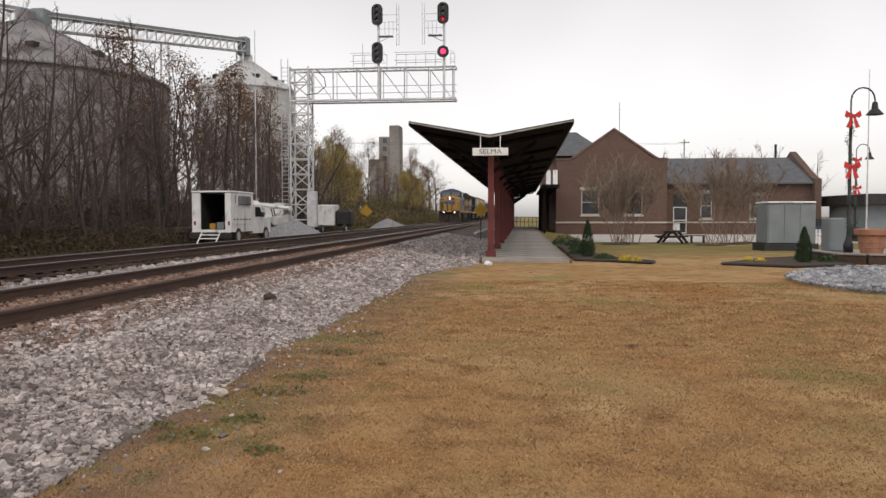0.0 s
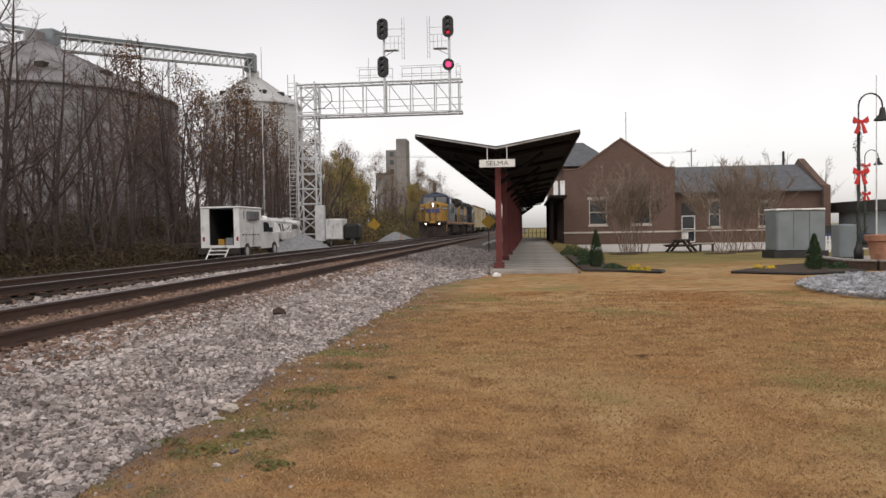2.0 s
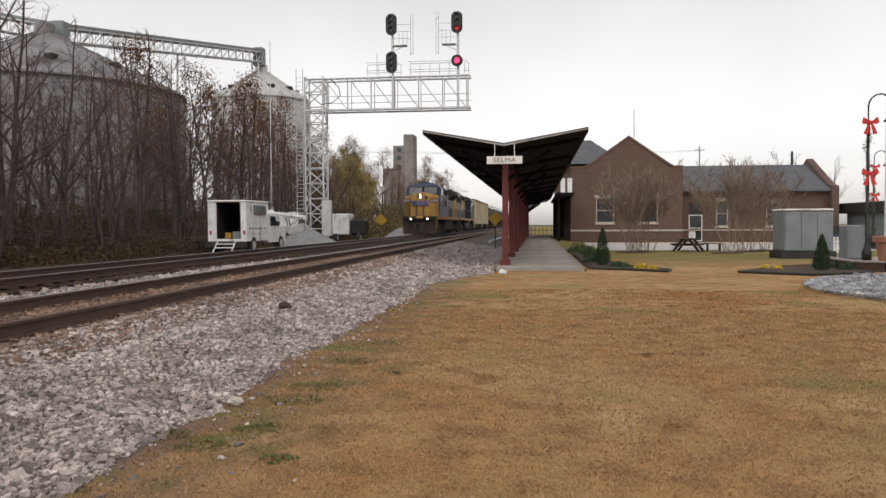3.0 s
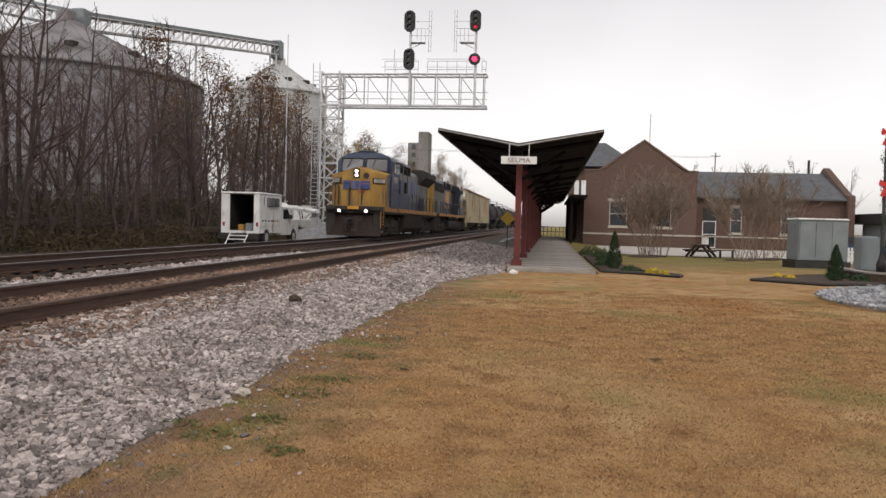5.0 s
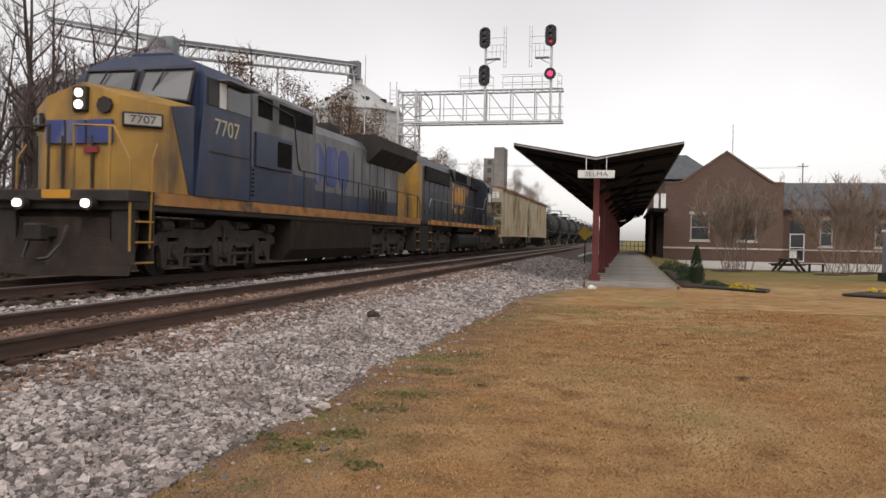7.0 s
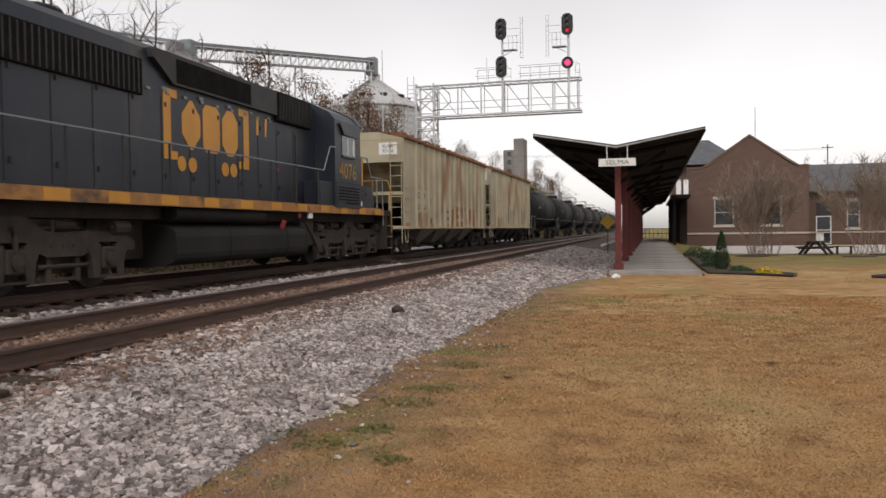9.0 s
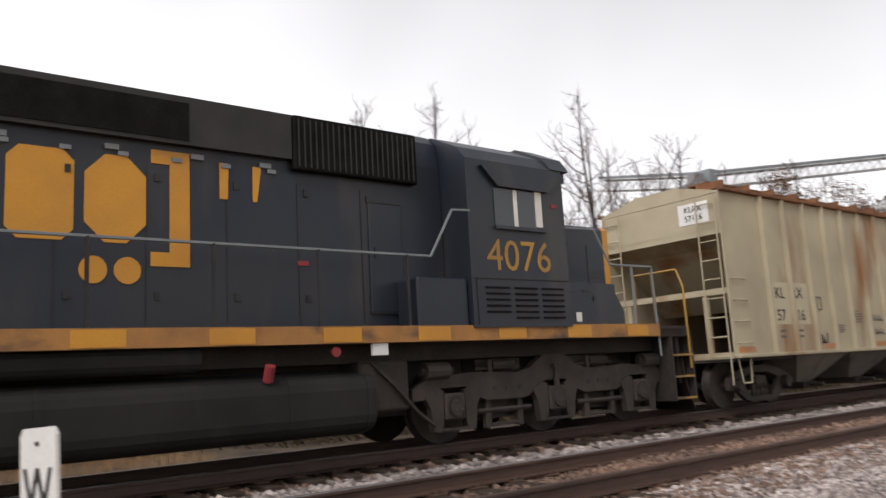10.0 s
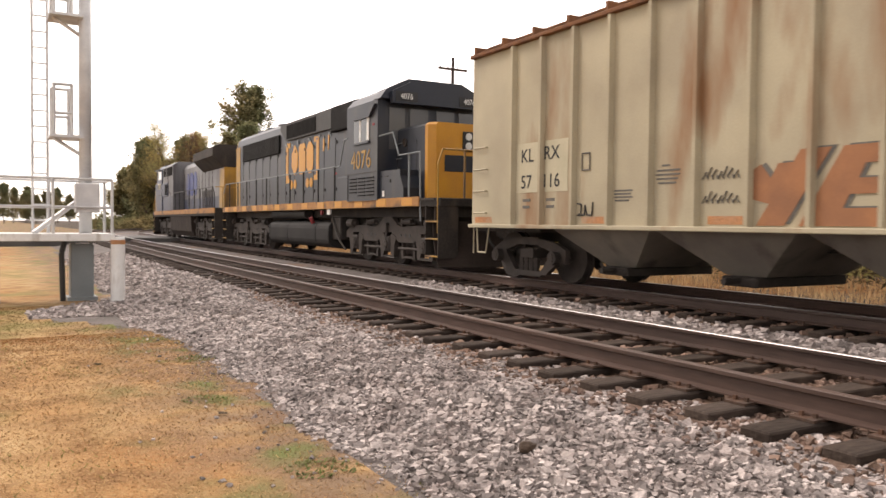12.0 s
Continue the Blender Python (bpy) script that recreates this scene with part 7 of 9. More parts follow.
def loco_second():
    t = thing("second_locomotive", "dark navy six-axle diesel locomotive running cab-end last", "locomotive", "locomotives")
    L = 20.98
    bm = bmesh.new()
    box(bm, -1.46, 1.46, 0.75, L - 0.75, 1.44, 1.56, 0.02)
    box(bm, -1.05, 1.05, 0.75, L - 0.75, 1.20, 1.438)
    part("underframe", bm, m_dark, t)
    for s in (-1, 1):
        bm = bmesh.new()
        box(bm, min(s * 1.465, s * 1.50), max(s * 1.465, s * 1.50), 0.8, L - 1.50, 1.44, 1.655)
        sill = part("side_sill", bm, m_sill, t, "rusty orange side sill")
        y = 1.2
        while y < L - 2.2:
            bm = bmesh.new()
            box(bm, min(s * 1.501, s * 1.507), max(s * 1.501, s * 1.507), y, y + 0.55, 1.455, 1.64)
            part("sill_stripe", bm, m_yellow_new, sill)
            y += 1.45
    bm = bmesh.new()
    box(bm, -1.48, 1.48, 0.8, L - 0.8, 1.562, 1.615)
    part("walkway", bm, m_dark, t)
    # long hood with rounded top
    HW = 0.93
    bm = bmesh.new()
    prism(bm, [(-HW, 1.62), (HW, 1.62), (HW, 3.98), (0.86, 4.36), (0.66, 4.52), (0.35, 4.58), (-0.35, 4.58), (-0.66, 4.52), (-0.86, 4.36), (-HW, 3.98)], "y", 0.95, 15.2)
    part("long_hood", bm, m_navy, t, "dark navy long hood")
    bm = bmesh.new()
    prism(bm, [(-HW - 0.01, 1.62), (HW + 0.01, 1.62), (HW + 0.01, 3.98), (0.86, 4.38), (0.6, 4.54), (-0.6, 4.54), (-0.86, 4.38), (-HW - 0.01, 3.98)], "y", 0.90, 0.948)
    part("hood_end", bm, m_yellow, t, "yellow hood end")
    bm = bmesh.new()
    for s in (-1, 1):
        box(bm, min(s * 0.932, s * 0.944), max(s * 0.932, s * 0.944), 0.9, 1.55, 1.62, 4.1)
    part("hood_end_flank", bm, m_yellow, t)
    # grilles: radiator, dynamic brake and intake
    for s in (-1, 1):
        bm = bmesh.new()
        box(bm, min(s * 0.932, s * 0.985), max(s * 0.932, s * 0.985), 2.1, 7.25, 3.45, 4.10, 0.01)
        g = part("radiator_grille", bm, m_grille, t, "black radiator grille")
        bm = bmesh.new()
        for i in range(35):
            y = 2.18 + 0.145 * i
            box(bm, min(s * 0.986, s * 1.0), max(s * 0.986, s * 1.0), y, y + 0.03, 3.48, 4.07)
        part("grille_slats", bm, m_black, g)
        bm = bmesh.new()
        prism(bm, [(7.55, 4.20), (8.2, 3.80), (12.68, 3.80), (12.68, 4.38), (7.55, 4.38)], "x", min(s * 0.82, s * 1.03), max(s * 0.82, s * 1.03))
        part("brake_housing", bm, m_black, t, "flared dynamic brake housing")
        bm = bmesh.new()
        box(bm, min(s * 1.031, s * 1.045), max(s * 1.031, s * 1.045), 8.3, 11.3, 3.85, 4.30)
        part("brake_grille", bm, m_grille, t)
        bm = bmesh.new()
        box(bm, min(s * 0.932, s * 1.06), max(s * 0.932, s * 1.06), 12.70, 14.70, 3.67, 4.385, 0.015)
        g = part("intake_box", bm, m_grille, t, "black inertial intake screen")
        bm = bmesh.new()
        for i in range(22):
            y = 12.76 + 0.0885 * i
            box(bm, min(s * 1.061, s * 1.07), max(s * 1.061, s * 1.07), y, y + 0.02, 3.71, 4.34)
        part("screen_slats", bm, m_black, g)
        # hood doors and latches
        for i in range(13):
            y = 2.0 + 0.98 * i
            bm = bmesh.new()
            box(bm, min(s * 0.932, s * 0.940), max(s * 0.932, s * 0.940), y, y + 0.014, 1.75, 3.52)
            d = part("door_seam", bm, m_black, t)
            bm = bmesh.new()
            for z in (2.0, 3.35):
                box(bm, min(s * 0.932, s * 0.955), max(s * 0.932, s * 0.955), y + 0.10, y + 0.16, z, z + 0.09)
            part("latch", bm, m_black, d)
        bm = bmesh.new()
        for i in range(9):
            y = 7.4 + 0.62 * i
            box(bm, min(s * 0.945, s * 0.96), max(s * 0.945, s * 0.96), y, y + 0.12, 3.60, 3.65)
        part("rivet_strip", bm, m_cabinet, t)
    # fans on the roof
    for y in (2.8, 4.2, 5.6):
        bm = bmesh.new()
        lathe(bm, [(0.5, 4.56), (0.52, 4.62), (0.5, 4.66), (0.1, 4.67)], 18, (0, y))
        part("roof_fan", bm, m_navy, t, "round roof fan cowl")
    bm = bmesh.new()
    box(bm, -0.3, 0.3, 6.6, 7.3, 4.585, 4.66, 0.03)
    part("exhaust_stack", bm, m_dark, t)
    # marks
    X = HW + 0.006
    for s, y in ((1, 7.95), (-1, 11.10)):
        bm = bmesh.new()
        box(bm, X - 0.01, X + 0.008, y, y + 0.24, 2.38, 3.72)
        box(bm, X - 0.01, X + 0.008, y + (0.24 if s > 0 else -0.22), y + (0.46 if s > 0 else 0.0), 2.38, 2.54)
        box(bm, X - 0.01, X + 0.008, y + (0.24 if s > 0 else -0.22), y + (0.46 if s > 0 else 0.0), 3.56, 3.72)
        part("bracket_mark", bm, m_yellow_new, t, "yellow painted bracket")
    plain_mark(t, 8.55, 2.62, 2.35, 0.98, X, m_yellow_new)
    for y in (8.55, 8.95, 10.25, 10.62):
        bm = bmesh.new()
        rod(bm, (X - 0.01, y, 2.32), (X + 0.008, y, 2.32), 0.15, 16)
        part("dot_mark", bm, m_yellow_new, t)
    for y, k in ((11.72, 1.0), (12.16, 0.55)):
        bm = bmesh.new()
        prism(bm, [(y, 3.22), (y + 0.10 * k, 3.22), (y + 0.12, 3.66), (y, 3.66)], "x", X - 0.01, X + 0.008)
        part("yellow_flag_mark", bm, m_yellow_new, t)
    bm = bmesh.new()
    box(bm, X - 0.01, X + 0.006, 14.07, 14.22, 3.33, 3.38)
    part("decal", bm, m_red_tag, t, "small red decal")
    bm = bmesh.new()
    box(bm, X - 0.01, X + 0.006, 14.07, 14.22, 3.26, 3.325)
    part("decal", bm, m_letter_white, t, "small white decal")
    bm = bmesh.new()
    box(bm, X - 0.01, X + 0.006, 12.77, 12.93, 2.46, 2.52)
    part("decal", bm, m_red_tag, t, "small red decal")
    bm = bmesh.new()
    box(bm, X - 0.01, X + 0.02, 13.88, 14.43, 1.88, 3.36, 0.006)
    hd = part("access_door", bm, m_navy, t, "narrow hood access door")
    bm = bmesh.new()
    for za, zb in ((1.86, 1.88), (3.36, 3.38)):
        box(bm, X - 0.01, X + 0.024, 13.86, 14.45, za, zb)
    box(bm, X, X + 0.04, 13.95, 13.99, 2.6, 2.75)
    part("door_edge", bm, m_black, hd)
    for y in (7.9, 9.2, 10.35, 11.35, 12.25):   # lifting lugs and pale plates under the housing
        bm = bmesh.new()
        box(bm, X - 0.005, X + 0.03, y, y + 0.16, 3.66, 3.72)
        part("name_plate", bm, m_cabinet, t)
    # cab
    CW = 1.53
    bm = bmesh.new()
    prism(bm, [(-CW, 1.62), (CW, 1.62), (CW, 4.02), (1.35, 4.22), (0.75, 4.50), (-0.75, 4.50), (-1.35, 4.22), (-CW, 4.02)], "y", 15.22, 17.0)
    part("cab", bm, m_navy, t, "dark navy cab")
    bm = bmesh.new()
    prism(bm, [(-CW - 0.02, 4.03), (CW + 0.02, 4.03), (1.37, 4.26), (0.77, 4.54), (-0.77, 4.54), (-1.37, 4.26)], "y", 16.78, 17.16)
    part("cab_roof_lip", bm, m_navy, t)
    bm = bmesh.new()
    prism(bm, [(-1.28, 3.92), (1.28, 3.92), (1.28, 4.20), (0.75, 4.46), (-0.75, 4.46), (-1.28, 4.20)], "y", 17.165, 17.30)
    vis = part("number_board_visor", bm, m_navy, t)
    for x in (-0.9, 0.9):
        bm = bmesh.new()
        box(bm, x - 0.30, x + 0.30, 17.302, 17.315, 3.97, 4.20)
        part("number_board", bm, m_ink, vis)
        words("number", "4076", 0.20, facing_back(x, 17.318, 4.08), m_letter_white, vis, 0.006, "", 0.85)
    for s in (-1, 1):
        xo = s * CW
        lo, hi = (xo, xo + 0.014) if s > 0 else (xo - 0.014, xo)
        bm = bmesh.new()
        box(bm, lo, hi, 15.68, 16.42, 3.08, 3.62)
        w = part("side_window", bm, m_glass, t, "sliding cab window")
        bm = bmesh.new()
        box(bm, lo, hi + (0.006 if s > 0 else 0), 16.02, 16.09, 3.08, 3.62)
        box(bm, lo, hi + (0.006 if s > 0 else 0), 16.43, 16.55, 3.10, 3.64)
        part("mullion", bm, m_signwhite, w, "pale window post")
        bm = bmesh.new()
        box(bm, lo, hi + (0.04 if s > 0 else 0), 15.66, 16.6, 3.02, 3.07)
        part("sill", bm, m_navy, w)
        bm = bmesh.new()
        prism(bm, [(15.45, 3.92), (16.95, 3.92), (16.65, 3.64), (15.72, 3.64)], "x", lo - (0 if s > 0 else 0.05), hi + (0.06 if s > 0 else 0))
        part("sunshade", bm, m_navy, t)
        bm = bmesh.new()
        box(bm, lo, hi, 15.26, 16.98, 2.30, 2.32)
        box(bm, lo, hi, 15.30, 15.315, 1.66, 2.30)
        part("panel_seam", bm, m_black, t)
        bm = bmesh.new()
        for i in range(6):
            for c in range(3):
                y = 15.45 + 0.5 * c
                if i == 0 and c == 0:
                    continue
                box(bm, lo, hi + (0.012 if s > 0 else 0), y, y + 0.40, 1.74 + 0.085 * i, 1.765 + 0.085 * i)
        part("louvre", bm, m_grille, t, "cab battery-box louvres")
        bm = bmesh.new()
        box(bm, lo, hi, 16.74, 16.84, 3.42, 3.48)
        part("flag_decal", bm, m_red_tag, t)
    words("road_number", "4076", 0.64, facing_x(CW + 0.004, 16.20, 2.62), m_yellow, t, 0.012, "yellow road number", 1.05)
    for x in (-1.0, -0.38, 0.38, 1.0):
        bm = bmesh.new()
        w_ = 0.22 if abs(x) > 0.5 else 0.26
        box(bm, x - w_, x + w_, 17.001, 17.015, 3.25 if abs(x) < 0.5 else 2.85, 3.85)
        part("front_window", bm, m_windshield, t)
    # short nose
    bm = bmesh.new()
    prism(bm, [(-0.98, 1.62), (0.98, 1.62), (0.98, 3.28), (0.92, 3.34), (-0.92, 3.34), (-0.98, 3.28)], "y", 17.002, 18.34)
    part("short_nose", bm, m_navy, t, "navy short nose")
    bm = bmesh.new()
    v = []
    for y, k in ((18.342, 1.0), (18.46, 1.0), (18.60, 0.86)):
        v.append([bm.verts.new(p) for p in ((-0.98 * k, y, 1.62), (0.98 * k, y, 1.62), (0.985 * k, y, 3.29), (0.92 * k, y, 3.345), (-0.92 * k, y, 3.345), (-0.985 * k, y, 3.29))])
    bm.faces.new(v[0])
    bm.faces.new(v[2][::-1])
    for p, q in zip(v, v[1:]):
        for i in range(6):
            j = (i + 1) % 6
            bm.faces.new((p[j], p[i], q[i], q[j]))
    part("nose_front", bm, m_yellow_new, t, "bright yellow nose front")
    bm = bmesh.new()
    box(bm, -0.50, 0.62, 18.602, 18.612, 2.25, 2.62)
    part("company_mark", bm, m_navy, t)
    bm = bmesh.new()
    box(bm, -0.14, 0.14, 18.58, 18.64, 2.72, 3.17, 0.02)
    h = part("headlight_housing", bm, m_ink, t)
    for z in (2.84, 3.05):
        bm = bmesh.new()
        rod(bm, (0, 18.64, z), (0, 18.66, z), 0.085, 12)
        part("headlight", bm, m_letter_white, h, "unlit headlight")
    for s in (-1, 1):   # side boxes before the cab
        bm = bmesh.new()
        lo, hi = (0.982, 1.46) if s > 0 else (-1.46, -0.982)
        prism(bm, [(17.01, 1.62), (18.19, 1.62), (18.19, 1.88), (18.03, 2.16), (18.03, 2.30), (17.01, 2.31)], "x", lo, hi)
        bb = part("battery_box", bm, m_navy, t)
        bm = bmesh.new()
        xo = s * 1.463
        for y in (17.2, 17.6):
            box(bm, xo - 0.012, xo + 0.012, y, y + 0.16, 2.16, 2.185)
        for y in (17.08, 17.85):
            box(bm, xo - 0.014, xo + 0.014, y, y + 0.05, 2.02, 2.10)
        part("latch", bm, m_black, bb)
        bm = bmesh.new()
        box(bm, xo - 0.006, xo + 0.006, 17.42, 17.54, 1.70, 1.84)
        part("notice", bm, m_signwhite, bb, "white notice with a red head")
        bm = bmesh.new()
        rod(bm, (s * 0.98, 17.72, 2.98), (s * 1.02, 17.72, 2.98), 0.10, 14)
        part("round_cover", bm, m_dark, t)
        bm = bmesh.new()
        box(bm, min(s * 0.975, s * 0.987), max(s * 0.975, s * 0.987), 17.50, 17.515, 2.25, 3.0)
        box(bm, min(s * 0.975, s * 0.987), max(s * 0.975, s * 0.987), 17.95, 17.962, 1.65, 3.0)
        part("panel_seam", bm, m_black, t)
        handrail(t, [(s * 1.0, 17.1, 2.95), (s * 1.02, 17.6, 2.98)], [], 0.014, m_cabinet)
        handrail(t, [(s * 1.0, 17.15, 2.62), (s * 1.02, 17.6, 2.62)], [], 0.014, m_cabinet)
        handrail(t, [(s * 1.49, 17.05, 3.14), (s * 1.46, 18.0, 3.17), (s * 1.46, 18.35, 2.62), (s * 1.46, 19.45, 2.62), (s * 1.46, 19.5, 1.1)], [((s * 1.46, 18.9, 1.6), (s * 1.46, 18.9, 2.62))], 0.02, m_cabinet)
        handrail(t, [(s * 1.47, 20.34, 0.85), (s * 1.47, 20.32, 2.30), (s * 1.35, 20.32, 2.62), (s * 0.35, 20.32, 2.62)], [((s * 0.8, 20.32, 1.6), (s * 0.8, 20.32, 2.62)), ((s * 0.36, 20.32, 1.6), (s * 0.36, 20.32, 2.62))], 0.022, m_yellow)
        ys = [1.9 + 1.36 * i for i in range(10)]
        handrail(t, [(s * 1.47, 0.85, 2.2), (s * 1.47, 1.2, 2.58), (s * 1.47, 14.55, 2.58), (s * 1.5, 14.95, 3.24), (s * 1.53, 15.25, 3.25)], [((s * 1.47, y, 1.6), (s * 1.47, y, 2.58)) for y in ys], 0.02, m_cabinet, m_black)
        step_well(t, 0.80, 1, s * 1.49)
        step_well(t, L - 0.58, -1, s * 1.49)
    bm = bmesh.new()
    box(bm, 0.95, 1.46, 14.3, 15.2, 1.62, 2.3, 0.03)
    part("toolbox", bm, m_navy, t)
    bm = bmesh.new()
    box(bm, -1.46, 1.46, L - 1.50, L - 0.56, 1.42, 1.61, 0.02)
    part("end_deck", bm, m_dark, t)
    end_plow(t, L - 0.14, -1)
    coupler(t, L, -1)
    coupler(t, 0, 1)
    # tanks
    bm = bmesh.new()
    def power(c):
        return math.copysign(abs(c) ** 0.42, c)
    pts = [(1.43 * power(math.cos(a)), 0.70 + 0.43 * power(math.sin(a))) for a in [2 * math.pi * (i + 0.5) / 32 for i in range(32)]]
    prism(bm, pts, "y", 7.55, 13.58)
    tank = part("fuel_tank", bm, m_tank, t, "large black rounded fuel tank", smooth=False)
    for y in (7.56, 9.6, 12.35, 13.45):
        bm = bmesh.new()
        prism(bm, [(px * 1.006, 0.70 + (pz - 0.70) * 1.012) for px, pz in pts], "y", y, y + 0.09)
        part("tank_band", bm, m_tank, tank)
    for s in (-1, 1):
        bm = bmesh.new()
        rod(bm, (s * 1.25, 7.65, 1.31), (s * 1.25, 11.3, 1.31), 0.15, 16)
        part("air_reservoir", bm, m_tank, t)
        bm = bmesh.new()
        rod(bm, (s * 1.38, 12.1, 1.02), (s * 1.46, 12.1, 1.20), 0.065, 8)
        part("filler_cap", bm, m_red_tag, t, "red fuel filler cap")
    bm = bmesh.new()
    box(bm, 1.42, 1.47, 13.53, 13.77, 1.28, 1.435)
    part("reflector_plate", bm, m_letter_white, t)
    bm = bmesh.new()
    rod(bm, (1.40, 13.0, 1.34), (1.46, 13.0, 1.34), 0.065, 10)
    part("fuel_gauge", bm, m_red_tag, t)
    loco_truck(t, (1.79, 3.86, 5.93), 0)
    loco_truck(t, (15.05, 17.12, 19.19), 1)
    bm = bmesh.new()
    box(bm, -0.3, 0.3, 0.884, 0.898, 3.55, 3.85)
    nb = part("rear_number_board", bm, m_ink, t)
    words("number", "4076", 0.22, facing_front(0.0, 0.88, 3.7), m_letter_white, nb, 0.006)
    bm = bmesh.new()
    box(bm, -0.7, 0.7, 6.0, 15.0, 0.45, 1.22)
    part("centre_sill", bm, m_dark, t)
    for s in (-1, 1):
        bm = bmesh.new()
        box(bm, min(s * 0.7, s * 1.3), max(s * 0.7, s * 1.3), 13.42, 14.2, 0.55, 1.21, 0.03)
        pipe(bm, [(s * 1.3, 13.6, 1.2), (s * 1.36, 13.9, 0.9), (s * 1.34, 14.3, 0.5), (s * 1.3, 14.6, 0.3)], 0.03, 5)
        part("underslung_gear", bm, m_dark, t)
    ends = ("cab", "cab_roof_lip", "number_board_visor", "number_board", "number", "side_window", "mullion", "sill", "sunshade", "panel_seam", "louvre", "flag_decal", "front_window", "short_nose", "nose_front", "headlight_housing", "headlight", "battery_box", "company_mark")
    for o in t.children_recursive:   # the cab end is a little longer
        if o.name.split(".")[0] in ends:
            for v in o.data.vertices:
                if v.co.y > 15.25:
                    v.co.y = 15.25 + (v.co.y - 15.25) * 1.14
    for o in t.children_recursive:   # upper works stand a little taller
        if o.name.split('.')[0] not in ('truck', 'wheelset') and o.data.users == 1:
            for v in o.data.vertices:
                if v.co.z > 1.62:
                    v.co.z = 1.62 + (v.co.z - 1.62) * 1.045
    return t


def hopper(variant):
    t = thing("hopper_car", "cream covered hopper car with rust stains and " + ("orange graffiti" if variant == 0 else "dark graffiti"), "freight car", "hopper cars")
    L, A, B = 16.2, 0.78, 15.42
    W, ZB, ZT = 1.50, 1.02, 4.31
    bm = bmesh.new()
    # body with sloped ends under a peaked roof
    for s in (-1, 1):
        lo, hi = (W - 0.04, W) if s > 0 else (-W, -W + 0.04)
        box(bm, lo, hi, A, B, ZB, ZT)
    prism(bm, [(-W + 0.04, ZT - 0.05), (W - 0.04, ZT - 0.05), (W - 0.04, ZT), (0.5, ZT + 0.24), (-0.5, ZT + 0.24), (-W + 0.04, ZT)], "y", A, B)
    part("body", bm, m_cream, t, "cream painted steel body")
    for y, d in ((A, 1), (B, -1)):
        bm = bmesh.new()
        pts = [(y, ZT - 0.06), (y, 3.55), (y + d * 0.55, 3.25), (y + d * 1.9, 2.0), (y + d * 2.0, 2.0), (y + d * 0.70, 3.28), (y + d * 0.12, 3.60), (y + d * 0.12, ZT - 0.06)]
        prism(bm, pts, "x", -W + 0.045, W - 0.045)
        part("slope_sheet", bm, m_cream, t)
        bm = bmesh.new()
        for z in (3.50, 2.3, ZB + 0.02):
            box(bm, -W + 0.045, W - 0.045, min(y, y + d * 0.10), max(y, y + d * 0.10), z - 0.06, z + 0.06)
        for x in (-0.95, 0.95):
            box(bm, x - 0.05, x + 0.05, min(y, y + d * 0.08), max(y, y + d * 0.08), ZB + 0.09, 2.23)
        part("end_frame", bm, m_cream, t)
        bm = bmesh.new()
        box(bm, -W + 0.045, W - 0.045, min(y, y + d * 2.2), max(y, y + d * 2.2), ZB - 0.10, ZB - 0.045)
        part("end_platform", bm, m_dark, t)
        for s in (-1, 1):
            bm = bmesh.new()
            for dx in (0.0, 0.42):
                rod(bm, (s * (W - 0.08 - dx), y - d * 0.06, ZB - 0.55 if dx == 0 else ZB), (s * (W - 0.08 - dx), y - d * 0.06, ZT - 0.1), 0.018, 4)
            for i in range(9):
                rod(bm, (s * (W - 0.08), y - d * 0.06, ZB + 0.38 * i), (s * (W - 0.50), y - d * 0.06, ZB + 0.38 * i), 0.015, 4)
            part("end_ladder", bm, m_cream, t)
            bm = bmesh.new()
            yy = y + d * 0.12
            for i in range(4):
                rod(bm, (s * (W + 0.05), yy, ZB + 0.25 + 0.42 * i), (s * (W + 0.05), yy + d * 0.42, ZB + 0.25 + 0.42 * i), 0.014, 4)
                for e in (0, 0.42):
                    rod(bm, (s * W, yy + d * e, ZB + 0.25 + 0.42 * i), (s * (W + 0.05), yy + d * e, ZB + 0.25 + 0.42 * i), 0.016, 4)
            part("grab_iron", bm, m_cream, t)
            bm = bmesh.new()
            pipe(bm, [(s * (W - 0.04), yy, ZB), (s * (W - 0.02), yy + d * 0.08, ZB - 0.52), (s * (W - 0.02), yy + d * 0.36, ZB - 0.52), (s * (W - 0.04), yy + d * 0.44, ZB)], 0.018, 4)
            part("sill_step", bm, m_cream, t)
    ribs = [A + 0.02] + [A + 1.43 + 0.867 * i for i in range(15)]
    for y in ribs[1:]:
        for s in (-1, 1):
            bm = bmesh.new()
            lo, hi = (W + 0.001, W + 0.085) if s > 0 else (-W - 0.085, -W - 0.001)
            yo = y if y < B - 0.1 else B - 0.10
            prism(bm, [(lo if s > 0 else hi, yo - 0.06), (lo if s > 0 else hi, yo + 0.06), (hi if s > 0 else lo, yo + 0.03), (hi if s > 0 else lo, yo - 0.03)], "z", ZB + 0.02, ZT - 0.02)
            part("side_rib", bm, m_cream, t)
    for s in (-1, 1):
        bm = bmesh.new()
        lo, hi = (W - 0.02, W + 0.10) if s > 0 else (-W - 0.10, -W + 0.02)
        box(bm, lo, hi, A, B, ZT - 0.02, ZT + 0.05, 0.01)
        part("top_chord", bm, m_rust, t, "rusty top chord")
        bm = bmesh.new()
        box(bm, lo, hi, A, B, ZB - 0.04, ZB + 0.03, 0.01)
        part("side_sill", bm, m_cream, t)
    g = random.Random(40 + variant)
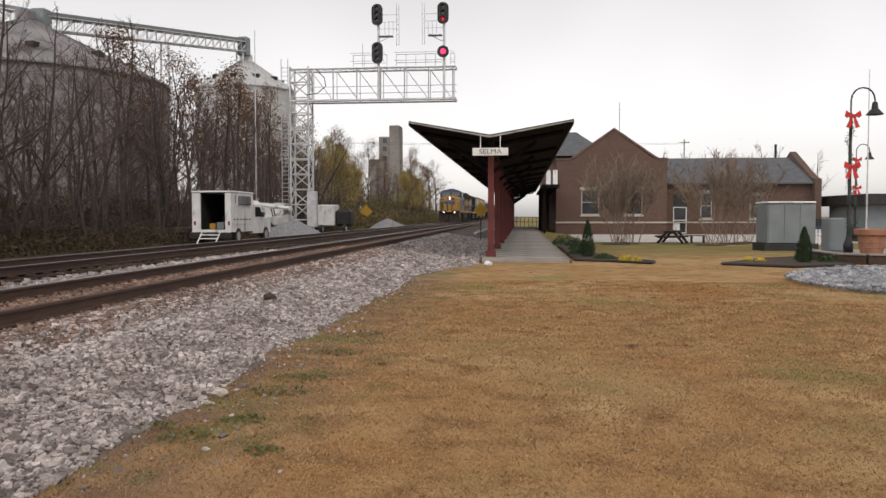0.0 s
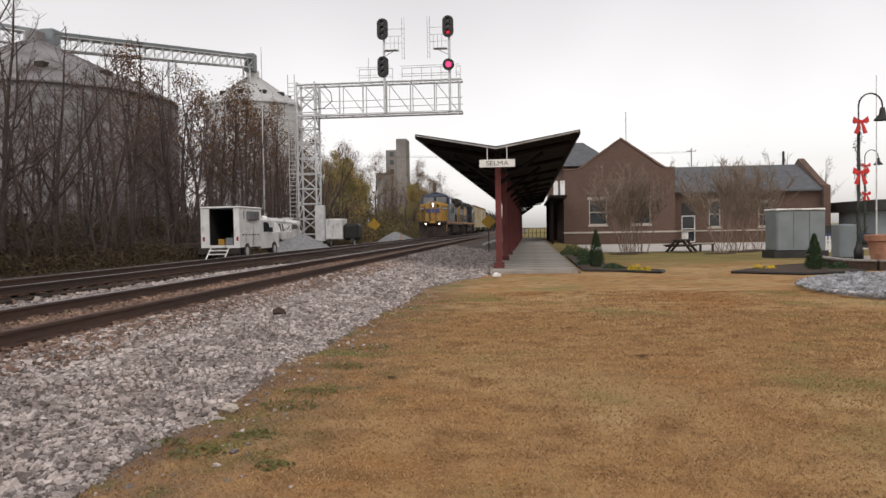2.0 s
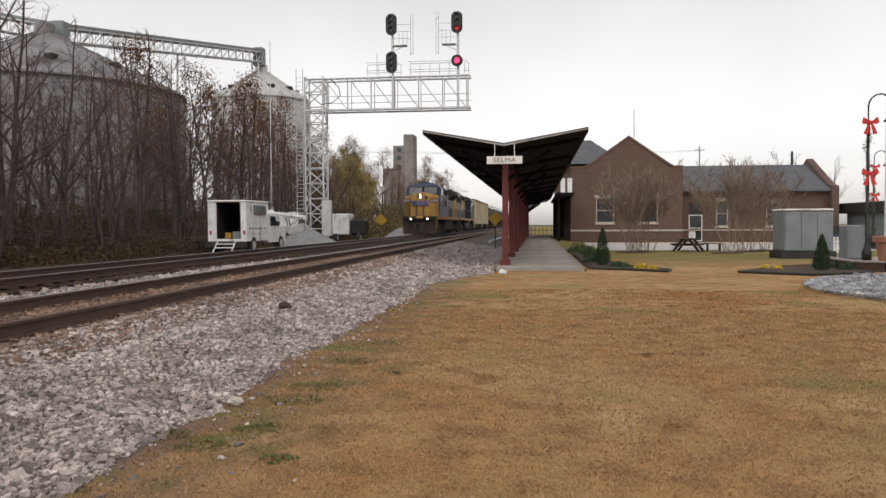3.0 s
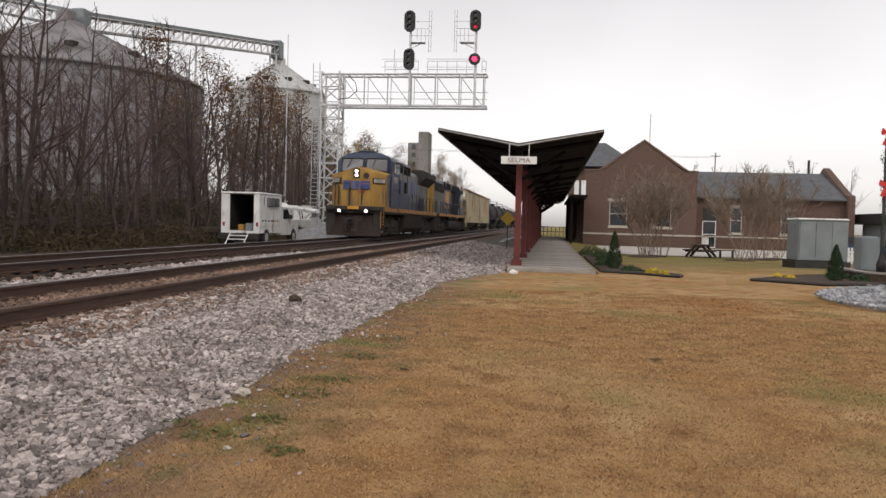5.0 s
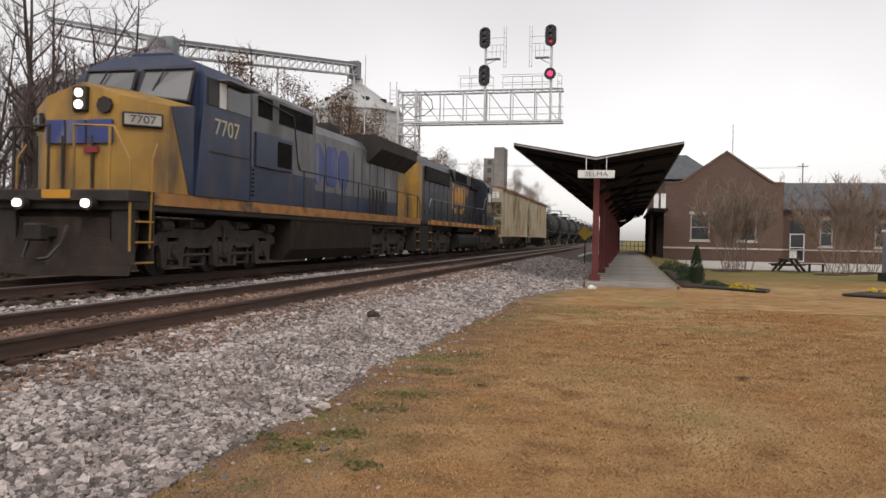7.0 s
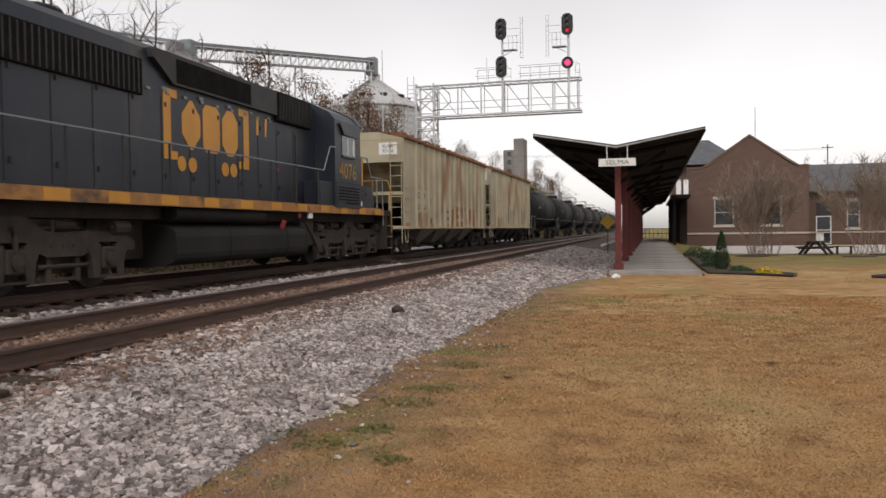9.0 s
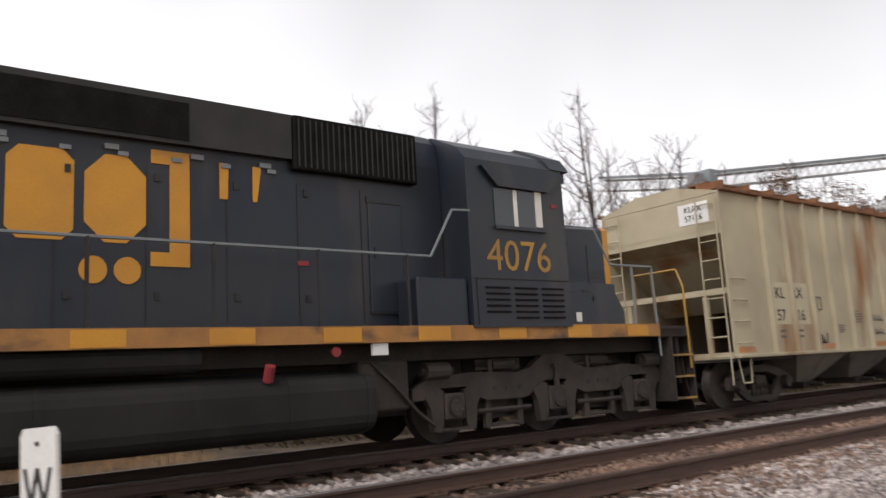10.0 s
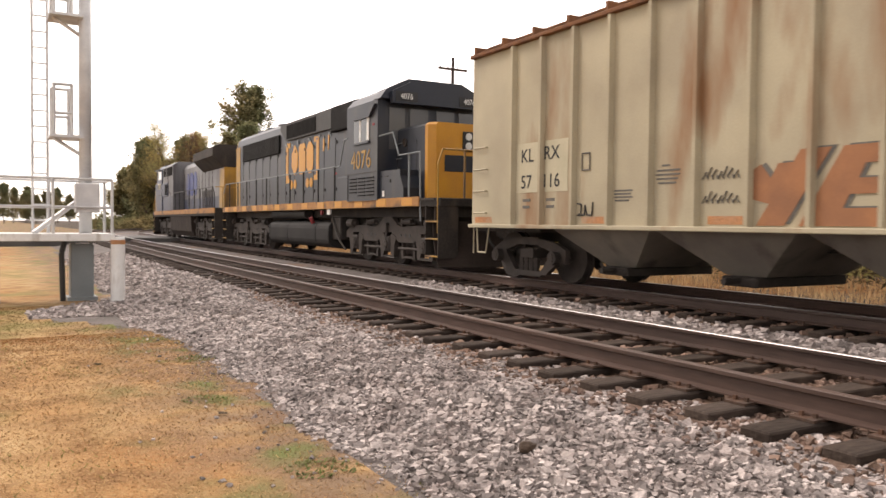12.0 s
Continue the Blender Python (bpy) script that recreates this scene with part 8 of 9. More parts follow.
    for i in range(9):
        bm = bmesh.new()
        y = A + 0.9 + 1.65 * i
        box(bm, -0.42, 0.42, y, y + 1.5, ZT + 0.25, ZT + 0.36, 0.02)
        part("roof_hatch", bm, m_rust if g.random() < 0.5 else m_cream, t)
    bm = bmesh.new()
    for i in range(16):
        y = A + 0.1 + (B - A - 0.3) * i / 15
        box(bm, 0.95, W + 0.06, y, y + 0.06, ZT + 0.06, ZT + 0.20)
    box(bm, 0.75, 1.25, A + 0.1, B - 0.1, ZT + 0.205, ZT + 0.235)
    part("running_board", bm, m_rust, t, "rusty roof walkway")
    # hopper bays beneath
    for k in range(4):
        y = 3.25 + 2.45 * k
        bm = bmesh.new()
        v = []
        for z, hy, hx in ((ZB - 0.045, 1.15, 1.38), (0.38, 0.32, 0.85)):
            v.append([bm.verts.new(p) for p in ((-hx, y + 1.15 - hy, z), (hx, y + 1.15 - hy, z), (hx, y + 1.15 + hy, z), (-hx, y + 1.15 + hy, z))])
        bm.faces.new(v[0][::-1])
        bm.faces.new(v[1])
        for i in range(4):
            j = (i + 1) % 4
            bm.faces.new((v[0][i], v[0][j], v[1][j], v[1][i]))
        part("hopper_bay", bm, m_dusty if variant == 0 else m_dark, t, "dusty outlet bay")
        bm = bmesh.new()
        box(bm, -0.95, 1.0, y + 0.85, y + 1.45, 0.24, 0.375, 0.02)
        rod(bm, (1.0, y + 1.15, 0.32), (1.3, y + 1.15, 0.32), 0.05, 6)
        part("outlet_gate", bm, m_dark, t)
    bm = bmesh.new()
    box(bm, -0.25, 0.25, 0.6, L - 0.6, 0.72, 0.97)
    part("centre_sill", bm, m_dark, t)
    coupler(t, 0, 1)
    coupler(t, L, -1)
    freight_truck(t, 2.15)
    freight_truck(t, L - 2.15)
    # markings
    def plate(y0, y1, z0, z1, mt, nm="paint_patch"):
        bm = bmesh.new()
        box(bm, W + 0.0005, W + 0.006, y0, y1, z0, z1)
        part(nm, bm, mt, t)
    p = ribs
    plate(p[1] + 0.10, p[2] - 0.08, 1.62, 2.50, m_patch)
    plate(p[2] + 0.08, p[3] - 0.16, 1.62, 2.50, m_patch)
    if variant == 0:
        X = W + 0.010
        words("reporting_mark", "KL", 0.335, facing_x(X, p[1] + 0.425, 2.265), m_ink, t, 0.006)
        words("reporting_mark", "RX", 0.335, facing_x(X, p[2] + 0.26, 2.275), m_ink, t, 0.006)
        words("car_number", "57", 0.335, facing_x(X, p[1] + 0.40, 1.80), m_ink, t, 0.006)
        words("car_number", "116", 0.335, facing_x(X, p[2] + 0.25, 1.80), m_ink, t, 0.006)
        for yy, zz, w in ((p[1] + 0.30, 1.46, 0.22), (p[1] + 0.30, 1.34, 0.2), (p[2] + 0.12, 1.46, 0.24), (p[2] + 0.12, 1.34, 0.22)):
            plate(yy, yy + w, zz, zz + 0.05, m_ink_faded, "stencil_bar")
        for k, (yy, zz, w) in enumerate(((p[4] + 0.1, 1.57, 0.40), (p[4] + 0.1, 1.52, 0.36), (p[4] + 0.1, 1.47, 0.40), (p[4] + 0.12, 1.42, 0.30), (p[5] + 0.22, 1.90, 0.15), (p[5] + 0.12, 1.83, 0.44), (p[5] + 0.1, 1.77, 0.46), (p[5] + 0.12, 1.71, 0.40), (p[5] + 0.15, 1.65, 0.34))):
            plate(yy, yy + w, zz, zz + 0.026, m_ink_faded, "stencil_bar")
        for i in range(7):   # scrawled lines
            yy = p[6] + 0.10 + 0.085 * i
            bm = bmesh.new()
            for zz in (1.68, 1.36):
                rod(bm, (X, yy, zz + 0.02 * (i % 3)), (X, yy + 0.07, zz + 0.10 + 0.03 * ((i * 2) % 3)), 0.010, 4)
                rod(bm, (X, yy + 0.07, zz + 0.05), (X, yy + 0.10, zz), 0.010, 4)
            part("scrawl", bm, m_ink_faded, t)
        bm = bmesh.new()
        pipe(bm, [(X, p[3] + 0.20, 1.94), (X, p[3] + 0.39, 1.94), (X, p[3] + 0.39, 2.21), (X, p[3] + 0.20, 2.21), (X, p[3] + 0.20, 1.94)], 0.012, 4)
        part("stencil_frame", bm, m_ink_faded, t)
        bm = bmesh.new()
        pipe(bm, [(X, p[3] + 0.10, 1.40), (X, p[3] + 0.2, 1.39), (X, p[3] + 0.19, 1.24), (X, p[3] + 0.10, 1.21), (X, p[3] + 0.28, 1.22), (X, p[3] + 0.29, 1.38), (X, p[3] + 0.34, 1.22), (X, p[3] + 0.46, 1.21), (X, p[3] + 0.48, 1.42)], 0.014, 4)
        part("scrawl", bm, m_ink, t)
        # slanting orange graffiti in plain shapes
        y = p[7] - 0.04
        z = 1.07
        shapes = [[(0, 0.6), (0.35, 0.45), (0.75, 1.3), (0.45, 1.3), (0.35, 1.0), (0.2, 1.3), (0.0, 1.1)],
                  [(0.15, 0.0), (0.55, 0.0), (1.15, 1.55), (0.75, 1.55)],
                  [(0.75, 0.0), (1.75, 0.0), (1.85, 0.35), (1.3, 0.35), (1.38, 0.62), (1.9, 0.62), (2.0, 0.92), (1.48, 0.92), (1.56, 1.2), (2.15, 1.2), (2.25, 1.55), (1.3, 1.55)],
                  [(1.95, 0.0), (2.75, 0.0), (3.0, 0.4), (2.8, 0.85), (2.45, 0.95), (2.55, 1.2), (3.1, 1.2), (3.2, 1.55), (2.4, 1.55), (2.2, 1.1), (2.35, 0.7), (2.6, 0.6), (2.6, 0.35), (2.05, 0.35)],
                  [(3.3, 0.2), (3.9, 0.1), (4.5, 0.9), (4.2, 1.5), (3.6, 1.3)], [(4.6, 0.0), (5.3, 0.1), (5.6, 1.2), (5.0, 1.5)]]
        for k, sh in enumerate(shapes):
            bm = bmesh.new()
            prism(bm, [(y + q[0] + 0.07, z + 0.585 * q[1] + 0.02) for q in sh], "x", W + 0.002, W + 0.008 + 0.0006 * k)
            part("graffiti_shadow", bm, m_ink_faded, t)
            bm = bmesh.new()
            prism(bm, [(y + q[0], z + 0.585 * q[1]) for q in sh], "x", W + 0.003, W + 0.014 + 0.0006 * k)
            part("graffiti", bm, m_spray, t, "orange sprayed graffiti")
    else:
        for k, yy in enumerate((6.0, 6.7, 7.6, 8.2, 11.3, 11.9, 12.4)):
            bm = bmesh.new()
            prism(bm, [(yy, 1.25), (yy + 0.45, 1.25), (yy + 0.55, 2.0), (yy + 0.3, 2.35), (yy + 0.05, 2.2)], "x", W + 0.001, W + 0.008)
            part("graffiti", bm, m_ink_faded, t, "dark sprayed graffiti")
    for y in (A + 0.12, p[3] + 0.2, p[6] + 0.2):
        plate(y, y + 0.6, ZB + 0.06, ZB + 0.17, m_orange, "reflector_strip")
    # end number panel
    bm = bmesh.new()
    box(bm, 0.55, 1.25, A - 0.012, A - 0.002, 3.72, 4.15)
    part("number_panel", bm, m_letter_white, t)
    if variant == 0:
        words("end_mark", "KLRX", 0.17, facing_front(0.9, A - 0.016, 4.02), m_ink, t, 0.006)
        words("end_number", "57116", 0.17, facing_front(0.9, A - 0.016, 3.84), m_ink, t, 0.006)
    return t


def tank_car():
    t = thing("tank_car", "black railway tank car with a dome platform", "freight car", "tank cars")
    L = 16.8
    bm = bmesh.new()
    seg = 28
    rings = []
    for y, r in ((0.85, 0.5), (0.98, 1.0), (1.2, 1.34), (1.5, 1.50), (L - 1.5, 1.50), (L - 1.2, 1.34), (L - 0.98, 1.0), (L - 0.85, 0.5)):
        rings.append([bm.verts.new((r * math.cos(2 * math.pi * i / seg), y, 2.55 + r * math.sin(2 * math.pi * i / seg))) for i in range(seg)])
    for a, b in zip(rings, rings[1:]):
        for i in range(seg):
            j = (i + 1) % seg
            bm.faces.new((a[i], a[j], b[j], b[i]))
    bm.faces.new(rings[0])
    bm.faces.new(rings[-1][::-1])
    part("tank", bm, m_tank, t, "dusty black tank barrel", smooth=True)
    bm = bmesh.new()
    for y in (3.2, L - 3.2, L / 2):
        rod(bm, (0, y - 0.05, 2.55), (0, y + 0.05, 2.55), 1.525, 28)
    part("tank_band", bm, m_tank, t)
    bm = bmesh.new()
    lathe(bm, [(0.55, 3.98), (0.55, 4.32), (0.45, 4.45), (0.05, 4.48)], 16, (0, L / 2))
    part("dome", bm, m_tank, t)
    bm = bmesh.new()
    for s in (-1, 1):
        for z in (4.35, 4.80):
            rod(bm, (s * 0.9, L / 2 - 1.3, z), (s * 0.9, L / 2 + 1.3, z), 0.03, 4)
        for y in (-1.3, 0, 1.3):
            rod(bm, (s * 0.9, L / 2 + y, 3.7), (s * 0.9, L / 2 + y, 4.8), 0.03, 4)
    for y in (-1.3, 1.3):
        rod(bm, (-0.9, L / 2 + y, 4.8), (0.9, L / 2 + y, 4.8), 0.03, 4)
    box(bm, -0.95, 0.95, L / 2 - 1.35, L / 2 + 1.35, 4.02, 4.06)
    part("dome_platform", bm, m_cabinet, t)
    bm = bmesh.new()
    box(bm, -1.4, 1.4, 0.6, 2.6, 0.85, 1.05)
    box(bm, -1.4, 1.4, L - 2.6, L - 0.6, 0.85, 1.05)
    box(bm, -0.25, 0.25, 0.6, L - 0.6, 0.75, 1.04)
    part("stub_sill", bm, m_dark, t)
    for s in (-1, 1):
        handrail(t, [(s * 1.40, 0.7, 1.05), (s * 1.40, 0.7, 1.9), (s * 1.40, 2.4, 1.9), (s * 1.4, 2.4, 1.05)], [], 0.025, m_cabinet)
        handrail(t, [(s * 1.52, 2.6, 1.72), (s * 1.56, L - 2.6, 1.72)], [], 0.02, m_cabinet)
    bm = bmesh.new()
    box(bm, 1.485, 1.506, 4.2, 5.4, 2.55, 2.72)
    part("stencil_bar", bm, m_ink_faded, t)
    coupler(t, 0, 1)
    coupler(t, L, -1)
    for yc in (2.3, L - 2.3):
        bm = bmesh.new()
        for s in (-1, 1):
            box(bm, min(s * 1.02, s * 1.12), max(s * 1.02, s * 1.12), yc - 1.1, yc + 1.1, 0.45, 0.80, 0.05)
            for d in (-0.89, 0.89):
                rod(bm, (s * 0.68, yc + d, 0.455), (s * 0.82, yc + d, 0.455), 0.455, 16)
        part("truck", bm, m_dark, t)
    return t


TRAIN = []
at_u = -1.22
for ob, length in ((loco_lead(), 21.64), (loco_second(), 20.98), (hopper(0), 16.2), (hopper(1), 16.2)):
    TRAIN.append((ob, at_u, length))
    at_u += length
first_tank = tank_car()
TRAIN.append((first_tank, at_u, 16.8))
at_u += 16.8
for i in range(10):
    TRAIN.append((copy_thing(first_tank, pose(0, 0, 0)), at_u, 16.8))
    at_u += 16.8

# ---------------------------------------------------------------- trees
def tube(V, F, a, b, ra, rb, sides):
    q = (b - a).to_track_quat("Z", "Y")
    k = len(V)
    for p, r in ((a, ra), (b, rb)):
        for i in range(sides):
            t = 2 * math.pi * i / sides
            V.append(p + q @ Vector((r * math.cos(t), r * math.sin(t), 0)))
    for i in range(sides):
        j = (i + 1) % sides
        F.append((k + i, k + j, k + sides + j, k + sides + i))


def tree_model(seed, h, lean=0.04, forks=1, low=0.3, spread=0.32, branches=17, leaves=0, leaf=0.1, leafmat=None, name="bare_tree"):
    """Bare or thinly leaved tree: tapered trunk, limbs, branches and twigs."""
    g = random.Random(seed)
    TV, TF, CV, CF, LV, LF = [], [], [], [], [], []
    tips = []

    def wander(a, d, length, r0, r1, steps, V, F, sides, up, jit):
        pts = [a]
        p, d = a.copy(), d.normalized()
        for i in range(steps):
            d = (d + Vector((g.gauss(0, jit), g.gauss(0, jit), g.gauss(0, jit) + up))).normalized()
            q = p + d * length / steps
            tube(V, F, p, q, r0 + (r1 - r0) * i / steps, r0 + (r1 - r0) * (i + 1) / steps, sides)
            p = q
            pts.append(p.copy())
        return pts, d

    for k in range(forks):
        base = Vector((g.gauss(0, 0.12), g.gauss(0, 0.12), -0.05)) if forks > 1 else Vector((0, 0, -0.05))
        d0 = Vector((g.gauss(0, lean + 0.12 * (forks > 1)), g.gauss(0, lean + 0.12 * (forks > 1)), 1))
        r0 = h * 0.0125 / (forks ** 0.6)
        pts, _ = wander(base, d0, h * g.uniform(0.85, 1.0), r0, 0.018, 9, TV, TF, 6, 0.03, 0.045)
        n = max(4, branches // forks)
        for i in range(n):
            u = low + (0.97 - low) * (i + g.random()) / n
            f = u * 9
            a = pts[int(f)].lerp(pts[min(9, int(f) + 1)], f - int(f))
            az = g.uniform(0, 6.283)
            blen = h * spread * (1.15 - u) * g.uniform(0.7, 1.25) + 0.35
            br = r0 * (1.05 - u) * 0.45 + 0.008
            bp, bd = wander(a, Vector((math.cos(az), math.sin(az), g.uniform(0.5, 1.3))), blen, br, 0.010, 4, CV, CF, 4, 0.10, 0.12)
            for m in range(5):
                w = 0.25 + 0.75 * m / 4
                s = bp[min(3, int(w * 4))].lerp(bp[min(4, int(w * 4) + 1)], w * 4 - int(w * 4)) if w < 1 else bp[4]
                sd = bd + Vector((g.gauss(0, 0.7), g.gauss(0, 0.7), g.gauss(0.25, 0.5)))
                sp, sd2 = wander(s, sd, blen * g.uniform(0.3, 0.5), 0.011, 0.006, 2, CV, CF, 3, 0.08, 0.15)
                for q in range(3):
                    e = sp[1 + q % 2]
                    td = sd2 + Vector((g.gauss(0, 0.6), g.gauss(0, 0.6), g.gauss(0.2, 0.5)))
                    ep, _ = wander(e, td, blen * g.uniform(0.15, 0.32), 0.007, 0.003, 1, CV, CF, 3, 0.05, 0.1)
                    tips.append(ep[-1])
    for i in range(leaves):
        c = g.choice(tips) + Vector((g.gauss(0, 0.28), g.gauss(0, 0.28), g.gauss(-0.05, 0.28)))
        d1 = Vector((g.gauss(0, 1), g.gauss(0, 1), g.gauss(0, 1))).normalized() * leaf * g.uniform(0.6, 1.3)
        d2 = d1.orthogonal().normalized() * leaf * 0.5
        k = len(LV)
        LV += [c - d1, c + d2, c + d1, c - d2]
        LF.append((k, k + 1, k + 2, k + 3))
    t = new(name)
    t.empty_display_size = 0.2
    for nm, V, F, mt in (("trunk", TV, TF, m_twig_tan if name == "crape_myrtle" else m_bark), ("crown", CV, CF, m_twig_tan if name == "crape_myrtle" else m_twig), ("leaves", LV, LF, leafmat)):
        if F:
            o = new(nm, raw(nm, V, F, mt, nm == "trunk"))
            o.parent = t
    return t


def plant(models, spots, group):
    """Each model is used where it stands first, then copied."""
    g = random.Random(len(spots))
    used = set()
    for i, (x, y, s) in enumerate(spots):
        m = models[i % len(models)]
        p = Matrix.LocRotScale((x, y, ground_z(x, y) - 0.03), Euler((0, 0, g.uniform(0, 6.283))), None)
        if m.name in used:
            m = copy_thing(m, p)
        else:
            used.add(m.name)
            m.matrix_basis = p
        m["group"] = group


def named(ob, label):
    return tagged(ob, label, "tree")


g = random.Random(3)
bare = [named(tree_model(100 + i, h, 0.04, 1, lo, sp, 15), "tall bare grey-brown winter tree in the trackside woods") for i, (h, lo, sp) in enumerate(((11.0, 0.3, 0.24), (9.5, 0.25, 0.28), (12.3, 0.4, 0.22), (8.4, 0.2, 0.32), (10.3, 0.35, 0.24)))]
wispy = [named(tree_model(120 + i, h, 0.06, 2, 0.15, 0.24, 18, 120, 0.05, m_leaf_brown, "sapling"), "slender forked sapling with a few withered leaves") for i, h in enumerate((8.0, 6.5, 9.0))]
rusty = [named(tree_model(140 + i, h, 0.04, 1, 0.22, 0.27, 24, 2300, 0.085, m_leaf_rust, "autumn_tree"), "tree with thin russet autumn leaves") for i, h in enumerate((14.0, 12.5))]
gold = [named(tree_model(160 + i, h, 0.04, 1, 0.2, 0.25, 24, 8000, 0.085, m_leaf_gold, "autumn_tree"), "tree with yellowing autumn leaves beyond the tracks") for i, h in enumerate((15.5, 14.0, 16.5, 9.0))]
green = [named(tree_model(180 + i, h, 0.03, 1, 0.04, 0.25, 34, 9000, 0.24, m_leaf_green, "green_tree"), "dense dull green tree far along the tracks") for i, h in enumerate((11.5, 10.0, 13.0))]

front = [(g.uniform(-23, -17.2), y + g.uniform(-1, 1), 1) for y in np.arange(13, 40, 1.45)] + [(g.uniform(-24, -20), y + g.uniform(-1.5, 1.5), 1) for y in np.arange(40, 74, 2.2)]
plant(bare, front, "trackside woods")
back = [(g.uniform(-44, -23), g.uniform(4, 95), 1) for i in range(42)]
back = [p for p in back if math.hypot(p[0] + 46.8, p[1] - 71) > 14]
plant([copy_thing(b, pose(0, 0, 0)) for b in bare], back, "trackside woods")
plant(wispy, [(g.uniform(-24, -16.6), g.uniform(8, 75), 1) for i in range(44)], "trackside saplings")
plant(rusty, [(-24.3, 62.9, 1), (-23, 66, 1), (-22.8, 70, 1), (-25, 59.8, 1), (-21.5, 58, 1), (-22.8, 52.5, 1), (-25, 62, 1), (-23, 45, 1), (-27.0, 1.0, 1), (-27.5, -1.6, 1), (-28.5, -18.0, 1)], "trackside woods")
# thinner growth straight across the tracks
plant([copy_thing(b, pose(0, 0, 0)) for b in bare[:2] + wispy], [(-25.5, 20.4, 1), (-27, 22.5, 1), (-36, 5.5, 1), (-28.5, -4.0, 1), (-28.5, -6.5, 1), (-21.5, -8.0, 1), (-22.0, -11.5, 1), (-33, 9, 1), (-35, 13, 1), (-20.5, -14.5, 1), (-31, -5, 1)], "trackside woods")
plant(gold, [(-27.0, -11.5, 1), (-25.0, -14.5, 1), (-26.5, -18.5, 1), (-24.0, -23, 1), (-30, -27, 1), (-34, 118, 1), (-33, -15, 1), (-33, -22, 1), (-37, 126, 1), (-29, -9.0, 1), (-33, 135, 1), (-24.0, -4.6, 1), (-38, 142, 1), (-31, -11, 1), (-35, 150, 1), (-27.5, 17.5, 1), (-30, -13, 1)], "autumn trees across the tracks")
far_green = [(g.uniform(-46, -24), g.uniform(-112, -88), 1) for i in range(16)] + [(g.uniform(-36, -17.5) - 0.2 * k, g.uniform(-152, -116), 1) for k in range(34)] + [(g.uniform(8, 80), g.uniform(-330, -270), 1) for i in range(12)] + [(g.uniform(-30, 6), g.uniform(-360, -300), 1) for i in range(12)]
plant(green, far_green, "distant green trees")
plant([copy_thing(b, pose(0, 0, 0)) for b in gold[:2] + rusty[:1]], [(g.uniform(-34, -19), g.uniform(-128, -106), 1) for i in range(12)], "distant autumn trees")
tall = named(tree_model(190, 21.5, 0.02, 1, 0.5, 0.34, 40, 9000, 0.26, m_leaf_green, "tall_pine"), "tall dark green tree standing over the distant woods")
plant([tall], [(-33.5, -120, 1)], "distant green trees")
# growth north along the tracks
plant([copy_thing(b, pose(0, 0, 0)) for b in wispy + gold[3:] + rusty], [(g.uniform(-30, -17.5), y, 1) for y in np.arange(76, 190, 2.6)], "northern woods")
plant([copy_thing(b, pose(0, 0, 0)) for b in bare[:3]], [(g.uniform(-40, -24), y, 1) for y in np.arange(80, 240, 5)] + [(30.5, 103, 1), (33, 106, 1), (36, 101, 1), (14, 108, 1), (46, 100, 1), (50, 96, 1), (19, 112, 1)], "northern woods")

# small multi-stemmed trees before the depot
crape = [tagged(tree_model(200 + i, h, 0.13, 8, 0.42, 0.25, 96, 500, 0.03, m_leaf_brown, "crape_myrtle"), "bare multi-stemmed ornamental tree in a mulch ring", "tree") for i, h in enumerate((5.2, 4.4))]
plant(crape, [(5.3, 45.7, 1), (6.0, 47.6, 1), (10.3, 44.3, 1), (12.2, 47.1, 1), (13.5, 49.1, 1), (5.6, 46.6, 1), (11.3, 45.7, 1), (6.4, 46.2, 1)], "ornamental trees")
for x, y in ((5.3, 45.7), (6.0, 47.6), (10.3, 44.3), (12.2, 47.1), (13.5, 49.1)):
    bm = bmesh.new()
    z = ground_z(x, y)
    lathe(bm, [(0.85, z - 0.02), (0.8, z + 0.05), (0.05, z + 0.09)], 18, (x, y))
    solid("mulch_ring", bm, m_mulch, "dark mulch ring round an ornamental tree", "mulch", "mulch rings", smooth=True)


# undergrowth along the woods' edge
def brush(name, label, x0, x1, y0, y1, count, hmax, material, leaf, seed, slim=0.35):
    r = random.Random(seed)
    V, F = [], []
    for i in range(count):
        x, y = r.uniform(x0, x1), r.uniform(y0, y1)
        k = smoothstep(x1, x0, x)
        h = hmax * (0.25 + 0.75 * k) * (0.55 + 0.8 * abs(noise.noise((x * 0.25, y * 0.25, seed))))
        c = Vector((x, y, ground_z(x, y) + h * r.random() ** 1.5))
        d1 = Vector((r.gauss(0, 1), r.gauss(0, 1), r.gauss(0, 1))).normalized() * leaf * r.uniform(0.6, 1.5)
        d2 = d1.orthogonal().normalized() * leaf * slim
        n = len(V)
        V += [c - d1, c + d2, c + d1, c - d2]
        F.append((n, n + 1, n + 2, n + 3))
    tagged(new(name, raw(name, V, F, material)), label, "undergrowth", kind="stuff")


brush("undergrowth", "tangled brown undergrowth at the woods' edge", -26, -16.3, 8, 76, 44000, 3.8, m_leaf_brown, 0.11, 1)
brush("undergrowth", "dry stalks and twigs among the trunks", -44, -21, 10, 100, 26000, 4.5, m_bark, 0.30, 2, 0.12)
brush("undergrowth", "dark tangle of thin stems between the trunks", -34, -18, 8, 78, 62000, 6.2, m_bark, 0.42, 12, 0.03)
brush("undergrowth", "brown brush beyond the tracks", -30, -17.5, -60, 8, 18000, 2.2, m_leaf_brown, 0.11, 3)
brush("undergrowth", "yellow-green thicket beyond the tracks", -29, -20.5, -60, -9, 24000, 7.5, m_leaf_gold, 0.13, 6)
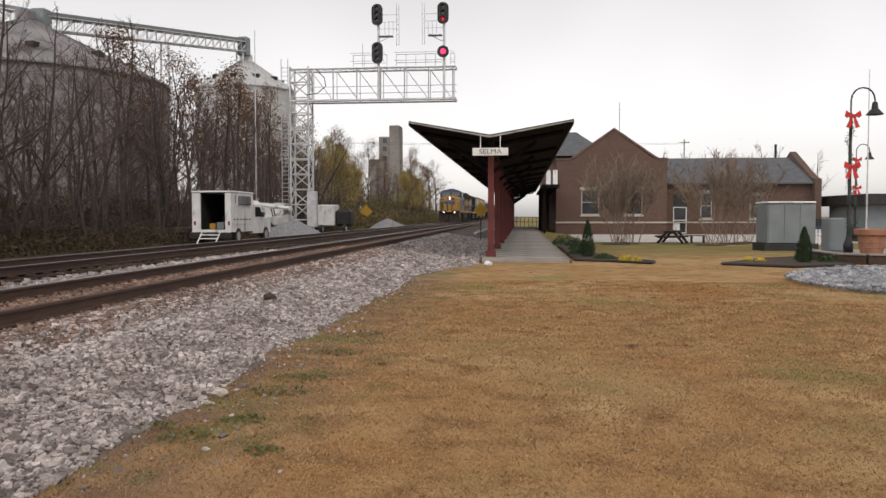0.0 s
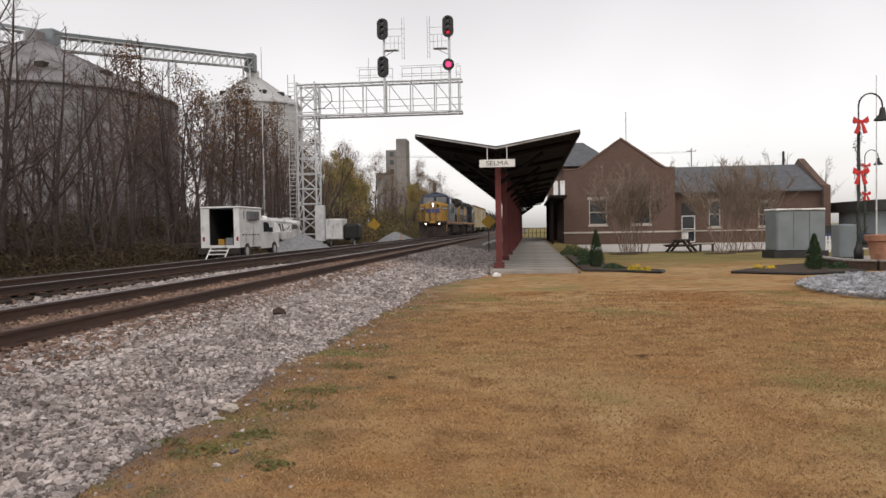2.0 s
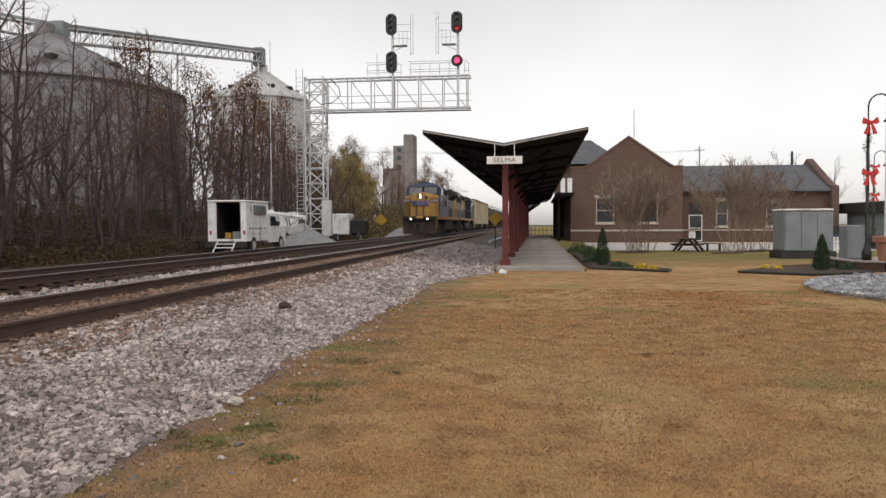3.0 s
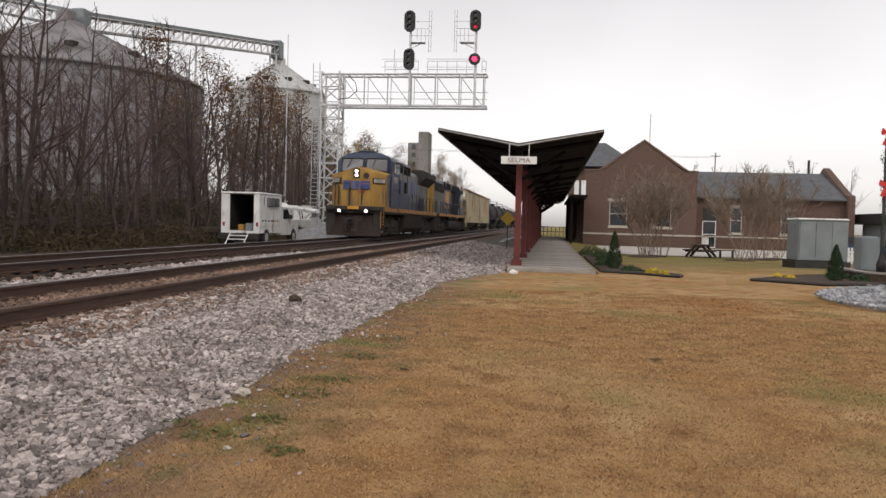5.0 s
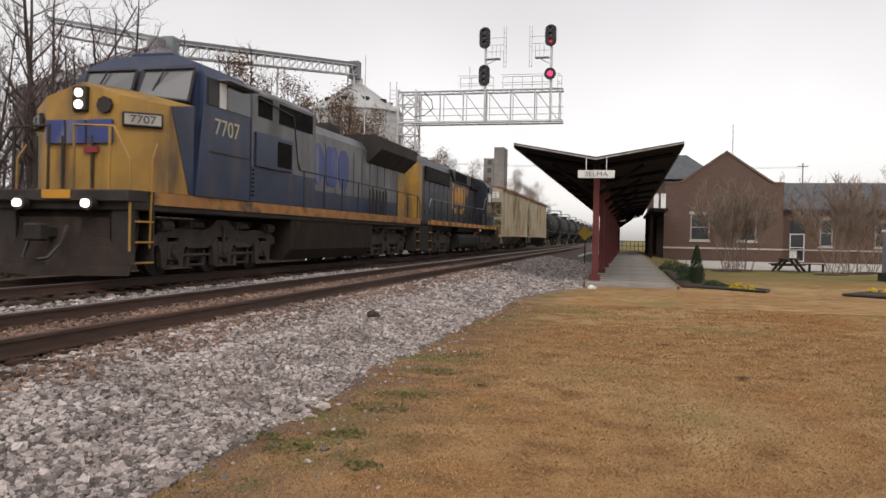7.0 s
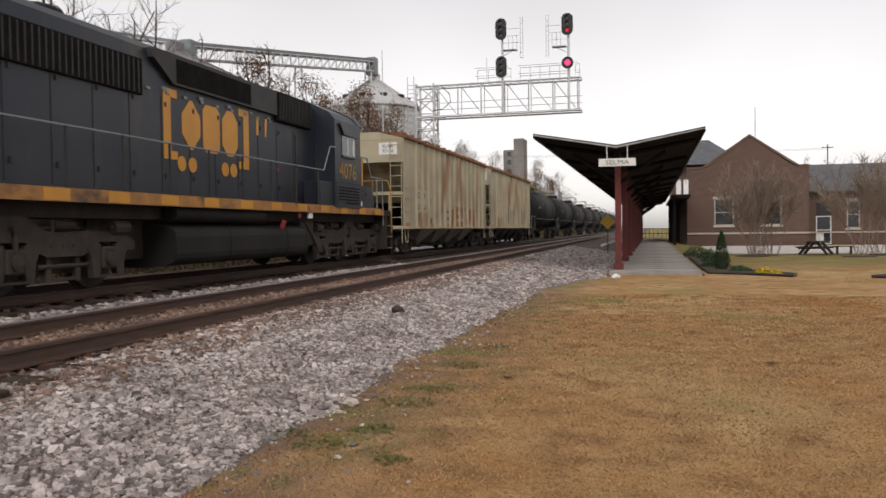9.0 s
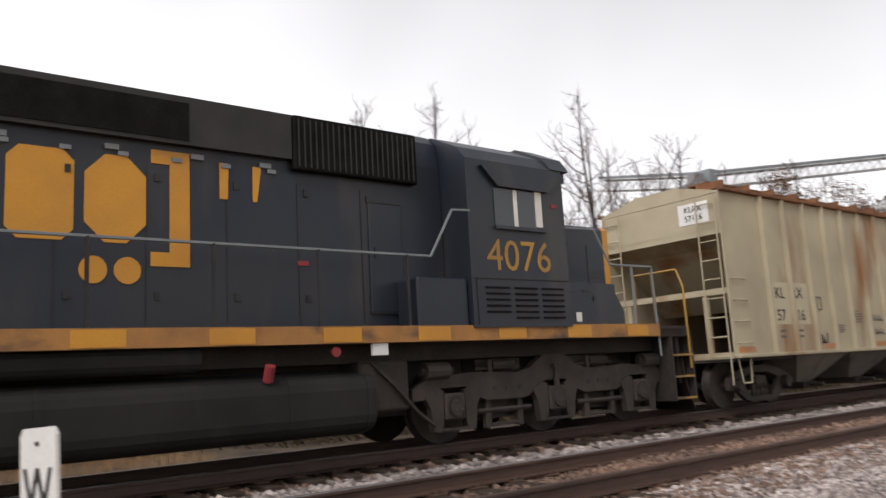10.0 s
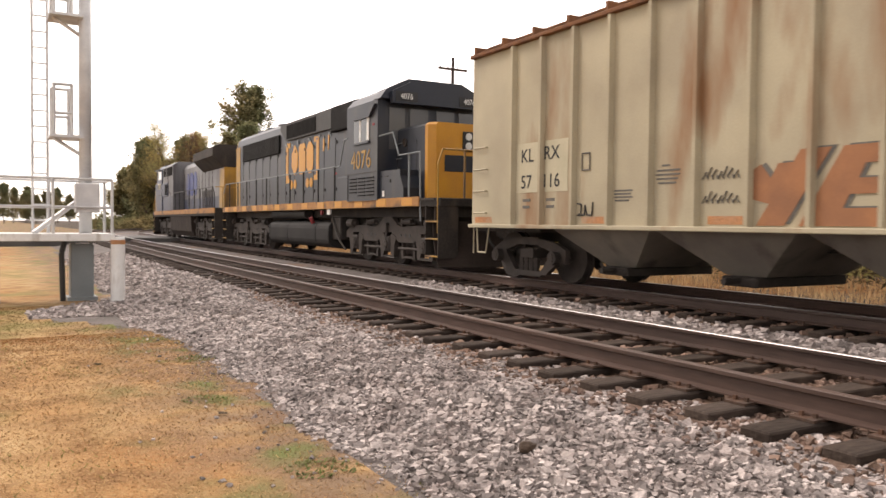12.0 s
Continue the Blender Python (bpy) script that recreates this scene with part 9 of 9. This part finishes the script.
brush("undergrowth", "olive thicket across the tracks", -27, -18.5, -9, 3.5, 26000, 7.5, m_leaf_gold, 0.10, 8)
brush("undergrowth", "olive thicket beyond the second track", -29, -20.5, 10.5, 20, 14000, 6.5, m_leaf_gold, 0.11, 10)
brush("undergrowth", "dark green bushes across the tracks", -25, -18.0, -3.0, 2.5, 11000, 6.0, m_leaf_green, 0.11, 9)
brush("undergrowth", "olive thicket far behind the crossing", -38, -15, -150, -112, 16000, 8.0, m_leaf_green, 0.4, 7)
brush("undergrowth", "olive thickets along the northern tracks", -27, -16.5, 76, 200, 36000, 7.4, m_leaf_olive, 0.22, 4)
brush("undergrowth", "low green thickets far behind", -40, -18, -170, -58, 12000, 4.0, m_leaf_green, 0.35, 5)


def bank_grass():
    r = random.Random(77)
    V, F = [], []
    for i in range(26000):
        x, y = r.uniform(-21, -14.2), r.uniform(-45, 6)
        z = ground_z(x, y)
        h = r.uniform(0.08, 0.35)
        w = r.uniform(0.008, 0.02)
        n = len(V)
        V += [(x - w, y, z - 0.01), (x + w, y, z - 0.01), (x + r.gauss(0, 0.06), y + r.gauss(0, 0.06), z + h)]
        F.append((n, n + 1, n + 2))
    tagged(new("bank_grass", raw("bank_grass", V, F, m_blade)), "tall tan grass on the bank beyond the main track", "grass", kind="stuff")


bank_grass()


# ---------------------------------------------------------------- what moves
def travelled(t):
    """Metres along the line of the lead headlight: the train slows a little."""
    return 111.12 - 14.12 * t + 0.01494 * t * t


def car_pose(t, u, length):
    y0 = travelled(t) + u
    a, b = y0 + length * 0.17, y0 + length * 0.83
    xa, xb = bend(a), bend(b)
    yaw = -math.degrees(math.atan2(xb - xa, b - a))
    x = xa + (xb - xa) * (-0.17 / 0.66)
    return pose(XF + x, y0, ZR, 0, 0, yaw)


def motions():
    for ob, u, length in TRAIN:
        walk(ob, [(0.5 * k, car_pose(0.5 * k, u, length)) for k in range(25)])
    for w, r, y, z in SPIN:
        walk(w, [(k / 30, pose(0, y, z, math.degrees((travelled(0) - travelled(k / 30)) / r) % 360)) for k in range(361)])


motions()
